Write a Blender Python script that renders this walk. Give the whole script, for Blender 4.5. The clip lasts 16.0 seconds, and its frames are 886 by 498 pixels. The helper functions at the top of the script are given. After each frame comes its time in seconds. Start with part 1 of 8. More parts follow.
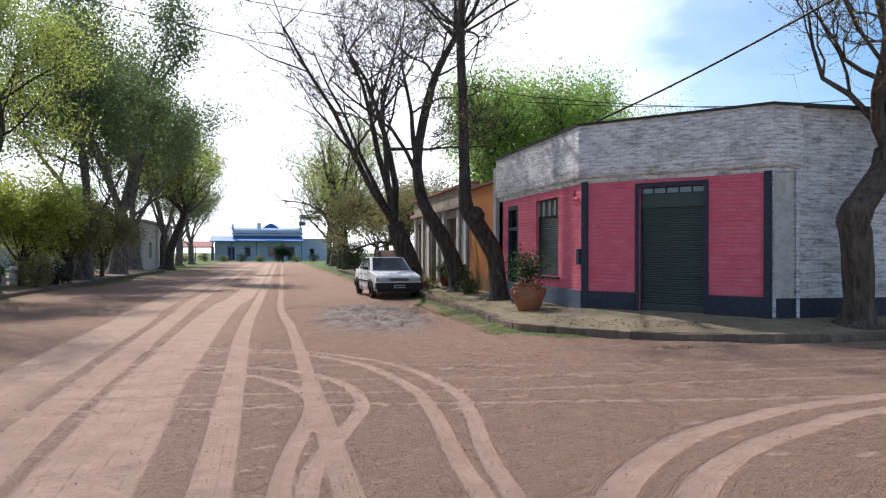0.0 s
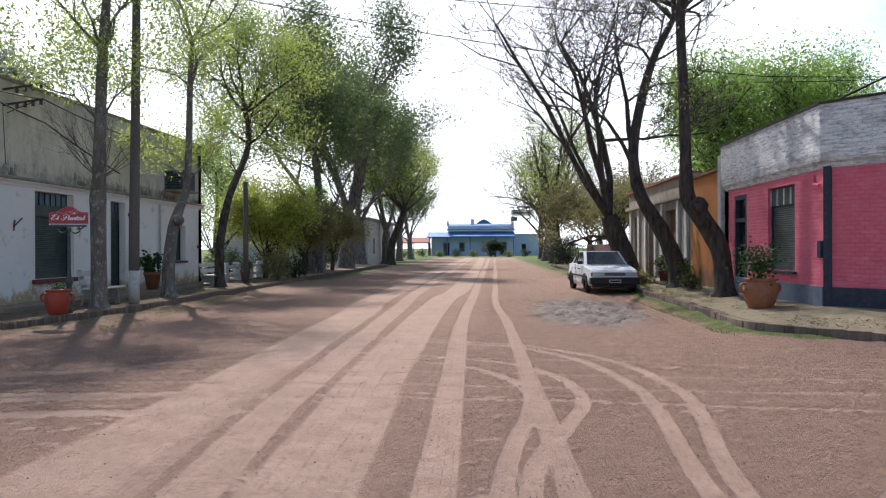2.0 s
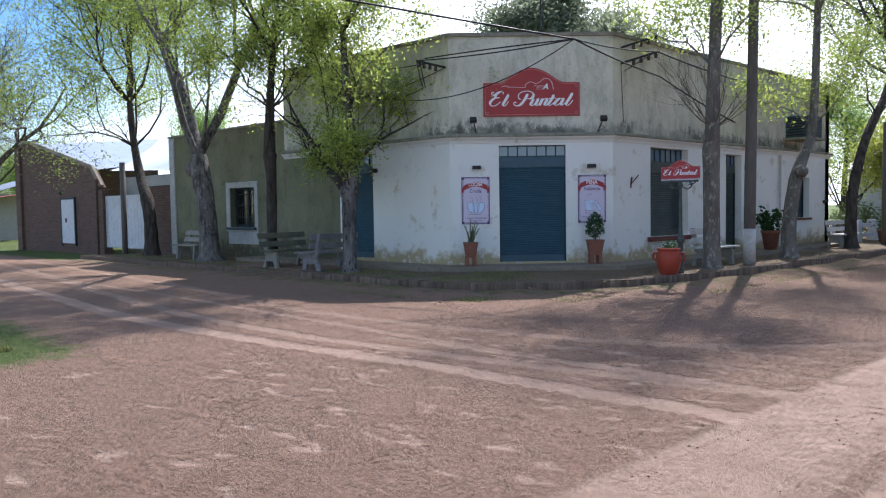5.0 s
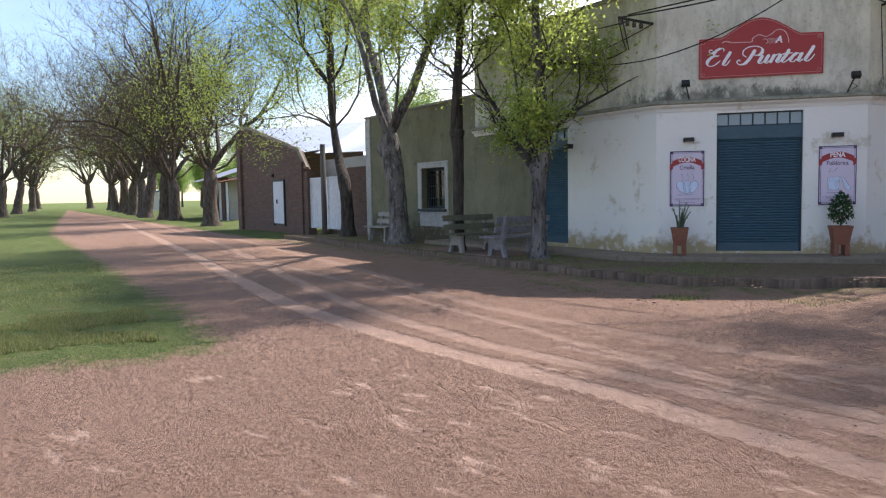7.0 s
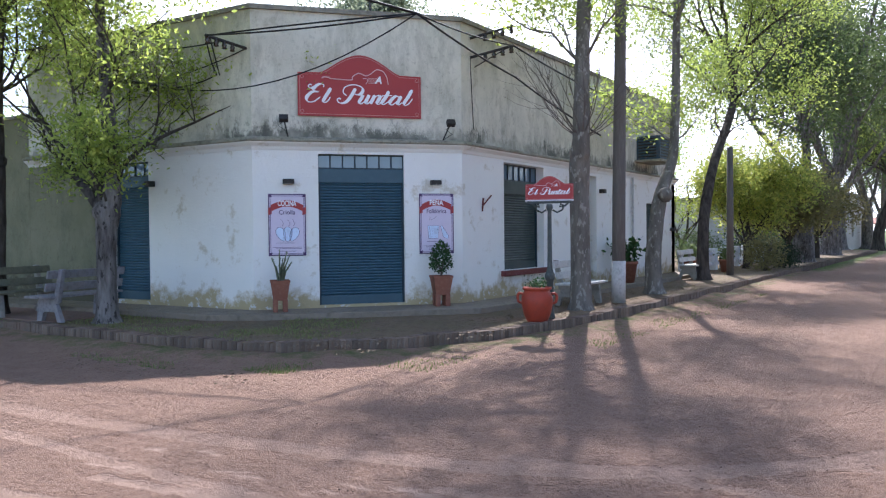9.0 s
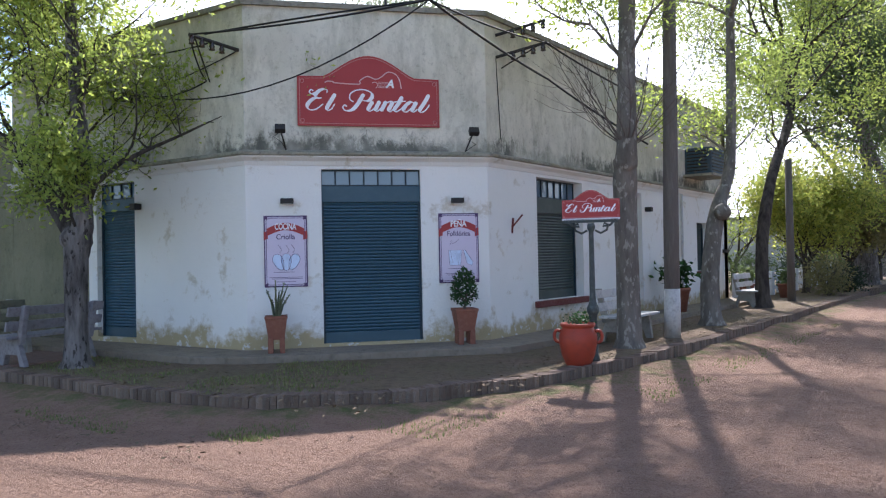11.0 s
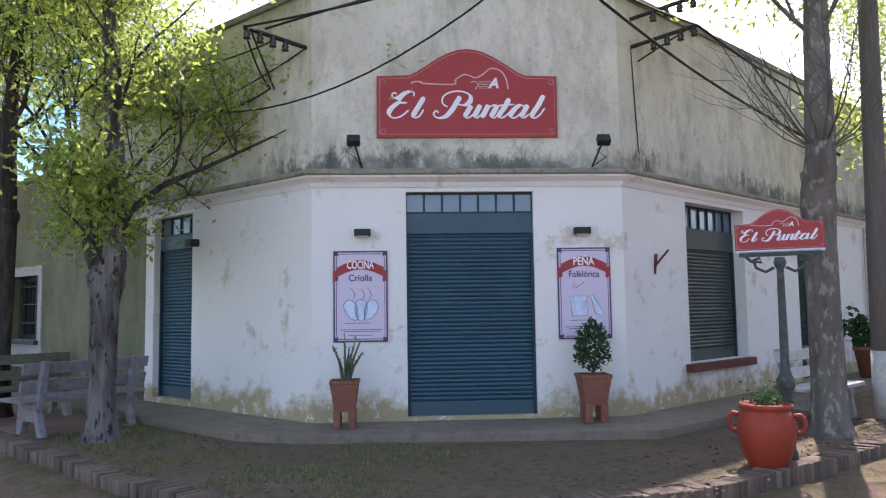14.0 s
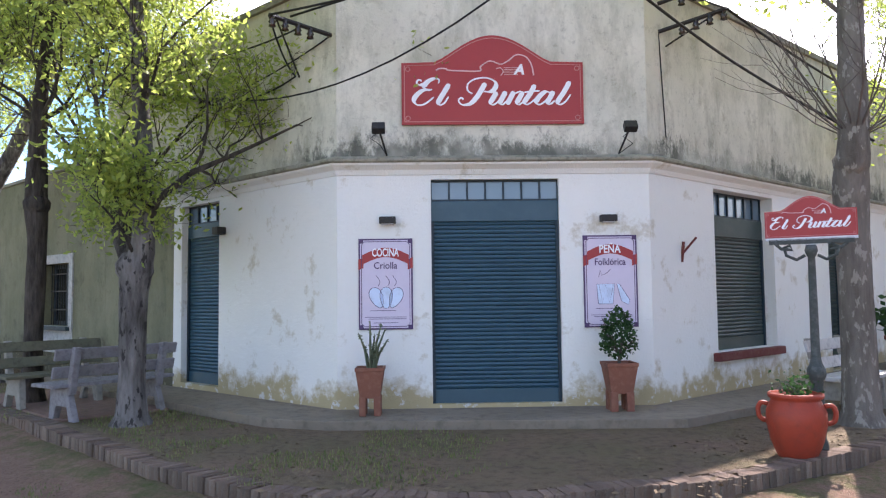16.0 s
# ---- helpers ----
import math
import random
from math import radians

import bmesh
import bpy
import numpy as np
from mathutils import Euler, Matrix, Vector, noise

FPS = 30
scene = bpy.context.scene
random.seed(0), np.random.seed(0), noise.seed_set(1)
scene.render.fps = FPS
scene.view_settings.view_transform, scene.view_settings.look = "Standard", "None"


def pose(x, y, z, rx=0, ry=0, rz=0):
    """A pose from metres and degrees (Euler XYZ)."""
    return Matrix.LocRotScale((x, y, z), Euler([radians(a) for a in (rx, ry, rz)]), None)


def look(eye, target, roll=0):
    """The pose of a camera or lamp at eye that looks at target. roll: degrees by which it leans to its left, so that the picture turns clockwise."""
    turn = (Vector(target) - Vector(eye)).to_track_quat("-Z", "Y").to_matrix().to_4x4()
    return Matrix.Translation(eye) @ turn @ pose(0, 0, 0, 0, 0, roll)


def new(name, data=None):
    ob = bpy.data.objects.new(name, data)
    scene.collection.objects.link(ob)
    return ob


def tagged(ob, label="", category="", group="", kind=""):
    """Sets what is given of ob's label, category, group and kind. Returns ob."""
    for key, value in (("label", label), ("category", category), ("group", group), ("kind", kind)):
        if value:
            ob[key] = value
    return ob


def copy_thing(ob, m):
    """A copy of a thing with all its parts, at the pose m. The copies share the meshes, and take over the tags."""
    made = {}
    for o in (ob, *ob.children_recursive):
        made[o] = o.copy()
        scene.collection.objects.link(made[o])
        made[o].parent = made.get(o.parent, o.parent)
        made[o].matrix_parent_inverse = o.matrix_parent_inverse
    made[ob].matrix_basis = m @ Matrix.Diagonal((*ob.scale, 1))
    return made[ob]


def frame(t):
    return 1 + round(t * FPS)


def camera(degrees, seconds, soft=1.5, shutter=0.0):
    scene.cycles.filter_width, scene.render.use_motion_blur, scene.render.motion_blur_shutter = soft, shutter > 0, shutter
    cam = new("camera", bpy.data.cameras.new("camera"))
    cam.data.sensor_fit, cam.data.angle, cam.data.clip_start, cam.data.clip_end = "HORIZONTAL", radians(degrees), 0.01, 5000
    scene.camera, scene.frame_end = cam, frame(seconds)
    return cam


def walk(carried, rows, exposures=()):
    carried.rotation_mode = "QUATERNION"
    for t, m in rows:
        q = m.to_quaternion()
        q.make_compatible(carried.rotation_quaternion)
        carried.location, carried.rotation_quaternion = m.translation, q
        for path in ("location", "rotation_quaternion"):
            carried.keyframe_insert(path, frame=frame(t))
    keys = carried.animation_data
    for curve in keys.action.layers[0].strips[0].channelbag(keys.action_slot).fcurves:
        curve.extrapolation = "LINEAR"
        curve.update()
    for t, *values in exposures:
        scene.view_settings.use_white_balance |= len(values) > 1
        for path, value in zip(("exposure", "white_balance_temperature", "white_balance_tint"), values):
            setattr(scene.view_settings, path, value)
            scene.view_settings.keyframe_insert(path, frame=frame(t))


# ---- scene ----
# the walk: seconds, x, y, z, yaw, pitch, roll
cam = camera(61.03, 16.0, soft=1.2)
ROWS = [
    (0.0, -0.001, 0.000, 1.557, -12.61, 0.28, -0.15),
    (0.5, -0.010, 0.004, 1.559, -11.41, 0.13, -0.15),
    (1.0, -0.019, 0.015, 1.564, -9.65, 0.10, -0.06),
    (1.5, -0.046, 0.076, 1.550, -3.39, 0.07, 0.00),
    (2.0, -0.066, 0.171, 1.531, 3.38, -0.10, 0.19),
    (2.5, -0.165, 0.399, 1.512, 9.03, -0.71, 0.61),
    (3.0, -0.275, 0.615, 1.523, 17.43, -1.39, 1.36),
    (3.5, -0.341, 0.899, 1.511, 26.12, -1.74, 1.55),
    (4.0, -0.429, 1.175, 1.523, 33.96, -2.47, 0.98),
    (4.5, -0.582, 1.498, 1.526, 39.20, -2.96, 0.95),
    (5.0, -0.807, 1.913, 1.518, 48.18, -2.97, 0.90),
    (5.2, -0.938, 2.071, 1.517, 50.10, -3.11, 0.95),
    (6.3, -1.500, 2.720, 1.502, 61.20, -3.75, 1.00),
    (6.9, -1.900, 3.100, 1.495, 64.00, -4.10, 1.03),
    (7.3, -2.170, 3.355, 1.487, 62.32, -4.27, 1.03),
    (7.5, -2.329, 3.514, 1.492, 59.68, -4.28, 0.98),
    (8.0, -2.784, 3.878, 1.502, 51.04, -4.37, 0.72),
    (8.5, -3.071, 4.273, 1.522, 44.20, -4.52, 0.61),
    (9.0, -3.390, 4.730, 1.535, 34.92, -1.15, 0.58),
    (9.2, -3.461, 4.896, 1.537, 33.86, -0.88, 0.79),
    (11.3, -4.475, 6.611, 1.575, 38.62, 1.23, 1.12),
    (11.5, -4.613, 6.802, 1.579, 39.23, 1.70, 1.03),
    (12.0, -4.965, 7.245, 1.592, 40.62, 2.71, 1.05),
    (12.5, -5.262, 7.590, 1.581, 42.18, 3.30, 1.03),
    (13.0, -5.539, 7.935, 1.575, 43.90, 3.77, 1.03),
    (13.5, -5.725, 8.227, 1.560, 45.75, 4.27, 0.86),
    (14.0, -5.893, 8.398, 1.563, 46.60, 4.52, 0.82),
    (14.5, -5.909, 8.442, 1.571, 50.23, 4.29, 0.56),
    (15.0, -5.922, 8.447, 1.575, 52.85, 3.90, 0.57),
    (15.5, -5.915, 8.417, 1.568, 52.72, 3.59, 0.56),
    (16.0, -5.913, 8.398, 1.562, 48.41, 3.62, 0.69),
]
EXPOSURES = [(0.0, 0.23, 6350, 13), (3.0, 0.21, 6250, 14), (5.0, 0.54, 6050, 14), (7.5, 0.73, 6750, 19), (8.5, 1.04, 6450, 18), (9.0, 1.02, 5950, 17), (11.5, 0.88, 6150, 19), (12.5, 0.83, 6200, 22), (13.5, 1.07, 6400, 21), (14.5, 1.32, 6550, 21), (16.0, 1.5, 6650, 21)]
walk(cam, [(t, pose(x, y, z, 90 + pitch, roll, yaw)) for t, x, y, z, yaw, pitch, roll in ROWS], EXPOSURES)

# ---- sky and sun ----
SUN = Vector((-0.348, 0.836, 1.0)).normalized()
world = bpy.data.worlds.new("sky")
scene.world = world
world.use_nodes = True
wt = world.node_tree
wt.nodes.clear()
w_out = wt.nodes.new("ShaderNodeOutputWorld")
w_bg = wt.nodes.new("ShaderNodeBackground")
w_sky = wt.nodes.new("ShaderNodeTexSky")
w_sky.sky_type = "NISHITA"
w_sky.sun_disc = False
w_sky.sun_elevation = math.asin(SUN.z)
w_sky.sun_rotation = math.atan2(SUN.x, SUN.y) % (2 * math.pi)
w_sky.air_density, w_sky.dust_density, w_sky.ozone_density = 1.0, 0.25, 1.1
w_co = wt.nodes.new("ShaderNodeTexCoord")
w_map = wt.nodes.new("ShaderNodeMapping")
w_map.inputs["Scale"].default_value = (1.0, 1.0, 2.6)
w_map.inputs["Location"].default_value = (0.35, 0.1, 0.2)
w_cl = wt.nodes.new("ShaderNodeTexNoise")
w_cl.inputs["Scale"].default_value, w_cl.inputs["Detail"].default_value, w_cl.inputs["Roughness"].default_value = 1.3, 7.0, 0.55
w_rp = wt.nodes.new("ShaderNodeValToRGB")
w_rp.color_ramp.elements[0].position, w_rp.color_ramp.elements[1].position = 0.36, 0.62
w_mx = wt.nodes.new("ShaderNodeMix")
w_mx.data_type = "RGBA"
w_mx.inputs[7].default_value = (12.6, 13.2, 14.2, 1)
wt.links.new(w_co.outputs["Generated"], w_map.inputs["Vector"])
wt.links.new(w_map.outputs[0], w_cl.inputs["Vector"])
wt.links.new(w_cl.outputs["Fac"], w_rp.inputs["Fac"])
w_dot = wt.nodes.new("ShaderNodeVectorMath")
w_dot.operation = "DOT_PRODUCT"
w_dot.inputs[1].default_value = (-0.423, 0.906, 0.0)
wt.links.new(w_co.outputs["Generated"], w_dot.inputs[0])
w_add = wt.nodes.new("ShaderNodeMath")
w_add.operation = "MULTIPLY_ADD"
w_add.inputs[1].default_value = 0.75
wt.links.new(w_cl.outputs["Fac"], w_add.inputs[0])
wt.links.new(w_dot.outputs["Value"], w_add.inputs[2])
w_veil = wt.nodes.new("ShaderNodeMapRange")
w_veil.interpolation_type = "SMOOTHSTEP"
w_veil.inputs["From Min"].default_value, w_veil.inputs["From Max"].default_value = 0.88, 1.18
wt.links.new(w_add.outputs[0], w_veil.inputs["Value"])
w_max = wt.nodes.new("ShaderNodeMath")
w_max.operation = "MAXIMUM"
w_soft = wt.nodes.new("ShaderNodeMath")
w_soft.operation = "MULTIPLY"
w_soft.inputs[1].default_value = 0.26
wt.links.new(w_rp.outputs["Color"], w_soft.inputs[0])
wt.links.new(w_veil.outputs[0], w_max.inputs[0])
wt.links.new(w_soft.outputs[0], w_max.inputs[1])
wt.links.new(w_max.outputs[0], w_mx.inputs[0])
w_hue = wt.nodes.new("ShaderNodeHueSaturation")
w_hue.inputs["Saturation"].default_value, w_hue.inputs["Value"].default_value = 1.35, 1.0
wt.links.new(w_sky.outputs[0], w_hue.inputs["Color"])
wt.links.new(w_hue.outputs[0], w_mx.inputs[6])
wt.links.new(w_mx.outputs[2], w_bg.inputs["Color"])
w_bg.inputs["Strength"].default_value = 0.125
wt.links.new(w_bg.outputs[0], w_out.inputs["Surface"])
sun_data = bpy.data.lights.new("sun", "SUN")
sun_data.energy, sun_data.angle, sun_data.color = 5.0, radians(0.9), (1.0, 0.965, 0.91)
sun = new("sun", sun_data)
sun.matrix_basis = look(SUN * 60, (0, 0, 0))

# ---- mesh helpers ----


class Shape:
    """Vertices and faces gathered for one mesh."""

    def __init__(self):
        self.v, self.f, self.sharp = [], [], True

    def add(self, verts, faces):
        n = len(self.v)
        self.v.extend(tuple(p) for p in verts)
        self.f.extend(tuple(i + n for i in f) for f in faces)
        return self

    def box(self, x0, y0, z0, x1, y1, z1, m=None):
        vs = [Vector((x, y, z)) for z in (z0, z1) for y in (y0, y1) for x in (x0, x1)]
        if m is not None:
            vs = [m @ p for p in vs]
        return self.add(vs, [(0, 2, 3, 1), (4, 5, 7, 6), (0, 1, 5, 4), (2, 6, 7, 3), (0, 4, 6, 2), (1, 3, 7, 5)])

    def tube(self, path, radii, n=8, cap=True):
        path = [Vector(p) for p in path]
        rings = []
        side = None
        for i, p in enumerate(path):
            d = (path[min(i + 1, len(path) - 1)] - path[max(i - 1, 0)])
            d = d.normalized() if d.length > 1e-9 else Vector((0, 0, 1))
            if side is None:
                side = d.cross(Vector((0.31, 0.95, 0.05)))
                if side.length < 0.05:
                    side = d.cross(Vector((1, 0, 0)))
            side = (side - d * side.dot(d)).normalized()
            up = d.cross(side)
            r = radii[i] if isinstance(radii, (list, tuple)) else radii
            rings.append([p + (side * math.cos(2 * math.pi * k / n) + up * math.sin(2 * math.pi * k / n)) * r for k in range(n)])
        vs = [q for ring in rings for q in ring]
        fs = []
        for i in range(len(rings) - 1):
            for k in range(n):
                a, b = i * n + k, i * n + (k + 1) % n
                fs.append((a, b, b + n, a + n))
        if cap:
            fs.append(tuple(range(n - 1, -1, -1)))
            fs.append(tuple((len(rings) - 1) * n + k for k in range(n)))
        return self.add(vs, fs)

    def lathe(self, profile, centre=(0, 0, 0), n=24, squash=1.0):
        cx, cy, cz = centre
        vs = [(cx + r * math.cos(2 * math.pi * k / n), cy + r * squash * math.sin(2 * math.pi * k / n), cz + z) for r, z in profile for k in range(n)]
        fs = []
        for i in range(len(profile) - 1):
            for k in range(n):
                a, b = i * n + k, i * n + (k + 1) % n
                fs.append((a, b, b + n, a + n))
        fs.append(tuple(range(n - 1, -1, -1)))
        fs.append(tuple((len(profile) - 1) * n + k for k in range(n)))
        return self.add(vs, fs)

    def prism(self, poly, z0, z1, m=None):
        """poly: (x, y) anticlockwise; z0 and z1 may be lists, a height for each corner."""
        n = len(poly)
        a = z0 if isinstance(z0, (list, tuple)) else [z0] * n
        b = z1 if isinstance(z1, (list, tuple)) else [z1] * n
        vs = [Vector((p[0], p[1], h)) for p, h in zip(poly, a)] + [Vector((p[0], p[1], h)) for p, h in zip(poly, b)]
        if m is not None:
            vs = [m @ p for p in vs]
        fs = [tuple(range(n - 1, -1, -1)), tuple(range(n, 2 * n))]
        fs += [(i, (i + 1) % n, (i + 1) % n + n, i + n) for i in range(n)]
        return self.add(vs, fs)

    def panel(self, m, us, vs_, holes, depth):
        """A wall in the plane u, v of m, thick along -w, with rectangular holes (u0, u1, v0, v1)."""
        us = sorted(set([*us, *[h[0] for h in holes], *[h[1] for h in holes]]))
        vv = sorted(set([*vs_, *[h[2] for h in holes], *[h[3] for h in holes]]))

        def solid(i, j):
            if not (0 <= i < len(us) - 1 and 0 <= j < len(vv) - 1):
                return False
            cu, cv = (us[i] + us[i + 1]) / 2, (vv[j] + vv[j + 1]) / 2
            return not any(h[0] < cu < h[1] and h[2] < cv < h[3] for h in holes)
        for i in range(len(us) - 1):
            for j in range(len(vv) - 1):
                if not solid(i, j):
                    continue
                u0, u1, v0, v1 = us[i], us[i + 1], vv[j], vv[j + 1]
                c = [m @ Vector(p) for p in ((u0, v0, 0), (u1, v0, 0), (u1, v1, 0), (u0, v1, 0), (u0, v0, -depth), (u1, v0, -depth), (u1, v1, -depth), (u0, v1, -depth))]
                fs = [(0, 1, 2, 3), (7, 6, 5, 4)]
                if not solid(i - 1, j):
                    fs.append((4, 0, 3, 7))
                if not solid(i + 1, j):
                    fs.append((1, 5, 6, 2))
                if not solid(i, j - 1):
                    fs.append((4, 5, 1, 0))
                if not solid(i, j + 1):
                    fs.append((3, 2, 6, 7))
                self.add(c, fs)
        return self


def mesh_of(name, shape, material, bevel=0.0, smooth=False, merge=True):
    me = bpy.data.meshes.new(name)
    if bevel > 0 or merge:
        bm = bmesh.new()
        vs = [bm.verts.new(p) for p in shape.v]
        for f in shape.f:
            try:
                bm.faces.new([vs[i] for i in f])
            except ValueError:
                pass
        if merge:
            bmesh.ops.remove_doubles(bm, verts=bm.verts, dist=0.0004)
        if bevel > 0:
            es = [e for e in bm.edges if len(e.link_faces) == 2 and e.calc_face_angle(0) > 0.6]
            bmesh.ops.bevel(bm, geom=es, offset=bevel, segments=2, profile=0.6, affect="EDGES", clamp_overlap=True)
        bm.to_mesh(me)
        bm.free()
    else:
        me.from_pydata(shape.v, [], shape.f)
    if smooth:
        me.shade_smooth()
    if material:
        me.materials.append(material)
    me.update()
    return me


def part(name, shape, material, parent=None, label="", bevel=0.0, smooth=False, merge=True):
    ob = new(name, mesh_of(name, shape, material, bevel, smooth, merge))
    if parent is not None:
        ob.parent = parent
    if label:
        ob["label"] = label
    return ob


def thing(name, label, category, group="", kind="", m=None):
    ob = tagged(new(name), label, category, group, kind)
    ob.empty_display_size = 0.2
    if m is not None:
        ob.matrix_basis = m
    return ob


# ---- materials ----


def nodes_of(name):
    ma = bpy.data.materials.new(name)
    ma.use_nodes = True
    nt = ma.node_tree
    return ma, nt, nt.nodes["Principled BSDF"], nt.nodes["Material Output"]


def noise_node(nt, vec, scale, detail=5.0, rough=0.6, lo=0.35, hi=0.65, stretch=None):
    if stretch is not None:
        mp = nt.nodes.new("ShaderNodeMapping")
        mp.inputs["Scale"].default_value = stretch
        nt.links.new(vec, mp.inputs["Vector"])
        vec = mp.outputs[0]
    n = nt.nodes.new("ShaderNodeTexNoise")
    n.inputs["Scale"].default_value, n.inputs["Detail"].default_value, n.inputs["Roughness"].default_value = scale, detail, rough
    nt.links.new(vec, n.inputs["Vector"])
    r = nt.nodes.new("ShaderNodeMapRange")
    r.inputs["From Min"].default_value, r.inputs["From Max"].default_value = lo, hi
    nt.links.new(n.outputs["Fac"], r.inputs["Value"])
    return r.outputs[0]


def mix(nt, fac, a, b):
    x = nt.nodes.new("ShaderNodeMix")
    x.data_type = "RGBA"
    for sock, val in ((x.inputs[0], fac), (x.inputs[6], a), (x.inputs[7], b)):
        if isinstance(val, (tuple, list)):
            sock.default_value = (*val[:3], 1)
        elif isinstance(val, (int, float)):
            sock.default_value = val
        else:
            nt.links.new(val, sock)
    return x.outputs[2]


def maths(nt, op, a, b=0.0, c=0.0, clamp=False):
    x = nt.nodes.new("ShaderNodeMath")
    x.operation, x.use_clamp = op, clamp
    for sock, val in zip(x.inputs, (a, b, c)):
        if isinstance(val, (int, float)):
            sock.default_value = val
        else:
            nt.links.new(val, sock)
    return x.outputs[0]


def bump_to(nt, bsdf, height, strength, distance=0.02):
    b = nt.nodes.new("ShaderNodeBump")
    b.inputs["Strength"].default_value, b.inputs["Distance"].default_value = strength, distance
    nt.links.new(height, b.inputs["Height"])
    nt.links.new(b.outputs[0], bsdf.inputs["Normal"])
    return b


def coords(nt):
    return nt.nodes.new("ShaderNodeTexCoord").outputs["Object"]


def surf(name, c1, c2, c3=None, s1=0.7, s2=9.0, s3=45.0, rough=0.8, bump=0.3, metal=0.0, amount3=0.6, stretch=None, vary=0.0, dist=0.02, spec=0.3):
    """A worn surface: two colours in broad patches, a third in small flecks, fine relief."""
    ma, nt, bs, _ = nodes_of(name)
    co = coords(nt)
    col = mix(nt, noise_node(nt, co, s1, 6, 0.6, 0.3, 0.7, stretch), c1, c2)
    fine = noise_node(nt, co, s2, 6, 0.65, 0.48, 0.72, stretch)
    col = mix(nt, maths(nt, "MULTIPLY", fine, amount3), col, c3 or tuple(0.6 * v for v in c1))
    if vary:
        oi = nt.nodes.new("ShaderNodeObjectInfo")
        hs = nt.nodes.new("ShaderNodeHueSaturation")
        nt.links.new(maths(nt, "MULTIPLY_ADD", oi.outputs["Random"], 2 * vary, 1 - vary), hs.inputs["Value"])
        nt.links.new(col, hs.inputs["Color"])
        col = hs.outputs[0]
    nt.links.new(col, bs.inputs["Base Color"])
    rr = noise_node(nt, co, s2 * 0.7, 4, 0.6, 0.2, 0.8)
    nt.links.new(maths(nt, "MULTIPLY_ADD", rr, 0.2, rough - 0.1, clamp=True), bs.inputs["Roughness"])
    bs.inputs["Metallic"].default_value = metal
    bs.inputs["Specular IOR Level"].default_value = spec
    h = maths(nt, "ADD", noise_node(nt, co, s3, 5, 0.7, 0.2, 0.8, stretch), maths(nt, "MULTIPLY", fine, 0.8))
    bump_to(nt, bs, h, bump, dist)
    return ma


def leaf_mat(name, c1, c2, trans=0.45):
    ma, nt, bs, out = nodes_of(name)
    geo = nt.nodes.new("ShaderNodeNewGeometry")
    col = mix(nt, geo.outputs["Random Per Island"], c1, c2)
    nt.links.new(col, bs.inputs["Base Color"])
    bs.inputs["Roughness"].default_value = 0.55
    bs.inputs["Specular IOR Level"].default_value = 0.3
    tr = nt.nodes.new("ShaderNodeBsdfTranslucent")
    hs = nt.nodes.new("ShaderNodeHueSaturation")
    hs.inputs["Value"].default_value = 1.75
    hs.inputs["Saturation"].default_value = 1.0
    nt.links.new(col, hs.inputs["Color"])
    nt.links.new(hs.outputs[0], tr.inputs["Color"])
    ms = nt.nodes.new("ShaderNodeMixShader")
    ms.inputs[0].default_value = trans
    nt.links.new(bs.outputs[0], ms.inputs[1])
    nt.links.new(tr.outputs[0], ms.inputs[2])
    nt.links.new(ms.outputs[0], out.inputs["Surface"])
    return ma


def brick_mat(name, c1, c2, mortar, bump=0.6, wear=None, wear_amount=0.5, course=0.085, length=0.26, mortar_size=0.012, rough=0.75):
    """Brickwork in courses along a wall's run, painted or bare."""
    ma, nt, bs, _ = nodes_of(name)
    co = coords(nt)
    sp = nt.nodes.new("ShaderNodeSeparateXYZ")
    nt.links.new(co, sp.inputs[0])
    cb = nt.nodes.new("ShaderNodeCombineXYZ")
    nt.links.new(maths(nt, "SUBTRACT", sp.outputs[0], sp.outputs[1]), cb.inputs[0])
    wob = noise_node(nt, co, 1.3, 2, 0.5, 0.3, 0.7)
    nt.links.new(maths(nt, "MULTIPLY_ADD", wob, 0.03, sp.outputs[2]), cb.inputs[1])
    br = nt.nodes.new("ShaderNodeTexBrick")
    for key, val in (("Scale", 1.0), ("Mortar Size", mortar_size), ("Mortar Smooth", 0.4), ("Bias", 0.0), ("Brick Width", length), ("Row Height", course)):
        br.inputs[key].default_value = val
    br.inputs["Color1"].default_value, br.inputs["Color2"].default_value, br.inputs["Mortar"].default_value = (*c1, 1), (*c2, 1), (*mortar, 1)
    nt.links.new(cb.outputs[0], br.inputs["Vector"])
    col = br.outputs["Color"]
    if wear:
        col = mix(nt, maths(nt, "MULTIPLY", noise_node(nt, co, 2.2, 7, 0.7, 0.45, 0.7, (1, 1, 2.2)), wear_amount), col, wear)
        col = mix(nt, maths(nt, "MULTIPLY", noise_node(nt, co, 5, 7, 0.7, 0.5, 0.66, (0.8, 0.8, 5.0)), wear_amount), col, tuple(0.55 * v for v in wear))
    nt.links.new(col, bs.inputs["Base Color"])
    bs.inputs["Roughness"].default_value = rough
    bs.inputs["Specular IOR Level"].default_value = 0.3
    h = maths(nt, "SUBTRACT", maths(nt, "MULTIPLY", noise_node(nt, co, 26, 5, 0.7, 0.2, 0.8), 0.5), br.outputs["Fac"])
    bump_to(nt, bs, h, bump, 0.02)
    return ma


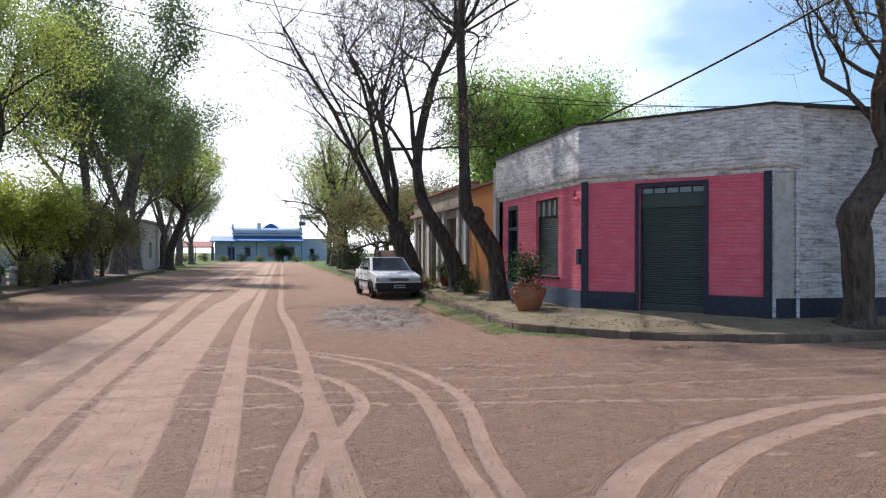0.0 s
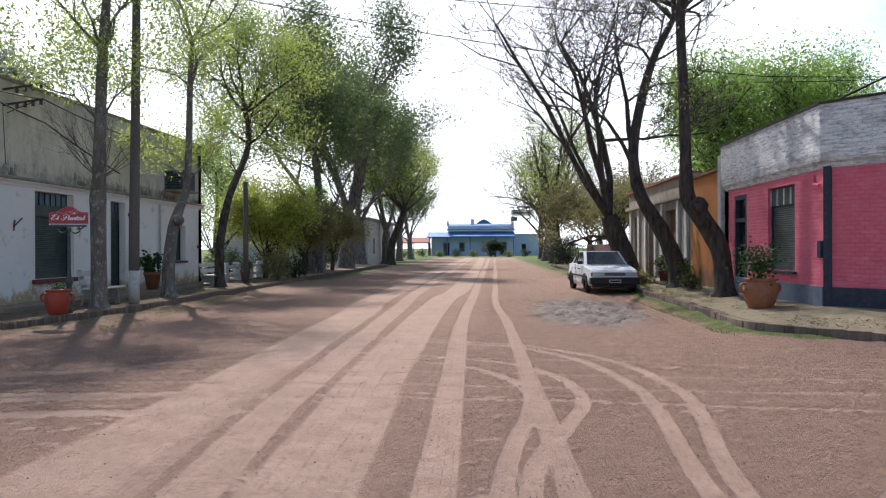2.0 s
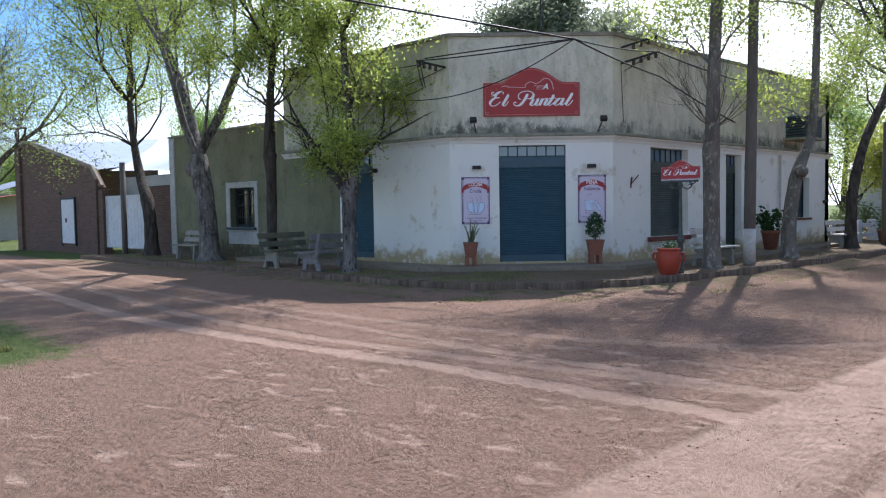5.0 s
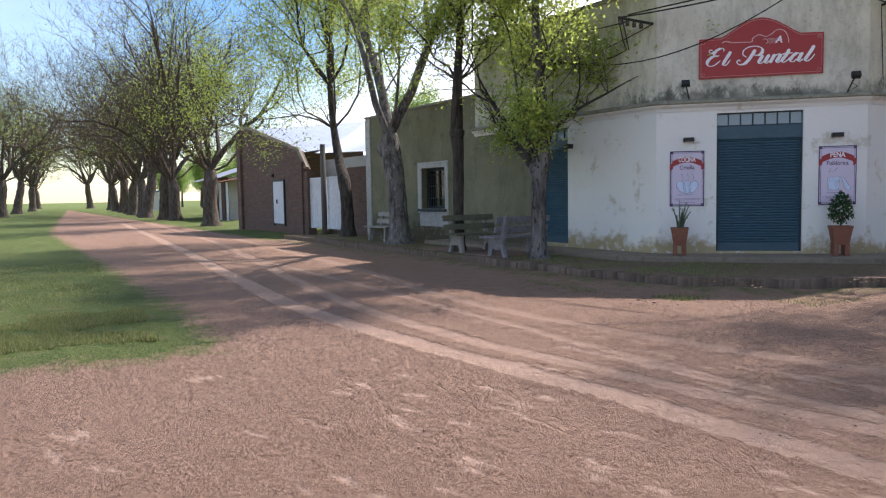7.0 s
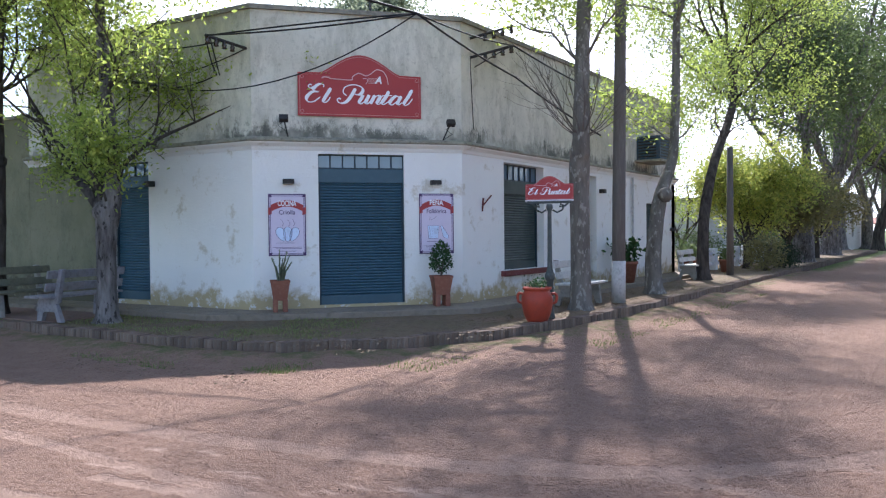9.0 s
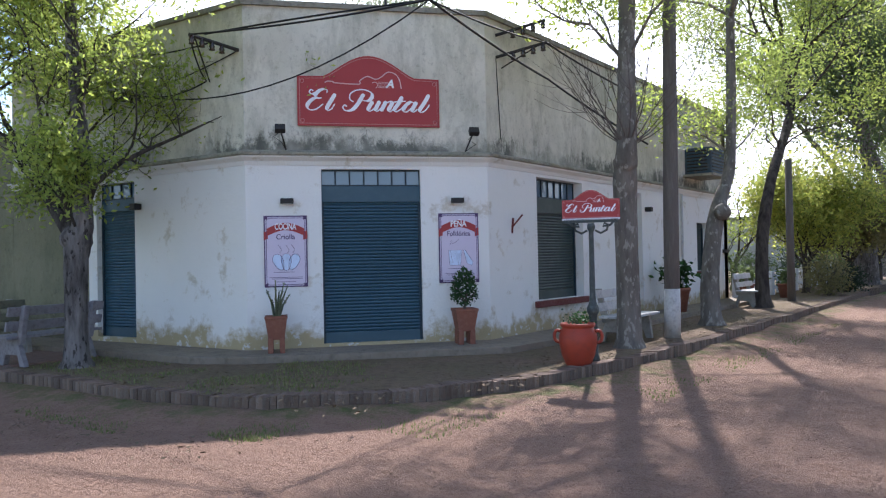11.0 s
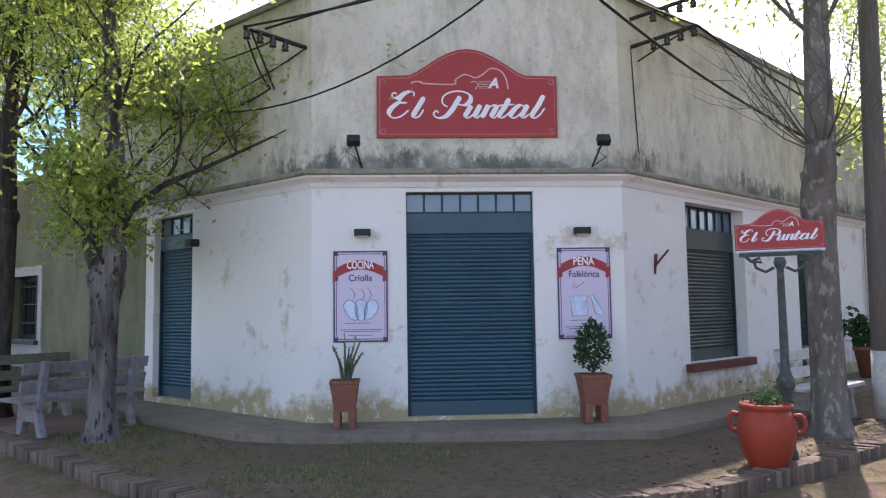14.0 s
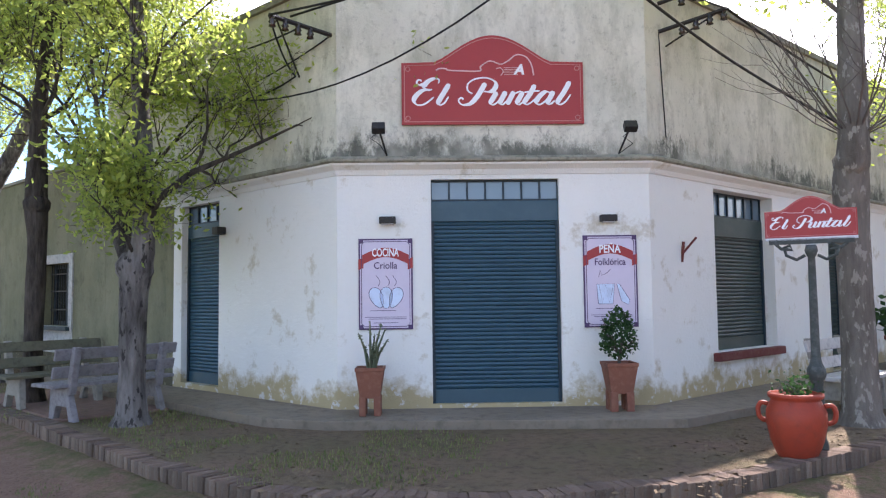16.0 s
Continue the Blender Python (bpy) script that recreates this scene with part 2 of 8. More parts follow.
def plaster_mat(name, base, tint, stain, moss, low=0.25, low_top=0.85, streak=0.5, top_stain=None):
    """Lime plaster with rain streaks, and damp patches of moss and bare render near the foot of the wall."""
    ma, nt, bs, _ = nodes_of(name)
    co = coords(nt)
    col = mix(nt, noise_node(nt, co, 0.9, 6, 0.6, 0.3, 0.7), base, tint)
    st = noise_node(nt, co, 1.6, 9, 0.75, 0.45, 0.75, (1.3, 1.3, 0.55))
    col = mix(nt, maths(nt, "MULTIPLY", st, streak), col, stain)
    col = mix(nt, maths(nt, "MULTIPLY", noise_node(nt, co, 11, 8, 0.75, 0.55, 0.7), 0.45 * streak), col, tuple(0.5 * v for v in stain))
    z = nt.nodes.new("ShaderNodeSeparateXYZ")
    nt.links.new(co, z.inputs[0])
    band = nt.nodes.new("ShaderNodeMapRange")
    band.inputs["From Min"].default_value, band.inputs["From Max"].default_value = low_top, low
    nt.links.new(z.outputs[2], band.inputs["Value"])
    ragged = noise_node(nt, co, 2.4, 8, 0.7, 0.3, 0.66)
    damp = maths(nt, "MULTIPLY", maths(nt, "SUBTRACT", maths(nt, "ADD", band.outputs[0], ragged), 0.75, clamp=True), 2.2, clamp=True)
    col = mix(nt, maths(nt, "MULTIPLY", damp, 0.82), col, moss)
    chip = maths(nt, "MULTIPLY", noise_node(nt, co, 7, 7, 0.7, 0.56, 0.6), damp)
    col = mix(nt, chip, col, tuple(0.75 * v for v in base))
    if top_stain:
        tb = nt.nodes.new("ShaderNodeMapRange")
        tb.inputs["From Min"].default_value, tb.inputs["From Max"].default_value = top_stain[0], top_stain[1]
        nt.links.new(z.outputs[2], tb.inputs["Value"])
        sp = maths(nt, "MULTIPLY", maths(nt, "SUBTRACT", maths(nt, "ADD", tb.outputs[0], noise_node(nt, co, 4.5, 9, 0.8, 0.35, 0.7, (1, 1, 0.6))), 0.9, clamp=True), 2.5, clamp=True)
        sp = maths(nt, "MULTIPLY", sp, noise_node(nt, co, 0.75, 4, 0.6, 0.34, 0.56))
        col = mix(nt, maths(nt, "MULTIPLY", sp, 0.85), col, (0.055, 0.06, 0.05))
    nt.links.new(col, bs.inputs["Base Color"])
    bs.inputs["Roughness"].default_value = 0.85
    bs.inputs["Specular IOR Level"].default_value = 0.25
    h = maths(nt, "ADD", noise_node(nt, co, 22, 6, 0.7, 0.2, 0.8), maths(nt, "MULTIPLY", maths(nt, "ADD", chip, noise_node(nt, co, 5, 6, 0.7, 0.55, 0.62)), 0.8))
    bump_to(nt, bs, h, 0.35, 0.015)
    return ma


def glass_mat(name, tint=(0.02, 0.03, 0.04)):
    ma, nt, bs, _ = nodes_of(name)
    bs.inputs["Base Color"].default_value = (*tint, 1)
    bs.inputs["Roughness"].default_value = 0.06
    bs.inputs["Specular IOR Level"].default_value = 0.8
    bump_to(nt, bs, noise_node(nt, coords(nt), 3.0, 2, 0.5, 0.2, 0.8), 0.05, 0.02)
    return ma


def bark_mat(name, dark, light, patch=None, scale=9.0, patch_amount=0.6, relief=0.9):
    ma, nt, bs, _ = nodes_of(name)
    co = coords(nt)
    ridges = noise_node(nt, co, scale, 7, 0.65, 0.35, 0.65, (1, 1, 0.22))
    col = mix(nt, ridges, dark, light)
    if patch:
        col = mix(nt, maths(nt, "MULTIPLY", noise_node(nt, co, 13, 5, 0.6, 0.57, 0.61, (1, 1, 0.5)), patch_amount), col, patch)
    nt.links.new(col, bs.inputs["Base Color"])
    bs.inputs["Roughness"].default_value = 0.9
    bs.inputs["Specular IOR Level"].default_value = 0.2
    bump_to(nt, bs, maths(nt, "ADD", ridges, maths(nt, "MULTIPLY", noise_node(nt, co, 60, 4, 0.7, 0.2, 0.8), 0.4)), relief, 0.03)
    return ma


def ground_mat():
    """Bare earth, with packed wheel ruts, turf and mud where the sheet's own masks say."""
    ma, nt, bs, _ = nodes_of("packed_earth")
    co = coords(nt)

    def mask(key):
        a = nt.nodes.new("ShaderNodeAttribute")
        a.attribute_name = key
        return a.outputs["Fac"]
    earth = mix(nt, noise_node(nt, co, 0.35, 6, 0.6, 0.3, 0.7), (0.375, 0.232, 0.162), (0.31, 0.19, 0.132))
    earth = mix(nt, noise_node(nt, co, 4.0, 8, 0.7, 0.42, 0.7), earth, (0.42, 0.265, 0.188))
    earth = mix(nt, maths(nt, "MULTIPLY", noise_node(nt, co, 30, 8, 0.85, 0.48, 0.66), 0.75), earth, (0.15, 0.092, 0.07))
    earth = mix(nt, maths(nt, "MULTIPLY", noise_node(nt, co, 75, 6, 0.8, 0.52, 0.66), 0.5), earth, (0.47, 0.33, 0.26))
    packed = mix(nt, noise_node(nt, co, 1.4, 7, 0.6, 0.3, 0.7), (0.49, 0.338, 0.256), (0.43, 0.29, 0.216))
    packed = mix(nt, maths(nt, "MULTIPLY", noise_node(nt, co, 22, 5, 0.7, 0.55, 0.75), 0.55), packed, (0.25, 0.16, 0.12))
    rag = noise_node(nt, co, 9, 6, 0.7, 0.2, 0.8)
    lat = maths(nt, "MULTIPLY_ADD", noise_node(nt, co, 16, 5, 0.7, 0.1, 0.9), 0.15, mask("lat"))
    edge = nt.nodes.new("ShaderNodeMapRange")
    edge.interpolation_type = "SMOOTHSTEP"
    edge.inputs["From Min"].default_value, edge.inputs["From Max"].default_value = 1.13, 0.97
    nt.links.new(lat, edge.inputs["Value"])
    groove = maths(nt, "PINGPONG", maths(nt, "MULTIPLY", mask("lat"), 2.2), 0.5)
    lug = nt.nodes.new("ShaderNodeMapRange")
    lug.inputs["From Min"].default_value, lug.inputs["From Max"].default_value = 0.40, 0.5
    nt.links.new(groove, lug.inputs["Value"])
    lugs = maths(nt, "MULTIPLY", lug.outputs[0], noise_node(nt, co, 7, 4, 0.7, 0.45, 0.6))
    tr = maths(nt, "MULTIPLY", edge.outputs[0], mask("strength"))
    tr = maths(nt, "MULTIPLY", tr, maths(nt, "MULTIPLY_ADD", lugs, -0.6, 1.0))
    tr = maths(nt, "MULTIPLY", tr, maths(nt, "MULTIPLY_ADD", noise_node(nt, co, 2.5, 8, 0.75, 0.3, 0.62), 0.45, 0.5))
    tr = maths(nt, "MAXIMUM", tr, mask("pad"))
    col = mix(nt, tr, earth, packed)
    turf = mix(nt, noise_node(nt, co, 3.0, 8, 0.7, 0.3, 0.7), (0.10, 0.155, 0.035), (0.17, 0.20, 0.06))
    turf = mix(nt, maths(nt, "MULTIPLY", noise_node(nt, co, 45, 6, 0.8, 0.4, 0.7), 0.6), turf, (0.05, 0.08, 0.02))
    gm = maths(nt, "MULTIPLY", maths(nt, "SUBTRACT", maths(nt, "MULTIPLY_ADD", noise_node(nt, co, 2.6, 8, 0.75, 0.25, 0.75), 0.9, mask("turf")), 0.85, clamp=True), 2.0, clamp=True)
    col = mix(nt, gm, col, turf)
    mud = mix(nt, noise_node(nt, co, 2.2, 8, 0.7, 0.35, 0.65), (0.40, 0.335, 0.29), (0.2, 0.15, 0.12))
    mm = maths(nt, "MULTIPLY", maths(nt, "SUBTRACT", maths(nt, "MULTIPLY_ADD", rag, 0.6, mask("mud")), 0.5, clamp=True), 1.8, clamp=True)
    col = mix(nt, mm, col, mud)
    nt.links.new(col, bs.inputs["Base Color"])
    bs.inputs["Roughness"].default_value = 0.92
    bs.inputs["Specular IOR Level"].default_value = 0.2
    fine = noise_node(nt, co, 60, 6, 0.75, 0.2, 0.8)
    clod = noise_node(nt, co, 11, 7, 0.7, 0.4, 0.75)
    h = maths(nt, "MULTIPLY", maths(nt, "ADD", maths(nt, "ADD", fine, maths(nt, "MULTIPLY", lugs, -0.8)), maths(nt, "MULTIPLY", clod, 1.2)), maths(nt, "MULTIPLY_ADD", tr, -0.6, 1.0))
    bump_to(nt, bs, h, 1.0, 0.03)
    return ma


EARTH = ground_mat()
VERGE = surf("mossy_dirt", (0.225, 0.15, 0.102), (0.165, 0.135, 0.07), (0.085, 0.058, 0.04), s1=1.1, s2=12, s3=60, rough=0.95, bump=1.0, amount3=0.8)
SLAB = surf("old_cement", (0.29, 0.235, 0.18), (0.21, 0.175, 0.132), (0.11, 0.095, 0.07), s1=1.3, s2=9, bump=0.7)
CREAM = plaster_mat("white_plaster", (0.76, 0.755, 0.715), (0.72, 0.72, 0.68), (0.62, 0.62, 0.57), (0.33, 0.245, 0.085), 0.25, 0.72, 0.09)
PARAPET = plaster_mat("weathered_plaster", (0.68, 0.655, 0.56), (0.52, 0.505, 0.42), (0.25, 0.25, 0.19), (0.3, 0.28, 0.2), -2, -1, 0.95, top_stain=(3.75, 3.2))
MOSSWALL = plaster_mat("mossy_plaster", (0.235, 0.225, 0.15), (0.165, 0.165, 0.1), (0.1, 0.105, 0.065), (0.08, 0.07, 0.045), 0.3, 1.0, 0.8)
CORNICE = surf("stained_cornice", (0.36, 0.34, 0.27), (0.22, 0.21, 0.16), (0.05, 0.05, 0.04), s1=2.5, s2=14, bump=0.5)
CAP = surf("parapet_cap", (0.3, 0.28, 0.23), (0.2, 0.19, 0.16), (0.08, 0.08, 0.065), s1=2, s2=15, bump=0.4)
SHUTTER = surf("teal_painted_steel", (0.022, 0.072, 0.105), (0.018, 0.06, 0.088), (0.035, 0.085, 0.115), s1=0.8, s2=5, s3=60, rough=0.45, bump=0.04, spec=0.5)
SHUTTER_G = surf("dark_green_steel", (0.03, 0.052, 0.046), (0.024, 0.042, 0.04), (0.05, 0.06, 0.055), s1=0.8, s2=5, rough=0.5, bump=0.04, spec=0.5)
FRAME = surf("dark_frame_paint", (0.018, 0.04, 0.055), (0.015, 0.03, 0.045), (0.05, 0.06, 0.06), s2=14, rough=0.5, bump=0.05)
GLASS = glass_mat("old_glass", (0.10, 0.16, 0.22))
DARKGLASS = glass_mat("dark_glass", (0.012, 0.016, 0.018))
SIGNRED = surf("sign_red", (0.36, 0.045, 0.045), (0.33, 0.04, 0.042), (0.28, 0.04, 0.04), s1=1.2, s2=20, rough=0.45, bump=0.03, amount3=0.3)
SIGNLINE = surf("sign_outline", (0.56, 0.25, 0.23), (0.5, 0.22, 0.2), rough=0.5, bump=0.02, amount3=0.1)
SIGNPALE = surf("sign_pale_line", (0.72, 0.5, 0.5), (0.66, 0.45, 0.45), rough=0.5, bump=0.02, amount3=0.1)
WHITE = surf("white_lettering", (0.82, 0.82, 0.84), (0.76, 0.76, 0.8), (0.65, 0.65, 0.68), s2=20, rough=0.5, bump=0.02, amount3=0.3)
POSTER = surf("poster_lilac", (0.62, 0.55, 0.66), (0.58, 0.52, 0.63), (0.5, 0.46, 0.55), s2=12, rough=0.5, bump=0.03, amount3=0.3)
POSTERLINE = surf("poster_ink", (0.10, 0.06, 0.14), (0.08, 0.05, 0.12), rough=0.6, bump=0.02)
PALEBLUE = surf("poster_pale_blue", (0.60, 0.70, 0.86), (0.56, 0.66, 0.82), rough=0.6, bump=0.02)
BLACKMETAL = surf("black_metal", (0.015, 0.015, 0.016), (0.03, 0.028, 0.026), (0.06, 0.045, 0.035), s2=20, rough=0.5, bump=0.1)
IRON = surf("green_cast_iron", (0.045, 0.06, 0.055), (0.06, 0.065, 0.06), (0.16, 0.17, 0.16), s1=3, s2=18, rough=0.55, bump=0.3)
TERRA = surf("terracotta", (0.24, 0.095, 0.06), (0.19, 0.075, 0.05), (0.3, 0.15, 0.1), s1=3, s2=14, rough=0.8, bump=0.25)
REDPOT = surf("red_painted_clay", (0.36, 0.052, 0.024), (0.27, 0.04, 0.022), (0.17, 0.045, 0.03), s1=2.5, s2=10, rough=0.5, bump=0.15, amount3=0.45)
SOIL = surf("pot_soil", (0.05, 0.035, 0.025), (0.035, 0.025, 0.018), s1=5, s2=40, bump=0.8)
WOODGREY = surf("weathered_grey_wood", (0.27, 0.255, 0.27), (0.2, 0.19, 0.19), (0.1, 0.09, 0.085), s1=2, s2=16, rough=0.85, bump=0.4, stretch=(1, 1, 1))
WOODGREEN = surf("mossy_bench_wood", (0.15, 0.14, 0.095), (0.11, 0.11, 0.075), (0.06, 0.055, 0.04), s1=2, s2=16, bump=0.4)
CONCRETE = surf("bench_concrete", (0.33, 0.31, 0.28), (0.24, 0.23, 0.2), (0.12, 0.115, 0.095), s1=3, s2=14, bump=0.4)
KERBBRICK = surf("old_kerb_brick", (0.19, 0.122, 0.09), (0.14, 0.108, 0.08), (0.26, 0.235, 0.20), s1=3, s2=11, s3=50, rough=0.9, bump=0.6, vary=0.35, amount3=0.45)
POLEWOOD = surf("tarred_pole_wood", (0.135, 0.118, 0.105), (0.095, 0.083, 0.075), (0.18, 0.165, 0.15), s1=2, s2=22, bump=0.4, stretch=(1, 1, 0.12))
LIMEWASH = surf("limewash", (0.52, 0.51, 0.49), (0.42, 0.42, 0.4), (0.2, 0.2, 0.18), s1=3, s2=12, bump=0.3)
BARK_PLANE = bark_mat("plane_bark", (0.095, 0.084, 0.07), (0.19, 0.172, 0.148), (0.36, 0.345, 0.3), 6.0, 0.55, 0.5)
BARK_DARK = bark_mat("dark_bark", (0.03, 0.024, 0.02), (0.105, 0.088, 0.075), None, 10, 0.6, 1.0)
BARK_GREY = bark_mat("cracked_grey_bark", (0.06, 0.052, 0.047), (0.235, 0.215, 0.20), (0.36, 0.34, 0.32), 9, 0.5, 1.0)
BARK_BROWN = bark_mat("rough_brown_bark", (0.05, 0.038, 0.03), (0.17, 0.135, 0.11), None, 10, 0.6, 1.0)
BARK_CRACK = bark_mat("split_grey_bark", (0.05, 0.044, 0.04), (0.26, 0.24, 0.225), (0.03, 0.026, 0.023), 6, 0.85, 1.0)
TWIG = surf("twig_bark", (0.12, 0.10, 0.085), (0.09, 0.075, 0.065), rough=0.9, bump=0.2)
LEAF_YOUNG = leaf_mat("young_leaves", (0.32, 0.37, 0.085), (0.155, 0.21, 0.05), 0.58)
LEAF_GREEN = leaf_mat("green_leaves", (0.125, 0.165, 0.06), (0.06, 0.085, 0.036), 0.42)
LEAF_DARK = leaf_mat("dark_leaves", (0.035, 0.055, 0.03), (0.022, 0.038, 0.022), 0.3)
LEAF_YELLOW = leaf_mat("yellow_green_leaves", (0.36, 0.36, 0.08), (0.16, 0.21, 0.05), 0.6)
LEAF_BRONZE = leaf_mat("bronze_leaves", (0.20, 0.18, 0.075), (0.13, 0.125, 0.055), 0.45)
LEAF_FRESH = leaf_mat("fresh_leaves", (0.25, 0.37, 0.085), (0.105, 0.165, 0.045), 0.6)
LEAF_OLIVE = leaf_mat("olive_leaves", (0.21, 0.235, 0.15), (0.12, 0.14, 0.09), 0.6)
LEAF_POT = leaf_mat("glossy_leaves", (0.035, 0.085, 0.022), (0.02, 0.055, 0.018), 0.3)
GRASS = leaf_mat("grass_blades", (0.105, 0.145, 0.04), (0.23, 0.215, 0.095), 0.35)
LITTER = surf("dry_leaf_litter", (0.23, 0.17, 0.1), (0.15, 0.105, 0.065), rough=0.9, bump=0.2)
PINK = brick_mat("pink_painted_brick", (0.70, 0.135, 0.195), (0.64, 0.12, 0.175), (0.64, 0.12, 0.175), 0.9, (0.74, 0.24, 0.29), 0.45)
WHITEBRICK = brick_mat("worn_whitewashed_brick", (0.78, 0.78, 0.78), (0.72, 0.72, 0.72), (0.66, 0.66, 0.66), 1.0, (0.24, 0.235, 0.23), 0.8)
REDBRICK = brick_mat("bare_brick", (0.175, 0.097, 0.073), (0.125, 0.072, 0.056), (0.13, 0.108, 0.095), 0.8, (0.09, 0.05, 0.04), 0.4)
NAVY = surf("navy_plinth_paint", (0.018, 0.026, 0.045), (0.028, 0.036, 0.055), (0.06, 0.065, 0.075), s1=1.5, s2=12, rough=0.6, bump=0.2)
ORANGE = plaster_mat("orange_plaster", (0.52, 0.20, 0.055), (0.45, 0.17, 0.05), (0.28, 0.13, 0.06), (0.2, 0.12, 0.07), 0.4, 1.0, 0.6)
OLDWALL = plaster_mat("peeling_plaster", (0.36, 0.31, 0.25), (0.26, 0.21, 0.16), (0.13, 0.105, 0.08), (0.18, 0.13, 0.09), 0.4, 1.4, 1.0)
BROWNWOOD = surf("old_brown_door", (0.16, 0.075, 0.05), (0.12, 0.055, 0.038), (0.07, 0.04, 0.03), s2=18, bump=0.3, stretch=(1, 1, 0.2))
ZINC = surf("zinc_roof", (0.46, 0.52, 0.62), (0.38, 0.44, 0.54), (0.3, 0.33, 0.38), s1=1, s2=5, rough=0.5, metal=0.35, bump=0.05)
WHITEPAINT = surf("white_paint", (0.66, 0.68, 0.72), (0.58, 0.6, 0.64), (0.4, 0.4, 0.4), s2=7, rough=0.6, bump=0.1)
BLUEROOF = surf("blue_painted_roof", (0.045, 0.16, 0.42), (0.04, 0.14, 0.36), (0.09, 0.2, 0.4), s1=0.7, s2=5, rough=0.55, bump=0.1)
PALEWALL = surf("pale_blue_wall", (0.42, 0.52, 0.66), (0.36, 0.46, 0.6), (0.5, 0.55, 0.62), s1=0.7, s2=4, bump=0.2)
TILE = surf("terracotta_roof", (0.34, 0.13, 0.085), (0.27, 0.1, 0.07), s1=0.8, s2=6, bump=0.4)
CARPAINT = surf("white_car_paint", (0.68, 0.69, 0.70), (0.64, 0.65, 0.66), (0.5, 0.47, 0.43), s1=1, s2=6, rough=0.28, bump=0.01, amount3=0.25, spec=0.5)
BLACKPLASTIC = surf("black_plastic", (0.014, 0.014, 0.015), (0.02, 0.02, 0.02), (0.07, 0.055, 0.045), s2=15, rough=0.6, bump=0.08)
RUBBER = surf("tyre_rubber", (0.016, 0.015, 0.015), (0.025, 0.022, 0.02), (0.11, 0.08, 0.06), s2=12, rough=0.9, bump=0.3)
STEEL = surf("dull_wheel_steel", (0.32, 0.32, 0.33), (0.26, 0.26, 0.27), (0.14, 0.12, 0.1), s2=12, rough=0.4, metal=0.7, bump=0.05)
LENS = surf("lamp_lens", (0.5, 0.52, 0.54), (0.42, 0.44, 0.46), rough=0.12, bump=0.02, spec=0.8)
CABLE = surf("black_cable", (0.012, 0.012, 0.013), (0.02, 0.02, 0.02), rough=0.6, bump=0.02)
CERAMIC = surf("brown_insulator", (0.035, 0.018, 0.012), (0.02, 0.012, 0.01), rough=0.25, bump=0.02, spec=0.6)
SILLRED = surf("red_sill", (0.15, 0.035, 0.032), (0.12, 0.03, 0.028), (0.2, 0.1, 0.08), s2=12, rough=0.7, bump=0.2)
BLUEBOX = surf("blue_grey_metal", (0.045, 0.09, 0.125), (0.03, 0.06, 0.09), (0.15, 0.12, 0.1), s2=10, rough=0.5, bump=0.1)
CARD = surf("asphalt_shingle", (0.05, 0.05, 0.05), (0.04, 0.04, 0.04), s2=10, bump=0.2)
HOUSEWALL = surf("pale_house_wall", (0.5, 0.48, 0.44), (0.42, 0.4, 0.37), s1=1, s2=6, bump=0.2)

# ---- ground sheet ----
KERB_W = [(-27.6, 9.59), (-24, 9.9), (-20, 10.24), (-17, 10.48), (-14.5, 10.66), (-13.2, 10.72), (-12.1, 10.8), (-11.2, 10.95), (-10.5, 11.25), (-9.9, 11.72), (-9.4, 12.35), (-8.95, 13.2), (-8.63, 14.2), (-8.43, 15.5), (-8.33, 17.2), (-8.29, 19), (-8.27, 26), (-8.27, 34)]
KERB_E = [(4.9, 60), (4.85, 30), (4.8, 22), (4.7, 18), (4.58, 15.4), (4.62, 14.3), (4.9, 13.55), (5.5, 12.8), (6.3, 12.15), (7.3, 11.6), (8.5, 11.22), (10, 11.02), (13, 10.95), (26, 10.9)]
LANE_WIDE, LANE_MID, LANE_THIN, TYRE = 0.4, 0.22, 0.13, 0.08
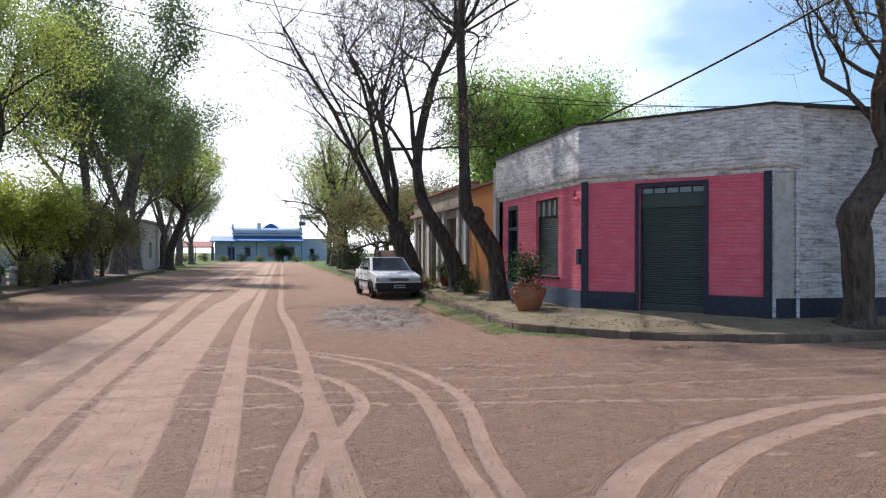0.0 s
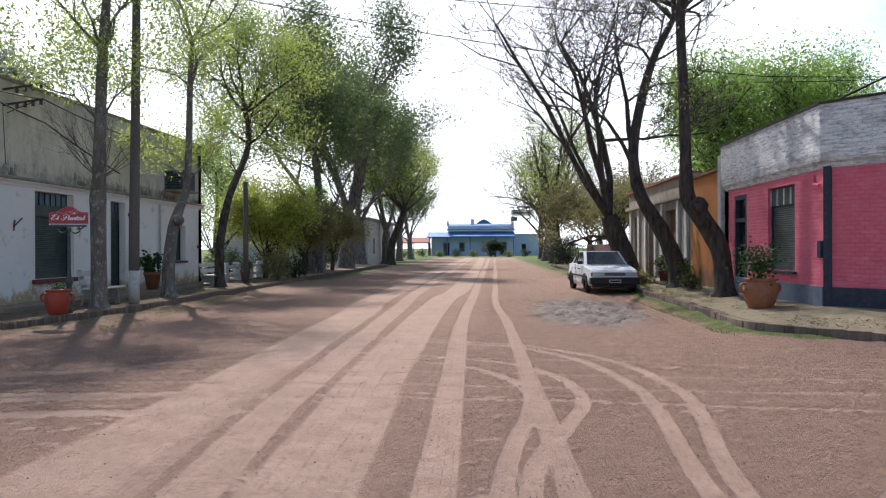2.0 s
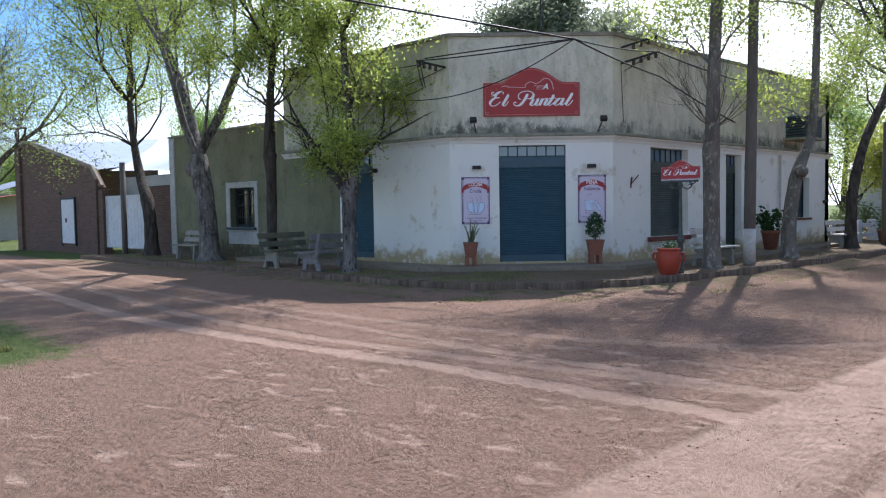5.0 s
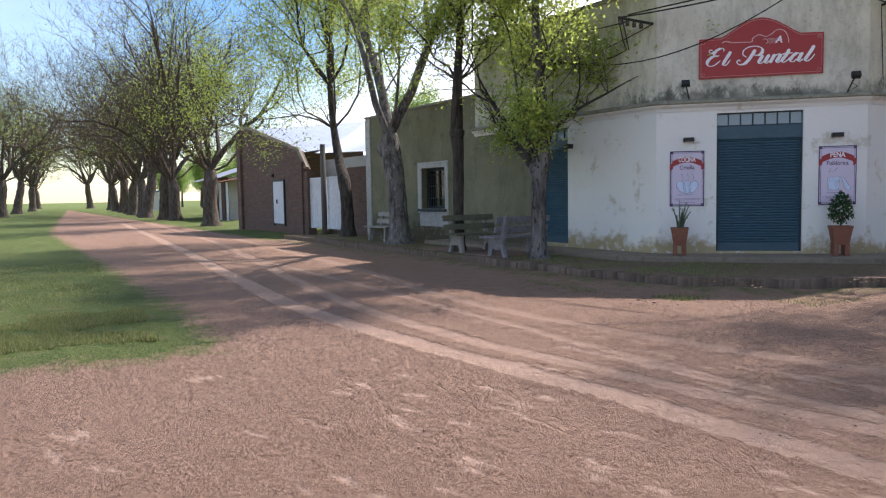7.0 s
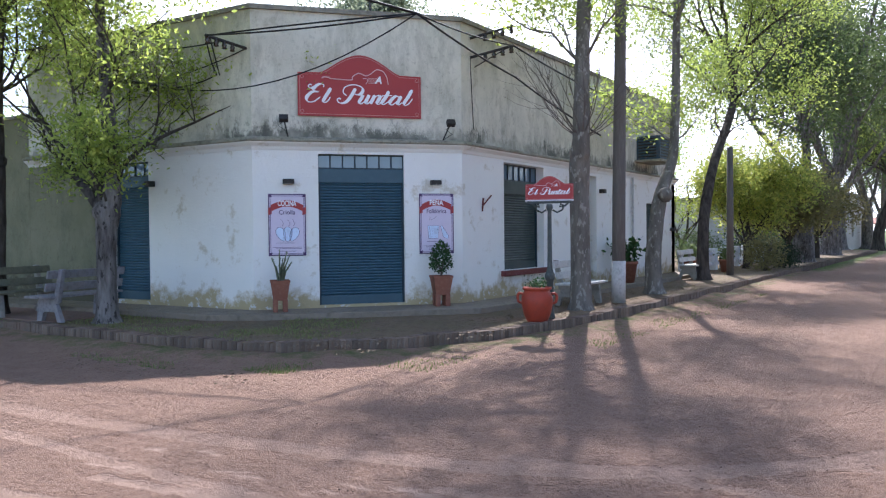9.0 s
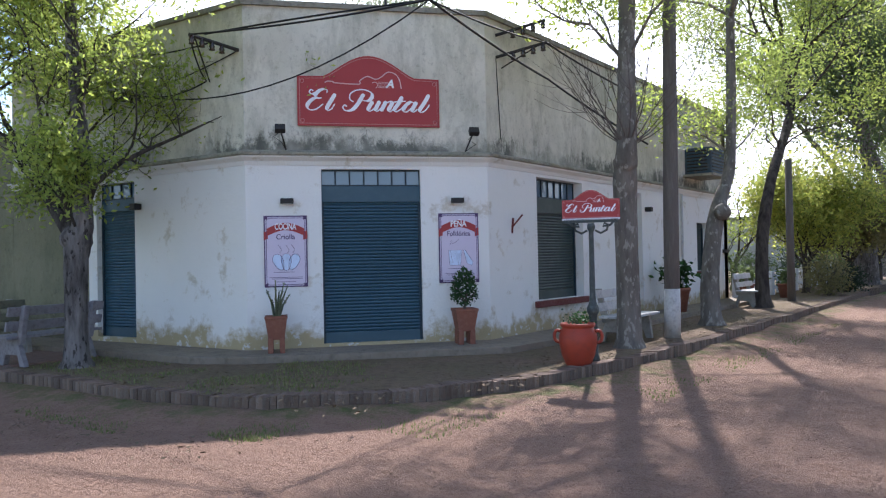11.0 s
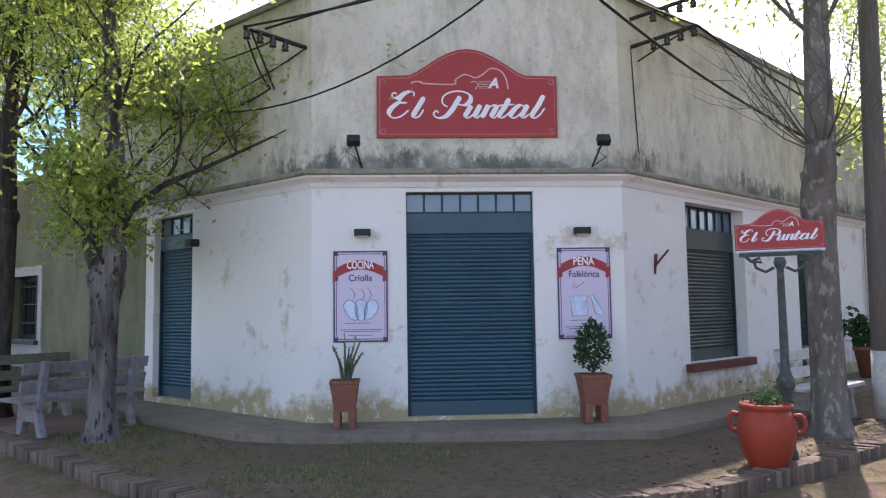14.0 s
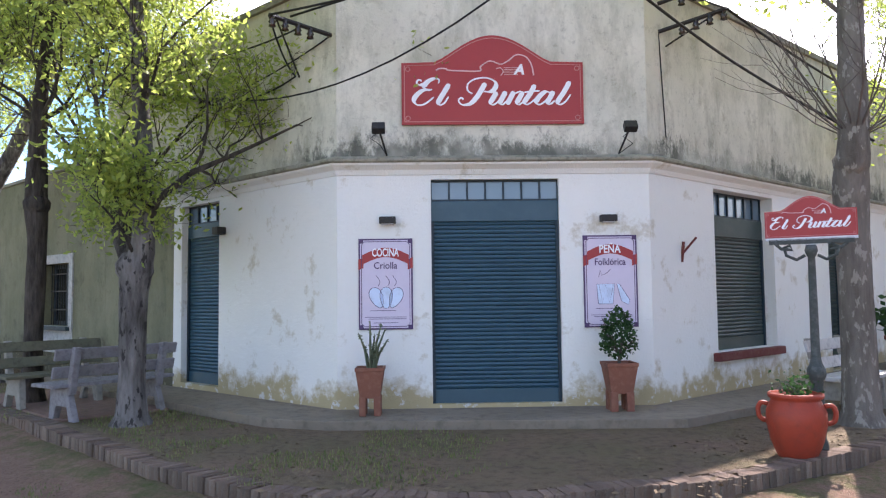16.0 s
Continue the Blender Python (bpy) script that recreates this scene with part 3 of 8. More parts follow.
RUTS = [
    ([(-0.92, -60), (-1.03, -12), (-1.15, 0), (-1.27, 4.9), (-1.34, 7.4), (-1.43, 10), (-1.42, 22), (-1.0, 36), (-0.8, 110)], LANE_WIDE, 1.0),
    ([(-1.44, -60), (-1.62, -12), (-1.8, 0), (-1.94, 4.7), (-2.1, 7.2), (-2.15, 10), (-2.35, 20), (-2.5, 34), (-2.2, 110)], LANE_MID, 0.95),
    ([(-2.16, -60), (-2.43, -12), (-2.7, 0), (-2.9, 4.3), (-2.92, 6.8), (-2.96, 9.4), (-3.15, 18), (-3.4, 31), (-3.0, 110)], LANE_WIDE * 1.15, 0.95),
    ([(-1.68, -60), (-1.89, -12), (-2.1, 0), (-2.35, 4.6), (-2.53, 7.1), (-2.6, 9.5)], TYRE * 1.3, 0.7),
    ([(-0.29, -60), (-0.32, -12), (-0.36, 0), (-0.41, 5), (-0.5, 10), (-0.6, 17), (-0.45, 32), (0.2, 110)], LANE_THIN * 1.15, 0.95),
    ([(0.40, -60), (0.45, -12), (0.5, 0), (0.47, 4.8), (0.42, 9), (0.33, 15.9), (0.15, 22), (0.3, 36), (1.0, 110)], LANE_THIN * 0.8, 0.85),
    ([(1.00, -60), (1.12, -12), (1.25, 0), (1.3, 4.6), (1.5, 7.0), (1.55, 8.6), (1.2, 10.4), (0.5, 11.6), (-0.7, 12.3), (-3, 12.9)], TYRE, 0.9),
    ([(1.10, -60), (1.24, -12), (1.38, 0), (1.5, 4.6), (1.85, 7.0), (1.98, 8.3), (1.75, 10.0), (1.1, 11.3), (-0.1, 12.3), (-2.5, 13.2)], TYRE, 0.9),
    ([(0.12, -60), (0.14, -12), (0.15, 0), (0.2, 4.9), (0.6, 6.6), (0.88, 7.7), (0.8, 8.9), (0.35, 10.0), (-0.6, 10.7), (-2.4, 11.2)], TYRE, 0.95),
    ([(-0.08, -60), (-0.09, -12), (-0.1, 0), (0.02, 4.9), (0.32, 7.2), (0.36, 8.2), (0.12, 9.1), (-0.5, 10.0), (-2, 10.8)], TYRE, 0.9),
    ([(1.4, 3.4), (2.3, 4.7), (3.3, 5.7), (4.4, 6.35), (5.8, 6.85), (9, 7.3), (22, 7.6)], LANE_THIN, 0.9),
    ([(1.9, 3.2), (2.7, 4.45), (3.7, 5.35), (4.8, 5.95), (6.0, 6.4), (9, 6.9), (22, 7.2)], LANE_THIN, 0.9),
    ([(-8, 7.4), (-3.5, 8.0), (-1, 7.85), (2, 7.6), (6.5, 7.1), (22, 6.6)], TYRE * 0.8, 0.8),
    ([(-6, 8.4), (-2, 8.7), (2, 8.3), (8, 8.2), (22, 8.0)], TYRE * 0.8, 0.6),
    ([(-6, 9.2), (-2, 9.5), (3, 9.1), (9, 8.9), (22, 8.6)], TYRE * 0.8, 0.5),
    ([(-4, 10.2), (0, 10.6), (4, 9.9), (10, 9.5)], TYRE * 0.8, 0.45),
    ([(-60, 5.9), (-30, 6.0), (-14.5, 5.8), (-11.7, 5.87), (-8.9, 6.2), (-6.8, 6.6), (-4.9, 6.85), (-2.5, 7.1)], LANE_THIN * 1.3, 0.9),
    ([(-60, 7.4), (-30, 7.5), (-14, 6.6), (-9.2, 6.7), (-7.3, 7.05), (-5.0, 7.5), (-2.5, 8.1)], LANE_THIN, 0.7),
    ([(-60, 8.6), (-20, 8.4), (-12, 8.0), (-8, 8.4), (-5, 9.4), (-3.2, 11.5)], LANE_THIN, 0.5),
    ([(-26, 6.8), (-15, 7.4), (-9, 7.6), (-5, 7.75), (-2, 7.9)], TYRE, 0.6),
]


def lines(*spans):
    out = []
    for a, b, step in spans:
        n = max(1, round(abs(b - a) / step))
        out += [a + (b - a) * i / n for i in range(n)]
    return np.array(out + [spans[-1][1]])


def polyline_distance(px, py, pts):
    best = np.full(px.shape, 1e9)
    for (ax, ay), (bx, by) in zip(pts[:-1], pts[1:]):
        dx, dy = bx - ax, by - ay
        t = np.clip(((px - ax) * dx + (py - ay) * dy) / (dx * dx + dy * dy), 0, 1)
        best = np.minimum(best, np.hypot(px - ax - t * dx, py - ay - t * dy))
    return best


def smooth_line(pts, n=8):
    """A rounded curve through the corners."""
    p = [Vector((*a, 0)) if len(a) == 2 else Vector(a) for a in pts]
    out = []
    for i in range(len(p) - 1):
        a, b, c, d = p[max(i - 1, 0)], p[i], p[i + 1], p[min(i + 2, len(p) - 1)]
        for k in range(n):
            t = k / n
            out.append(0.5 * ((2 * b) + (c - a) * t + (2 * a - 5 * b + 4 * c - d) * t * t + (3 * b - a - 3 * c + d) * t ** 3))
    return out + [p[-1]]


def ramp(x, a, b):
    t = np.clip((x - a) / (b - a), 0, 1)
    return t * t * (3 - 2 * t)


gxs = lines((-900, -160, 80), (-160, -40, 6), (-40, -16, 0.5), (-16, -9, 0.16), (-9, -5, 0.08), (-5, 4, 0.04), (4, 7.5, 0.08), (7.5, 20, 0.35), (20, 80, 6), (80, 900, 80))
gys = lines((-500, -60, 60), (-60, -6, 4), (-6, 2.4, 0.4), (2.4, 11, 0.04), (11, 16, 0.07), (16, 26, 0.13), (26, 70, 0.7), (70, 160, 4), (160, 1200, 100))
GX, GY = np.meshgrid(gxs, gys)
rut = np.zeros(GX.shape)
lateral = np.full(GX.shape, 9.0)
strong = np.zeros(GX.shape)
for pts, half, strength in RUTS:
    curve = [(p.x, p.y) for p in smooth_line(pts, 5)]
    d = polyline_distance(GX, GY, curve) / half
    strong = np.where(d < np.maximum(lateral, 0.0), strength, strong)
    lateral = np.minimum(lateral, d)
    rut = np.maximum(rut, strength * (1 - ramp(d, 0.85, 1.15)))
pads = np.zeros(GX.shape)
pad_rng = random.Random(12)
for i in range(250):
    cx, cy = pad_rng.uniform(-8.5, 0.5), pad_rng.uniform(2.6, 8.6)
    if i > 215:
        cx, cy = pad_rng.uniform(1.0, 6.5), pad_rng.uniform(3.5, 10)
    a = pad_rng.gauss(0.25, 0.25)
    sel = (np.abs(GX - cx) < 0.4) & (np.abs(GY - cy) < 0.4)
    if sel.any():
        u = (GX[sel] - cx) * math.cos(a) + (GY[sel] - cy) * math.sin(a)
        w = -(GX[sel] - cx) * math.sin(a) + (GY[sel] - cy) * math.cos(a)
        e = (u / pad_rng.uniform(0.07, 0.15)) ** 2 + (w / pad_rng.uniform(0.02, 0.04)) ** 2
        pads[sel] = np.maximum(pads[sel], 0.85 * (1 - ramp(e, 0.6, 1.3)))
wide_lane = np.exp(-np.abs((GX + 1.75) / 1.45) ** 4)
pads = np.maximum(pads, 0.2 * wide_lane)
churn = np.zeros(GX.shape)
for i in range(420):
    cx, cy = pad_rng.uniform(-7, 6.5), pad_rng.uniform(3.0, 13)
    a, wl_ = pad_rng.choice((0.45, 0.5, 1.2, 2.6)) + pad_rng.gauss(0, 0.12), pad_rng.uniform(0.3, 0.8)
    sel = (np.abs(GX - cx) < 0.9) & (np.abs(GY - cy) < 0.9)
    if sel.any():
        u = (GX[sel] - cx) * math.cos(a) + (GY[sel] - cy) * math.sin(a)
        w = -(GX[sel] - cx) * math.sin(a) + (GY[sel] - cy) * math.cos(a)
        churn[sel] += pad_rng.uniform(0.4, 1) * np.exp(-(u / wl_) ** 2 - (w / 0.16) ** 2) * np.sin(w * pad_rng.uniform(38, 60))
west_d = polyline_distance(GX, GY, [(p.x, p.y) for p in smooth_line(KERB_W, 4)])
east_d = polyline_distance(GX, GY, [(p.x, p.y) for p in smooth_line(KERB_E, 4)])
turf = np.zeros(GX.shape)
turf = np.maximum(turf, ramp(-GX, 8.4, 10.2) * ramp(5.0 - GY - 0.08 * np.clip(-GX - 12, 0, 30), -0.1, 1.0))
turf = np.maximum(turf, 0.58 * (1 - ramp(west_d, 0.15, 1.1)) * (GX > -29))
turf = np.maximum(turf, 0.9 * (1 - ramp(east_d, 0.15, 0.9)) * (GY > 12.6))
turf = np.maximum(turf, ramp(-GX - 27, 0, 2.5) * ramp(GY + 0.06 * (-GX - 28), 8.6, 9.7))
turf = np.maximum(turf, ramp(GX, 3.6 - 0.02 * np.clip(GY - 20, 0, 60), 4.9) * ramp(GY, 24, 30))
turf = np.maximum(turf, ramp(-GX, 6.6, 8.3) * ramp(GY, 33, 37))
turf = np.maximum(turf, ramp(GY, 112, 118))
turf = np.maximum(turf, ramp(-GY, 12, 20) * (np.abs(GX + 1) > 6))
turf = np.maximum(turf, ramp(GX, 14, 30) * (1 - ramp(GY, -4, 2)))
mud = np.exp(-(((GX - 2.3 - 0.05 * (GY - 18)) / 1.35) ** 2 + ((GY - 18.6) / 4.2) ** 2) ** 2)
rough = np.array([noise.fractal(Vector((x * 0.9, y * 0.9, 3)), 1.0, 2.0, 3) for x, y in zip(GX[::4, ::4].ravel(), GY[::4, ::4].ravel())]).reshape(GX[::4, ::4].shape)
rough = np.repeat(np.repeat(rough, 4, 0), 4, 1)[: GX.shape[0], : GX.shape[1]]
pad = np.pad(rough, 3, mode="edge")
rough = sum(pad[i:i + GX.shape[0], j:j + GX.shape[1]] for i in range(7) for j in range(7)) / 49
rng = np.random.default_rng(4)
near = (np.abs(GX + 1) < 12) & (GY > 1) & (GY < 30)
GZ = 0.014 * rough - 0.016 * rut + 0.011 * churn * (1 - rut) + near * rng.normal(0, 0.0058, GX.shape) * (1 - 0.8 * rut)
ridge = np.exp(-((lateral - 1.12) / 0.13) ** 2) * strong
GZ += 0.011 * ridge * (GY < 26) * (0.4 + 1.2 * np.abs(rough))
GZ += mud * (0.045 * np.sin(GX * 5 + 2 * np.sin(GY * 1.7)) * np.sin(GY * 1.9) + 0.035 * np.sin(GX * 13 + 3 * np.sin(GY * 2.3)) + near * rng.normal(0, 0.008, GX.shape))
GZ += 0.03 * turf * (0.5 + rough)
GZ += 0.085 * np.exp(-(west_d / 0.5) ** 2) * (0.7 + 0.6 * rough) + 0.06 * np.exp(-(east_d / 0.4) ** 2) * (0.7 + 0.6 * rough)
ny, nx = GX.shape
ids = np.arange(nx * ny).reshape(ny, nx)
quads = np.stack([ids[:-1, :-1], ids[:-1, 1:], ids[1:, 1:], ids[1:, :-1]], -1).reshape(-1, 4)
gm_ = bpy.data.meshes.new("ground")
gm_.from_pydata(np.stack([GX, GY, GZ], -1).reshape(-1, 3).tolist(), [], quads.tolist())
for key, arr in (("lat", lateral), ("strength", strong), ("pad", pads), ("turf", turf), ("mud", mud)):
    gm_.attributes.new(key, "FLOAT", "POINT").data.foreach_set("value", arr.ravel().astype(np.float32))
gm_.materials.append(EARTH)
gm_.shade_smooth()
ground = tagged(new("ground", gm_), "reddish dirt crossroads with pale wheel ruts and grassy edges", "ground", kind="structure")


def inside_offset(pts, d):
    """The line moved to its left by d."""
    out = []
    for i, p in enumerate(pts):
        t = (pts[min(i + 1, len(pts) - 1)] - pts[max(i - 1, 0)]).normalized()
        out.append(p + Vector((-t.y, t.x, 0)) * d)
    return out


# ---- pavements, with their brick kerbs at the end of the file ----
kw = smooth_line(KERB_W, 6)
kw_in = inside_offset(kw, 0.2)
poly = [(p.x, p.y) for p in kw_in] + [(-8.27, 62), (-22, 62), (-22, 20), (-27.3, 12.2)]
pavement_w = tagged(part("pavement_1", Shape().prism(poly, -0.3, 0.19), VERGE), "raised verge of mossy dirt beside the white corner bar", "pavement", kind="structure")
ke = smooth_line(KERB_E, 6)
ke_in = inside_offset(ke, 0.22)
SIDEWALK = surf("leafy_old_paving", (0.27, 0.21, 0.14), (0.19, 0.165, 0.09), (0.1, 0.08, 0.05), s1=1.4, s2=12, s3=55, rough=0.95, bump=0.6)
n_ke = len(ke_in)
sh = Shape()
back = []
for p in ke_in:
    if p.y > 15.9:
        back.append(Vector((7.0, p.y, 0.33)))
    elif p.x > 9.3:
        back.append(Vector((p.x, 12.9, 0.36)))
    else:
        t = min(1, max(0, (p.x - 4.6) / 4.7))
        back.append(Vector((7.0 + 2.4 * t, 15.8 - 2.95 * t, 0.36)))
for i in range(n_ke - 1):
    a, b, c, d = ke_in[i].copy(), ke_in[i + 1].copy(), back[i + 1], back[i]
    a.z = b.z = 0.165
    sh.add([a, b, c, d], [(0, 1, 2, 3)])
    sh.add([Vector((a.x, a.y, -0.2)), Vector((b.x, b.y, -0.2)), b, a], [(0, 1, 2, 3)])
pavement_e = tagged(part("pavement_2", sh, SIDEWALK), "leaf-strewn old paving round the pink corner building", "pavement", kind="structure")

# cement walk along the bar's walls
slab_edge = [(-20.4, 11.6), (-13.3, 12.35), (-12.62, 12.72), (-10.08, 15.43), (-9.98, 17), (-9.98, 28.2)]
poly = slab_edge + [(-10.9, 28.2), (-10.9, 16.1), (-13.2, 13.3), (-20.4, 12.55)]
walk_slab = tagged(part("walkway", Shape().prism(poly, 0.0, 0.285), SLAB, bevel=0.012), "worn cement walk along the white walls", "walkway", kind="structure")
part("paving_pad", Shape().prism([(-18.6, 10.62), (-15.3, 10.86), (-15.3, 12.12), (-18.6, 11.77)], 0.0, 0.215), surf("red_cement_pad", (0.25, 0.15, 0.115), (0.2, 0.13, 0.1), (0.1, 0.08, 0.06), s2=9, bump=0.3), walk_slab)

# ---- buildings ----
ANG = math.pi / 4 + 0.081
CM = Vector((-12.025, 14.674, 0))
CD = Vector((math.cos(ANG), math.sin(ANG), 0))
CN = Vector((math.sin(ANG), -math.cos(ANG), 0))


def plane(origin, u):
    """Axes for a wall: u along it, v up, w out of it."""
    u = Vector(u).normalized()
    w = u.cross(Vector((0, 0, 1)))
    return Matrix(((u.x, 0, w.x, origin[0]), (u.y, 0, w.y, origin[1]), (0, 1, 0, origin[2] if len(origin) > 2 else 0), (0, 0, 0, 1)))


def wpart(name, shape, material, parent, label="", bevel=0.0, smooth=False, merge=True):
    """A part given in the world's axes, under a thing that stands somewhere else."""
    ob = part(name, shape, material, None, label, bevel, smooth, merge)
    ob.parent = parent
    m, top = parent.matrix_basis.copy(), parent
    while top.parent is not None:
        m = top.parent.matrix_basis @ top.matrix_parent_inverse @ m if top.parent.parent is None else top.matrix_parent_inverse @ m
        top = top.parent
    ob.matrix_parent_inverse = m.inverted()
    return ob


def box_on(m, u0, u1, v0, v1, w0, w1):
    return Shape().box(u0, v0, w0, u1, v1, w1, m)


def slats(m, u0, u1, v0, v1, w, pitch=0.05, depth=0.014):
    s = Shape()
    n = max(1, round((v1 - v0) / pitch))
    h = (v1 - v0) / n
    prof = []
    for i in range(n):
        z = v0 + i * h
        prof += [(z, w), (z + 0.12 * h, w - depth * 0.9), (z + 0.24 * h, w), (z + 0.62 * h, w + depth * 0.5)]
    prof.append((v1, w))
    vs = []
    for z, ww in prof:
        vs += [m @ Vector((u0, z, ww)), m @ Vector((u1, z, ww))]
    return s.add(vs, [(2 * i, 2 * i + 1, 2 * i + 3, 2 * i + 2) for i in range(len(prof) - 1)])


def transom(m, parent, u0, u1, v0, v1, w, panes, frame_mat, glass):
    fr = Shape()
    b = 0.022
    fr.box(u0, v0, w - 0.02, u1, v0 + b, w + 0.02, m).box(u0, v1 - b, w - 0.02, u1, v1, w + 0.02, m)
    step = (u1 - u0) / panes
    for i in range(panes + 1):
        x = u0 + i * step
        fr.box(max(u0, x - b / 2), v0 + b, w - 0.018, min(u1, x + b / 2), v1 - b, w + 0.018, m)
    ob = wpart("transom_window", fr, frame_mat, parent)
    for i in range(panes):
        wpart("pane", box_on(m, u0 + i * step + b / 2, u0 + (i + 1) * step - b / 2, v0 + b, v1 - b, w - 0.012, w - 0.006), glass, ob)
    return ob


def shuttered_door(m, parent, u0, u1, v0, v1, top, box, w, panes, steel, glass, label, name="roller_door"):
    """Roller door: slatted curtain, bottom rail, flat box above, row of panes at the top."""
    door = wpart(name, slats(m, u0 + 0.03, u1 - 0.03, v0 + 0.16, box, w), steel, parent, label)
    wpart("bottom_rail", box_on(m, u0 + 0.03, u1 - 0.03, v0, v0 + 0.16, w - 0.015, w + 0.012), steel, door, bevel=0.004)
    wpart("shutter_box", box_on(m, u0, u1, box, top, w - 0.02, w + 0.03), steel, door, bevel=0.006)
    for a, b in ((u0, u0 + 0.035), (u1 - 0.035, u1)):
        wpart("guide_rail", box_on(m, a, b, v0, box, w - 0.03, w + 0.035), FRAME, door)
    transom(m, door, u0, u1, top, v1, w, panes, FRAME, glass)
    wpart("backing", box_on(m, u0, u1, v0, v1, w - 0.2, w - 0.06), BLACKPLASTIC, door)
    return door


# the white corner bar
bar = thing("corner_bar", "white plastered single-storey corner bar with stained parapet", "building", m=pose(-13.0, 16.0, 0.0))
S0, S1 = -1.86, 1.80
SW_DIR = Vector((1, 0.108, 0)).normalized()
m_ch, m_e, m_s = plane(CM, CD), plane((-10.859, 0), (0, 1, 0)), plane(CM + CD * S0, SW_DIR)
TOP, MIDZ = 5.36, 3.12


def south(u, w, z=0.0):
    """A point along the south wall: u from the bar's corner, w out from the wall."""
    return m_s @ Vector((u, z, w))


YE0, YE1 = 16.046, 28.0
XS0, XS1 = -6.1, 0.0
wpart("wall", Shape().panel(m_ch, [S0, S1], [-0.2, MIDZ], [(-0.765, 0.735, 0.33, 2.93)], 0.3), CREAM, bar, "white plaster, mossy and peeling at its foot")
wpart("wall", Shape().panel(m_e, [YE0, YE1], [-0.2, MIDZ], [(17.53, 19.22, 0.80, 2.93), (21.15, 22.02, 0.29, 2.9), (25.5, 26.5, 1.1, 2.35)], 0.32), CREAM, bar)
wpart("wall", Shape().panel(m_s, [-3.78, XS1], [-0.2, MIDZ], [(-3.55, -2.53, 0.36, 2.93)], 0.32), CREAM, bar)
wpart("wall", Shape().panel(m_s, [XS0, -3.78], [-0.2, MIDZ], [], 0.32), MOSSWALL, bar, "grey-green mossy plaster")
for m, a, b in ((m_ch, S0, S1), (m_e, YE0, YE1), (m_s, XS0, XS1)):
    wpart("parapet", Shape().panel(m, [a, b], [MIDZ, TOP], [], 0.3), PARAPET, bar, "weathered grey parapet streaked black below the sign")


def band(pts, prof):
    """A moulding with the given (out, z) section, mitred round the wall's corners."""
    pts = [Vector((*p, 0)) for p in pts]
    s = Shape()
    vs = []
    for i, p in enumerate(pts):
        a = (p - pts[i - 1]).normalized() if i else (pts[1] - p).normalized()
        b = (pts[i + 1] - p).normalized() if i < len(pts) - 1 else a
        na, nb = Vector((a.y, -a.x, 0)), Vector((b.y, -b.x, 0))
        mid = (na + nb).normalized()
        mid = mid / max(0.3, mid.dot(na))
        vs += [p + mid * o + Vector((0, 0, z)) for o, z in prof]
    k = len(prof)
    fs = [(i * k + j, (i + 1) * k + j, (i + 1) * k + (j + 1) % k, i * k + (j + 1) % k) for i in range(len(pts) - 1) for j in range(k)]
    fs += [tuple(range(k)), tuple(len(vs) - 1 - j for j in range(k))]
    return s.add(vs, fs)


c_left, c_right = CM + CD * S0, CM + CD * S1
bar_line = [tuple(south(XS0, 0).xy), (c_left.x, c_left.y), (c_right.x, c_right.y), (-10.859, YE1)]
wpart("cornice", band(bar_line, [(-0.05, 3.09), (0.13, 3.115), (0.15, 3.13), (0.15, 3.155), (0.09, 3.19), (-0.05, 3.22)]), CORNICE, bar, "rounded cornice darkened by damp", smooth=False)
wpart("cove", band(bar_line, [(-0.05, 2.97), (0.015, 2.985), (0.04, 3.04), (0.11, 3.09), (0.12, 3.112), (-0.05, 3.1)]), CREAM, bar, "white cove under the cornice")
wpart("parapet_cap", band(bar_line, [(-0.36, TOP - 0.02), (0.05, TOP - 0.03), (0.05, TOP + 0.05), (-0.36, TOP + 0.05)]), CAP, bar)
wpart("roof", Shape().prism([tuple(south(XS0, -0.25).xy), (c_left.x + 0.1, c_left.y + 0.25), (c_right.x - 0.2, c_right.y + 0.1), (-11.1, YE1), (-19.3, YE1)], 4.75, 4.85), CAP, bar)
wpart("wall", Shape().panel(plane((-10.859, YE1), (-1, 0, 0)), [0, 10.1], [-0.2, TOP], [], 0.3), PARAPET, bar)
wpart("wall", Shape().panel(plane((-19.3, 0), (0, -1, 0)), [-28.0, -12.95], [-0.2, TOP], [], 0.3), PARAPET, bar)
shuttered_door(m_ch, bar, -0.765, 0.735, 0.33, 2.93, 2.68, 2.44, -0.09, 7, SHUTTER, GLASS, "closed dark teal roller door with a row of panes")
shuttered_door(m_e, bar, 17.53, 19.22, 0.80, 2.93, 2.6, 2.33, -0.2, 7, SHUTTER_G, GLASS, "window closed by a dark green roller shutter", "shuttered_window")
wpart("sill", box_on(m_e, 17.40, 19.29, 0.69, 0.798, -0.19, 0.09), SILLRED, bar, "dull red window sill", bevel=0.012)
shuttered_door(m_e, bar, 21.15, 22.02, 0.29, 2.9, 2.6, 2.4, -0.22, 4, SHUTTER_G, GLASS, "narrow dark green slatted door")
shuttered_door(m_e, bar, 25.5, 26.5, 1.1, 2.35, 2.3, 2.22, -0.22, 4, SHUTTER_G, GLASS, "small dark shuttered window", "shuttered_window")
wpart("sill", box_on(m_e, 25.42, 26.58, 1.03, 1.098, -0.2, 0.07), SILLRED, bar, "dull red window sill", bevel=0.01)
shuttered_door(m_s, bar, -3.55, -2.53, 0.36, 2.93, 2.66, 2.46, -0.13, 4, SHUTTER, GLASS, "closed dark teal roller door")
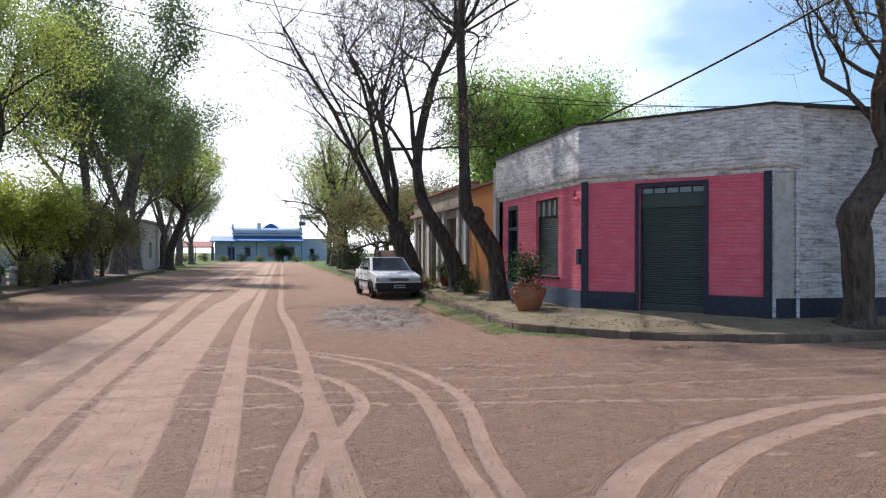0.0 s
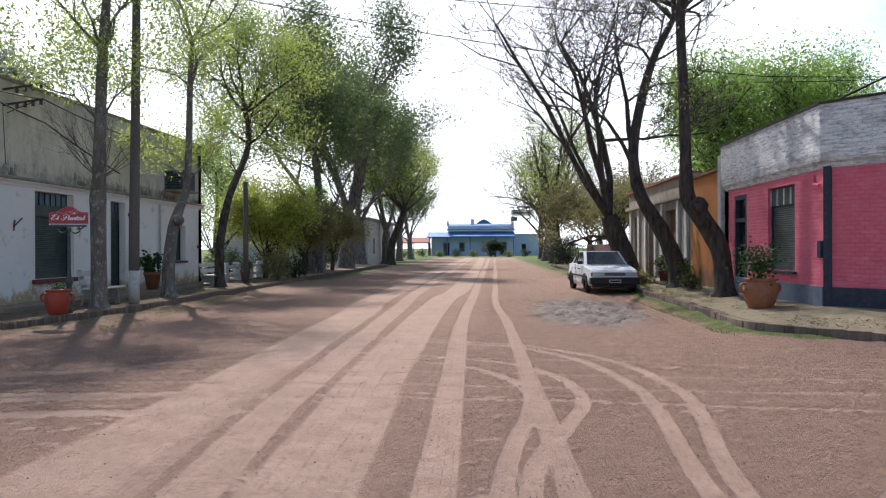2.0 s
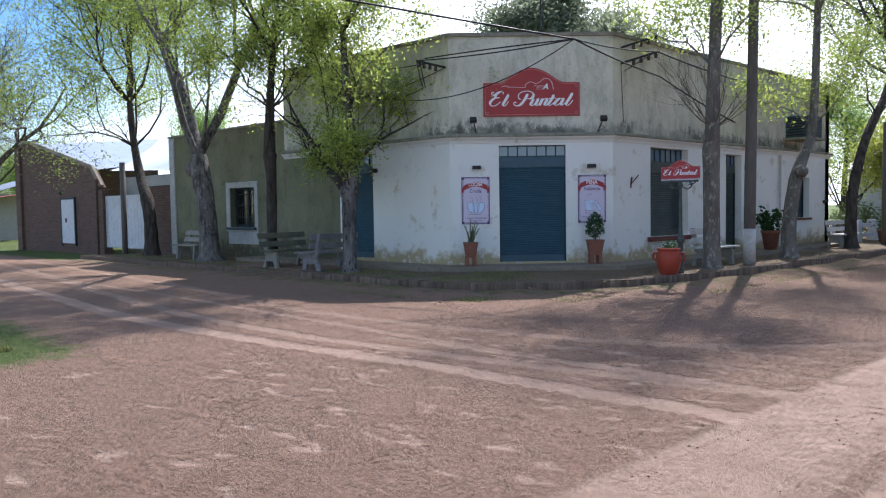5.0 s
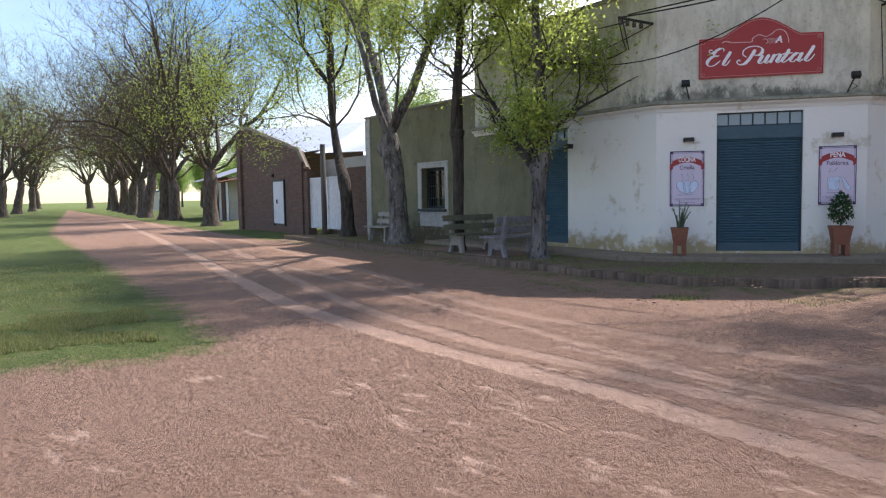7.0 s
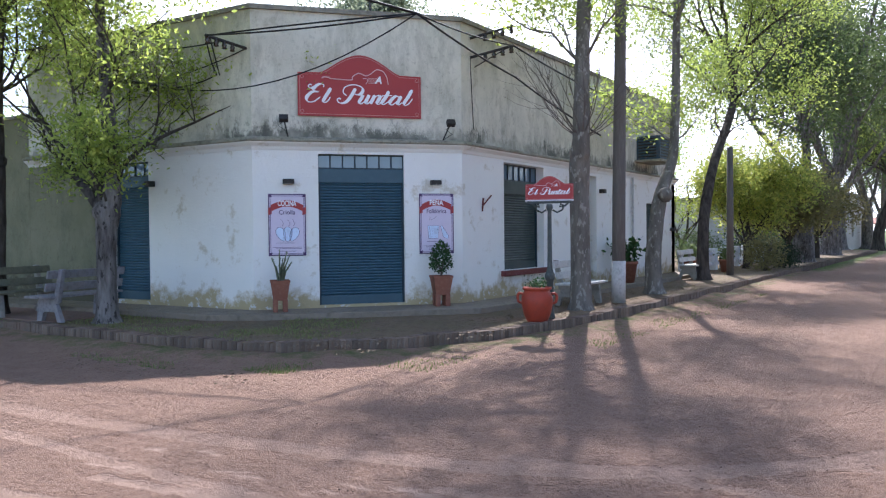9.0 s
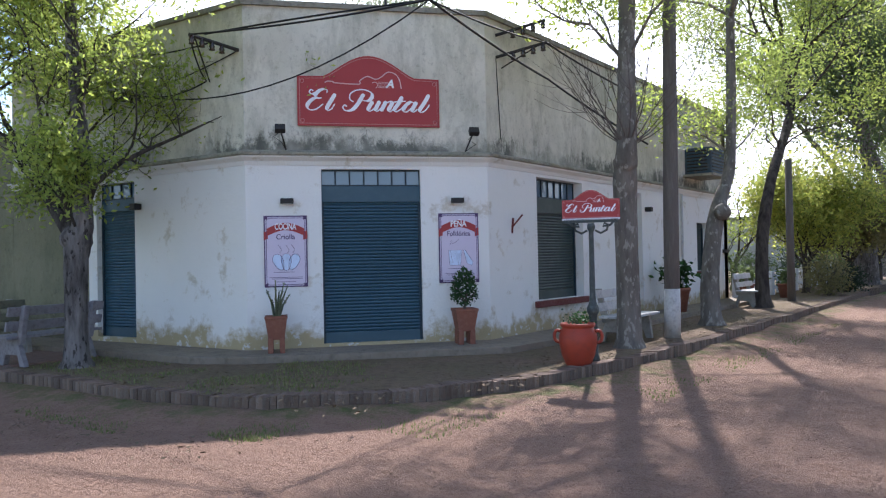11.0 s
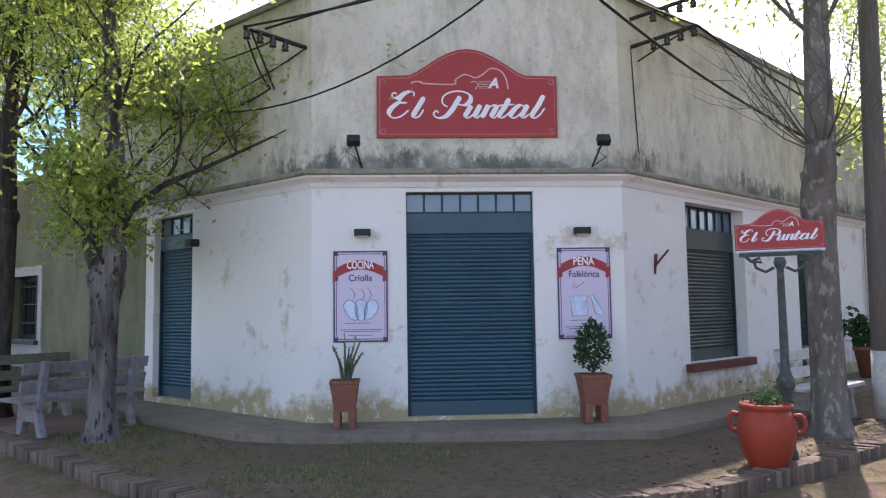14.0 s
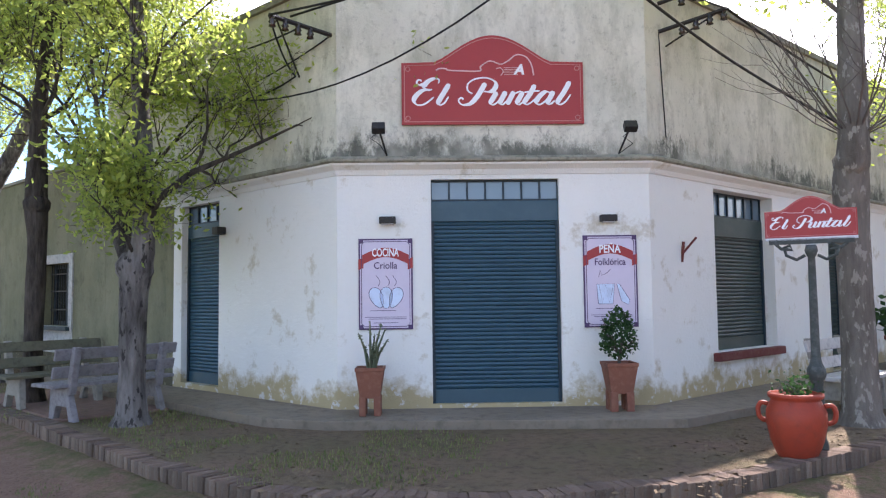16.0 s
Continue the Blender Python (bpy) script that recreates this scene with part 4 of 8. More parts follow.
# wall lamps, hooks and pipes on the bar
for u in (-1.27, 1.30):
    lamp = thing("wall_lamp", "small black box lamp on the white wall", "wall lamp", "black wall lamps", m=pose(0, 0, 0))
    lamp.matrix_basis = Matrix.Translation(CM + CD * u + Vector((0, 0, 2.45)))
    wpart("housing", box_on(m_ch, u - 0.095, u + 0.095, 2.41, 2.49, 0.0, 0.11), BLACKMETAL, lamp, bevel=0.01)
    wpart("lens", box_on(m_ch, u - 0.07, u + 0.07, 2.400, 2.409, 0.02, 0.09), LENS, lamp)
for (mm, u, z) in ((m_s, -2.42, 2.5), (m_e, 22.25, 2.55), (m_e, 27.6, 1.6)):
    lamp = thing("wall_lamp", "small black box lamp on the white wall", "wall lamp", "black wall lamps")
    lamp.matrix_basis = Matrix.Translation(mm @ Vector((u, z, 0)))
    wpart("housing", box_on(mm, u - 0.07, u + 0.07, z - 0.05, z + 0.05, 0.0, 0.14), BLACKMETAL, lamp, bevel=0.01)


def floodlight(u, lean):
    ob = thing("floodlight", "small black floodlight on an iron arm above the cornice", "floodlight", "floodlights")
    base = m_ch @ Vector((u + lean * 0.05, 3.2, 0.1))
    ob.matrix_basis = Matrix.Translation(base)
    head = m_ch @ Vector((u - lean * 0.03, 3.47, 0.34))
    wpart("arm", Shape().tube([base, base.lerp(head, 0.8), head - Vector((0, 0, 0.05))], 0.012, 6), BLACKMETAL, ob)
    hm = Matrix.Translation(head) @ Matrix.Rotation(math.atan2(-CN.x, CN.y), 4, "Z") @ Matrix.Rotation(radians(35), 4, "X")
    wpart("housing", Shape().box(-0.075, -0.05, -0.055, 0.075, 0.04, 0.055, hm), BLACKMETAL, ob, bevel=0.012)
    wpart("lens", Shape().box(-0.06, -0.057, -0.044, 0.06, -0.051, 0.044, hm), DARKGLASS, ob)
    wpart("cable", Shape().tube([head + Vector((0, 0, -0.05)), head + CD * -0.09 + Vector((0, 0, -0.12)), head + CD * 0.02 + Vector((0, 0, -0.2)), base], 0.006, 5), CABLE, ob)


floodlight(-1.32, 1)
floodlight(1.48, -1)
hook = tagged(part("wall_hook", Shape().tube([m_e @ Vector((16.72, 1.95, 0)), m_e @ Vector((16.72, 2.2, 0.03))], 0.018, 6).tube([m_e @ Vector((16.72, 2.06, 0.02)), m_e @ Vector((16.86, 2.25, 0.12))], 0.014, 6), SILLRED), "rusty iron hook on the white wall", "hook")

# air conditioner box high on the east wall
ac = thing("air_conditioner", "blue-grey metal window air conditioner on an iron shelf", "air conditioner", m=pose(-10.6, 25.3, 3.4))
wpart("case", Shape().box(-10.86, 24.75, 3.5, -10.2, 25.75, 4.15), BLUEBOX, ac, bevel=0.02)
for i in range(7):
    wpart("grille_slat", Shape().box(-10.2, 24.8, 3.57 + i * 0.08, -10.185, 25.7, 3.6 + i * 0.08), BLACKMETAL, ac)
    wpart("side_slat", Shape().box(-10.8, 24.735, 3.57 + i * 0.08, -10.3, 24.75, 3.6 + i * 0.08), BLACKMETAL, ac)
wpart("shelf", Shape().box(-10.86, 24.6, 3.44, -10.12, 25.9, 3.498), CORNICE, ac)
wpart("downpipe", Shape().tube([(-10.8, 24.3, 0.29), (-10.8, 24.3, 3.0)], 0.03, 8), LIMEWASH, bar)
wpart("downpipe", Shape().tube([m_ch @ Vector((1.86, 3.3, -0.1)), m_ch @ Vector((1.86, 3.35, -0.1))], 0.01, 6), CABLE, bar)

# low mossy wing with a barred window
WX0, WTOP = -12.4, 4.02
wing = thing("low_wing", "low mossy plaster wing beside the bar, with a barred window", "building", m=Matrix.Translation(south(-9, 0)))
wpart("wall", Shape().panel(m_s, [WX0, XS0 - 0.005], [-0.2, WTOP], [(-8.86, -7.58, 1.1, 2.27)], 0.3), MOSSWALL, wing)
wpart("parapet_cap", box_on(m_s, WX0 - 0.04, XS0 - 0.01, WTOP, WTOP + 0.06, -0.34, 0.05), CAP, wing)
wpart("pilaster", box_on(m_s, WX0, WX0 + 0.32, -0.1, WTOP - 0.02, 0.002, 0.05), LIMEWASH, wing, bevel=0.01)
wpart("wall", box_on(m_s, WX0, WX0 + 0.3, -0.2, WTOP, -6.5, -0.302), MOSSWALL, wing)
wpart("roof", box_on(m_s, WX0 + 0.31, XS0 - 0.02, WTOP - 0.3, WTOP - 0.2, -6.5, -0.31), CAP, wing)
win = wpart("window", Shape().panel(m_s @ Matrix.Translation((0, 0, 0.03)), [-9.06, -7.42], [0.98, 2.44], [(-8.86, -7.58, 1.1, 2.27)], 0.028), LIMEWASH, wing, "white surround")
wpart("shutter_leaf", Shape().panel(m_s @ Matrix.Translation((0, 0, -0.2)), [-8.86, -7.58], [1.1, 2.27], [(-8.78, -8.26, 1.18, 2.19), (-8.18, -7.66, 1.18, 2.19)], 0.05), FRAME, win, "dark shutter frame")
wpart("pane", box_on(m_s, -8.78, -7.66, 1.18, 2.19, -0.24, -0.23), DARKGLASS, win)
for i in range(11):
    u = -8.8 + i * 0.114
    wpart("bar", Shape().tube([south(u, -0.14, 1.11), south(u, -0.14, 2.26)], 0.009, 6), BLACKMETAL, win)
for v in (1.4, 1.75, 2.08):
    wpart("bar", box_on(m_s, -8.85, -7.59, v - 0.012, v + 0.012, -0.149, -0.131), BLACKMETAL, win)
wpart("sill", box_on(m_s, -8.98, -7.5, 1.02, 1.096, -0.1, 0.1), FRAME, win, bevel=0.008)
wpart("plaster_patch", box_on(m_s, -9.0, -7.44, 0.6, 0.975, 0.001, 0.006), LIMEWASH, wing)

# brick yard wall with white gates, and the brick shed with a zinc roof behind it
yard = thing("yard_wall", "bare brick yard wall with white sheet gates", "wall", m=Matrix.Translation(south(-15, 0)))
wpart("wall", Shape().panel(m_s, [-14.3, WX0 - 0.01], [-0.1, 2.5], [], 0.25), REDBRICK, yard)
wpart("gate_post", box_on(m_s, -17.95, -17.55, -0.1, 2.5, -0.3, 0.04), REDBRICK, yard, bevel=0.01)
for a, b in ((-17.53, -15.94), (-15.9, -14.33)):
    g = wpart("gate", box_on(m_s, a, b, 0.3, 2.24, -0.13, -0.1), WHITEPAINT, yard, "white sheet-metal gate leaf")
    for v in (0.34, 1.2, 2.15):
        wpart("gate_rail", box_on(m_s, a, b, v, v + 0.06, -0.098, -0.07), WHITEPAINT, g)
    wpart("gate_stile", box_on(m_s, a, a + 0.05, 0.3, 2.24, -0.098, -0.06), WHITEPAINT, g)
    for k in range(6):
        u = a + 0.12 + k * 0.24
        wpart("gate_rib", box_on(m_s, u, u + 0.02, 0.42, 2.14, -0.099, -0.09), WHITEPAINT, g)
shed = thing("brick_shed", "dark bare-brick shed with a sloping zinc roof and white door", "shed", m=Matrix.Translation(south(-22, 0)))
sh = Shape()
gable = [(-26.1, -0.2), (-17.97, -0.2), (-17.97, 2.6), (-18.7, 3.35), (-24.9, 4.72), (-25.6, 4.8), (-26.1, 4.75)]
q = [south(u, 0.0, v) for u, v in gable]
q2 = [south(u, -0.3, v) for u, v in gable]
ng = len(q)
sh.add(q + q2, [tuple(range(ng)), tuple(range(2 * ng - 1, ng - 1, -1))] + [(i, i + ng, (i + 1) % ng + ng, (i + 1) % ng) for i in range(ng)])
wpart("wall", sh, REDBRICK, shed)
wpart("corner_pier", box_on(m_s, -26.3, -25.75, -0.2, 4.6, 0.002, 0.12), REDBRICK, shed, bevel=0.01)
wpart("corner_pier", box_on(m_s, -19.5, -17.97, -0.2, 2.9, 0.002, 0.1), REDBRICK, shed, bevel=0.01)
cap_line = [south(u, -0.1, v + 0.03) for u, v in ((-17.95, 2.6), (-18.7, 3.35), (-24.9, 4.72), (-25.6, 4.8), (-26.1, 4.75))]
wpart("gable_cap", Shape().tube(cap_line, 0.11, 6), OLDWALL, shed, "crumbling pale gable coping")
sdoor = wpart("door", box_on(m_s, -21.42, -20.15, 0.4, 2.18, 0.002, 0.05), WHITEPAINT, shed, "plain white metal door")
wpart("door_frame", Shape().panel(m_s @ Matrix.Translation((0, 0, 0.07)), [-21.5, -20.07], [0.3, 2.26], [(-21.42, -20.15, 0.29, 2.18)], 0.068), FRAME, sdoor)
wpart("door_handle", Shape().tube([south(-20.9, 0.09, 1.25), south(-20.9, 0.09, 1.42)], 0.03, 6), BLACKMETAL, sdoor)
wpart("wall_lamp", box_on(m_s, -21.55, -21.4, 2.4, 2.52, 0.002, 0.1), BLACKMETAL, shed)


def corrugated(p00, p10, p11, p01, ridges=40, amp=0.03, name="roof", material=None, parent=None):
    """A ribbed sheet between four corners; ribs run from the first edge to the last."""
    p00, p10, p11, p01 = map(Vector, (p00, p10, p11, p01))
    nrm = (p10 - p00).cross(p01 - p00).normalized()
    vs, n = [], ridges * 4
    for i in range(n + 1):
        t = i / n
        o = nrm * amp * math.sin(t * ridges * 2 * math.pi)
        vs += [p00.lerp(p10, t) + o, p01.lerp(p11, t) + o]
    return wpart(name, Shape().add(vs, [(2 * i, 2 * i + 2, 2 * i + 3, 2 * i + 1) for i in range(n)]), material, parent, smooth=True, merge=False)


corrugated(south(-19.0, -0.9, 3.3), south(-12.6, -0.9, 3.05), south(-14.0, -6.5, 4.95), south(-25.5, -6.5, 5.35), 60, 0.03, "roof", ZINC, shed)
wpart("wall", box_on(m_s, -18.6, -12.5, -0.2, 3.0, -1.5, -1.2), HOUSEWALL, shed)
wpart("wall", box_on(m_s, -26.1, -25.8, -0.2, 4.5, -6.5, -0.302), REDBRICK, shed)
corrugated(south(-25.9, -0.2, 4.72), south(-18.8, -0.2, 3.3), south(-19.0, -6.5, 4.2), south(-25.9, -6.5, 5.4), 18, 0.03, "roof", ZINC, shed)

# small brick house with a porch further along that road
cottage = thing("brick_cottage", "small brick house with a tiled porch", "house", m=pose(-60, 14, 0))
m_c = plane((0, 12.6), (1, 0, 0))
wpart("wall", Shape().panel(m_c, [-66, -56], [-0.1, 3.0], [(-63.5, -62.3, 1.0, 2.1), (-59.5, -58.5, 0.1, 2.2)], 0.3), REDBRICK, cottage)
wpart("wall", Shape().panel(plane((-56, 0), (0, 1, 0)), [12.9, 19], [-0.1, 3.0], [(14.5, 15.6, 1.0, 2.2)], 0.3), HOUSEWALL, cottage)
wpart("window", box_on(m_c, -63.5, -62.3, 1.0, 2.1, -0.2, -0.15), DARKGLASS, cottage)
wpart("door", box_on(m_c, -59.5, -58.5, 0.1, 2.2, -0.2, -0.15), BROWNWOOD, cottage)
wpart("window", Shape().box(-56.2, 14.5, 1.0, -56.1, 15.6, 2.2), DARKGLASS, cottage)
corrugated((-66.5, 12.0, 2.9), (-55.5, 12.0, 2.9), (-55.5, 16, 4.2), (-66.5, 16, 4.2), 40, 0.03, "roof", ZINC, cottage)
for x in (-55.9, -53.2):
    wpart("porch_post", Shape().box(x, 12.2, -0.1, x + 0.14, 12.34, 2.6), WHITEPAINT, cottage)
corrugated((-56, 12.0, 2.65), (-52.8, 12.0, 2.65), (-52.8, 15.5, 3.2), (-56, 15.5, 3.2), 12, 0.03, "porch_roof", TILE, cottage)
van = thing("white_shed", "small white outbuilding far along the dirt road", "shed", m=pose(-118, 12, 0))
wpart("wall", Shape().box(-121, 10, 0, -116, 14, 2.6), WHITEPAINT, van)
wpart("roof", Shape().box(-121.3, 9.7, 2.6, -115.7, 14.3, 2.8), BLUEROOF, van, bevel=0.05)

# ---- the pink corner building ----
shop = thing("pink_corner_building", "pink painted brick corner building with whitewashed parapet", "building", m=pose(9, 16, 0.3))
PA, PC = Vector((6.733, 15.738, 0)), Vector((9.248, 12.632, 0))
pu = (PC - PA).normalized()
PL = (PC - PA).length
m_pc, m_pw, m_ps = plane(PA, pu), plane((6.733, 0), (0, -1, 0)), plane((0, 12.632), (1, 0, 0))
FZ, PT = 3.14, 4.38
PYE = 22.1
d0u, d1u = 1.33, 2.71
wpart("wall", Shape().panel(m_pc, [0, PL], [0.0, FZ + 0.1], [(d0u, d1u, 0.34, 2.95)], 0.3), PINK, shop, "pink painted brick")
wpart("wall", Shape().panel(m_pw, [-PYE, -15.738], [0.0, FZ + 0.1], [(-18.85, -17.25, 0.98, 2.93), (-21.3, -20.35, 0.4, 2.9)], 0.3), PINK, shop, "pink painted brick in full sun")
wpart("wall", Shape().panel(m_ps, [9.248, 30], [0.0, PT], [], 0.3), WHITEBRICK, shop, "worn whitewashed brick")
pl_line = [(6.733, PYE), (PA.x, PA.y), (PC.x, PC.y), (9.85, 12.632)]
wpart("parapet", band(pl_line, [(-0.2, FZ - 0.03), (0.02, FZ - 0.03), (0.03, FZ + 0.04), (0.1, FZ + 0.12), (0.13, FZ + 0.3), (0.13, PT), (-0.2, PT)]), WHITEBRICK, shop, "worn whitewashed brick parapet over a cove")
wpart("parapet_cap", band([(6.733, PYE), (PA.x, PA.y), (PC.x, PC.y), (30, 12.632)], [(-0.3, PT), (0.17, PT), (0.17, PT + 0.05), (-0.3, PT + 0.05)]), BLACKMETAL, shop)
wpart("plinth", box_on(m_pc, 0.0, d0u - 0.09, 0.0, 0.72, 0.002, 0.04), NAVY, shop, bevel=0.01)
wpart("plinth", box_on(m_pc, d1u + 0.09, PL, 0.0, 0.72, 0.002, 0.04), NAVY, shop, bevel=0.01)
wpart("plinth", box_on(m_pw, -PYE, -15.8, 0.0, 0.72, 0.002, 0.04), surf("grey_blue_plinth", (0.14, 0.17, 0.22), (0.11, 0.14, 0.19), s2=8, bump=0.2), shop, bevel=0.01)
wpart("plinth", box_on(m_ps, 9.35, 30, 0.0, 0.7, 0.002, 0.04), NAVY, shop, bevel=0.01)
wpart("corner_strip", box_on(m_pc, -0.02, 0.13, 0.0, FZ, 0.003, 0.05), NAVY, shop)
wpart("corner_strip", box_on(m_pc, PL - 0.13, PL + 0.02, 0.0, FZ, 0.003, 0.05), NAVY, shop)
wpart("white_strip", box_on(m_ps, 9.3, 9.72, 0.7, FZ - 0.05, 0.003, 0.012), LIMEWASH, shop)
wpart("downpipe", Shape().tube([m_ps @ Vector((9.78, 0.3, 0.06)), m_ps @ Vector((9.78, FZ, 0.06))], 0.035, 8), WHITEBRICK, shop)
wpart("door_surround", Shape().panel(m_pc @ Matrix.Translation((0, 0, 0.03)), [d0u - 0.09, d1u + 0.09], [0.3, 3.04], [(d0u, d1u, 0.29, 2.95)], 0.03), NAVY, shop, bevel=0.006)
shuttered_door(m_pc, shop, d0u, d1u, 0.34, 2.95, 2.8, 2.52, -0.1, 5, SHUTTER_G, GLASS, "closed dark green roller door in a navy frame")
shuttered_door(m_pw, shop, -18.85, -17.25, 0.98, 2.93, 2.88, 2.5, -0.12, 5, SHUTTER_G, GLASS, "window closed by a dark green shutter", "shuttered_window")
for a in (-18.84, -18.44, -18.04, -17.66, -17.27):
    wpart("mullion", box_on(m_pw, a - 0.02, a + 0.02, 2.5, 2.88, -0.1, -0.06), LIMEWASH, shop)
wpart("sill", box_on(m_pw, -18.95, -17.15, 0.92, 0.978, -0.1, 0.07), NAVY, shop)
wpart("door", box_on(m_pw, -21.3, -20.35, 0.4, 2.9, -0.16, -0.1), DARKGLASS, shop, "dark glazed side door")
wpart("door_frame", Shape().panel(m_pw, [-21.32, -20.33], [0.4, 2.92], [(-21.2, -20.45, 0.4, 2.2), (-21.2, -20.45, 2.3, 2.8)], 0.1), NAVY, shop)
wpart("roof", Shape().prism([(6.9, PYE), (6.9, 15.9), (9.4, 12.9), (30, 12.9), (30, PYE)], 3.9, 4.0), CAP, shop)
wpart("wall", Shape().panel(plane((0, PYE), (-1, 0, 0)), [-30, -6.733], [0, PT], [], 0.3), WHITEBRICK, shop)
wpart("bracket", Shape().tube([m_pw @ Vector((-16.2, 3.0, 0.03)), m_pw @ Vector((-16.2, 2.82, 0.03)), m_pw @ Vector((-15.9, 2.78, 0.05))], 0.03, 6), PINK, shop)
wpart("meter_box", box_on(m_pw, -15.95, -15.8, 1.3, 1.65, 0.0, 0.08), NAVY, shop, bevel=0.01)

# orange house and the old peeling shopfront beyond it
orange = thing("orange_house", "low orange plastered house beside the pink building", "house", m=pose(7.5, 24, 0.3))
wpart("wall", Shape().panel(plane((6.72, 0), (0, -1, 0)), [-25.7, -PYE - 0.02], [0, 3.75], [], 0.3), ORANGE, orange)
wpart("parapet_cap", Shape().box(6.62, PYE + 0.02, 3.75, 7.2, 25.7, 3.83), TERRA, orange)
wpart("pier", Shape().box(6.6, PYE + 0.02, 0, 6.9, 22.4, 4.15), LIMEWASH, orange)
wpart("roof", Shape().box(6.9, PYE + 0.1, 3.3, 20, 25.7, 3.4), CAP, orange)
old = thing("old_shopfront", "old shopfront of peeling plaster with pilasters and brown doors", "building", m=pose(7.5, 31, 0.3))
m_o = plane((6.72, 0), (0, -1, 0))
wpart("wall", Shape().panel(m_o, [-36.6, -25.72], [0, 4.0], [(-29.3, -27.3, 0.3, 2.9), (-32.3, -31.0, 0.3, 2.9), (-35.4, -34.4, 0.9, 2.9)], 0.35), OLDWALL, old)
for a in (-26.1, -27.2, -29.7, -30.8, -32.7, -34.1, -35.9):
    wpart("pilaster", box_on(m_o, a - 0.16, a + 0.16, 0.2, 3.2, 0.002, 0.09), LIMEWASH, old, bevel=0.01)
wpart("cornice", box_on(m_o, -36.6, -25.72, 3.2, 3.36, 0.002, 0.2), OLDWALL, old, bevel=0.03)
wpart("parapet_cap", Shape().box(6.6, 25.72, 4.0, 7.1, 36.6, 4.08), TERRA, old)
wpart("door", box_on(m_o, -29.3, -27.3, 0.3, 2.9, -0.25, -0.2), BROWNWOOD, old, "old brown double door")
wpart("door", box_on(m_o, -32.3, -31.0, 0.3, 2.9, -0.25, -0.2), BROWNWOOD, old, "old brown door")
wpart("window", box_on(m_o, -35.4, -34.4, 0.9, 2.9, -0.25, -0.2), DARKGLASS, old)
wpart("roof", Shape().box(6.9, 25.8, 3.5, 20, 36.6, 3.6), CAP, old)
garden_wall = tagged(part("garden_wall", Shape().box(6.7, 36.65, 0, 6.9, 52, 1.7), REDBRICK, bevel=0.02), "low bare-brick garden wall behind the parked car", "wall", kind="structure")

# the blue house at the end of the street
blue = thing("blue_house", "long pale house with bright blue stepped roof and veranda", "house", m=pose(-2, 140, 0))
wpart("wall", Shape().panel(plane((0, 140), (1, 0, 0)), [-10.5, 5.2], [-0.5, 4.0], [(-8.2, -7.2, 0.2, 2.4), (-5.2, -4.4, 0.9, 2.4), (-1.0, 0.8, 0.9, 2.5), (2.4, 3.4, 0.2, 2.5)], 0.3), PALEWALL, blue)
for a, b, c in ((-8.2, -7.2, 0.2), (-5.2, -4.4, 0.9), (-1.0, 0.8, 0.9), (2.4, 3.4, 0.2)):
    w_ = wpart("window", Shape().box(a, 140.15, c, b, 140.2, 2.5), DARKGLASS, blue)
    wpart("frame", Shape().panel(plane((0, 139.96), (1, 0, 0)), [a - 0.12, b + 0.12], [c - 0.12, 2.62], [(a, b, c, 2.5)], 0.03), BLUEROOF, w_)
wpart("wall", Shape().box(-7.4, 140.3, 4.0, 4.8, 150, 5.6), PALEWALL, blue)
wpart("veranda_roof", Shape().add([(-11.2, 138.0, 3.55), (5.0, 138.0, 3.55), (5.0, 140.4, 4.45), (-11.2, 140.4, 4.45), (-11.2, 138.0, 3.4), (5.0, 138.0, 3.4), (5.0, 140.4, 4.3), (-11.2, 140.4, 4.3)], [(0, 1, 2, 3), (7, 6, 5, 4), (0, 4, 5, 1), (1, 5, 6, 2), (3, 2, 6, 7), (0, 3, 7, 4)]), BLUEROOF, blue)
wpart("roof", Shape().add([(-7.6, 139.8, 4.9), (5.0, 139.8, 4.9), (4.9, 145, 6.1), (-7.5, 145, 6.1), (-7.6, 139.8, 4.7), (5.0, 139.8, 4.7)], [(0, 1, 2, 3), (4, 5, 1, 0)]), BLUEROOF, blue)
wpart("fascia", Shape().box(-7.6, 139.6, 5.45, 5.0, 139.78, 5.62), WHITEPAINT, blue)
wpart("fascia", Shape().box(-7.6, 139.6, 4.62, 5.0, 139.78, 4.8), WHITEPAINT, blue)
wpart("chimney", Shape().box(-3.2, 142, 5.8, -2.5, 142.7, 6.9), PALEWALL, blue)
for x in (-7.4, 4.6):
    wpart("pinnacle", Shape().lathe([(0.28, 0), (0.28, 0.5), (0.12, 0.7), (0.2, 0.9), (0.02, 1.1)], (x, 140.2, 5.6), 10), PALEWALL, blue)
wpart("gable_ornament", Shape().prism([(-2.2, 0), (0.8, 0), (0.2, 0.45), (-0.7, 0.9), (-1.6, 0.45)], 0, 0.2, Matrix(((1, 0, 0, 0), (0, 0, -1, 140.3), (0, 1, 0, 5.95), (0, 0, 0, 1)))), BLUEROOF, blue)
wpart("wall", Shape().panel(plane((0, 141), (1, 0, 0)), [5.2, 9.6], [-0.5, 3.9], [(6.3, 7.1, 0.8, 2.2)], 0.3), PALEWALL, blue)
wpart("window", Shape().box(6.3, 141.15, 0.8, 7.1, 141.2, 2.2), DARKGLASS, blue)
wpart("roof", Shape().box(5.2, 140.8, 3.9, 9.8, 147, 4.05), BLUEROOF, blue)
for x in (-10.8, -7.5, -3.3, 1.4, 4.6):
    wpart("veranda_post", Shape().box(x, 138.1, -0.2, x + 0.16, 138.26, 3.5), BLUEROOF, blue)
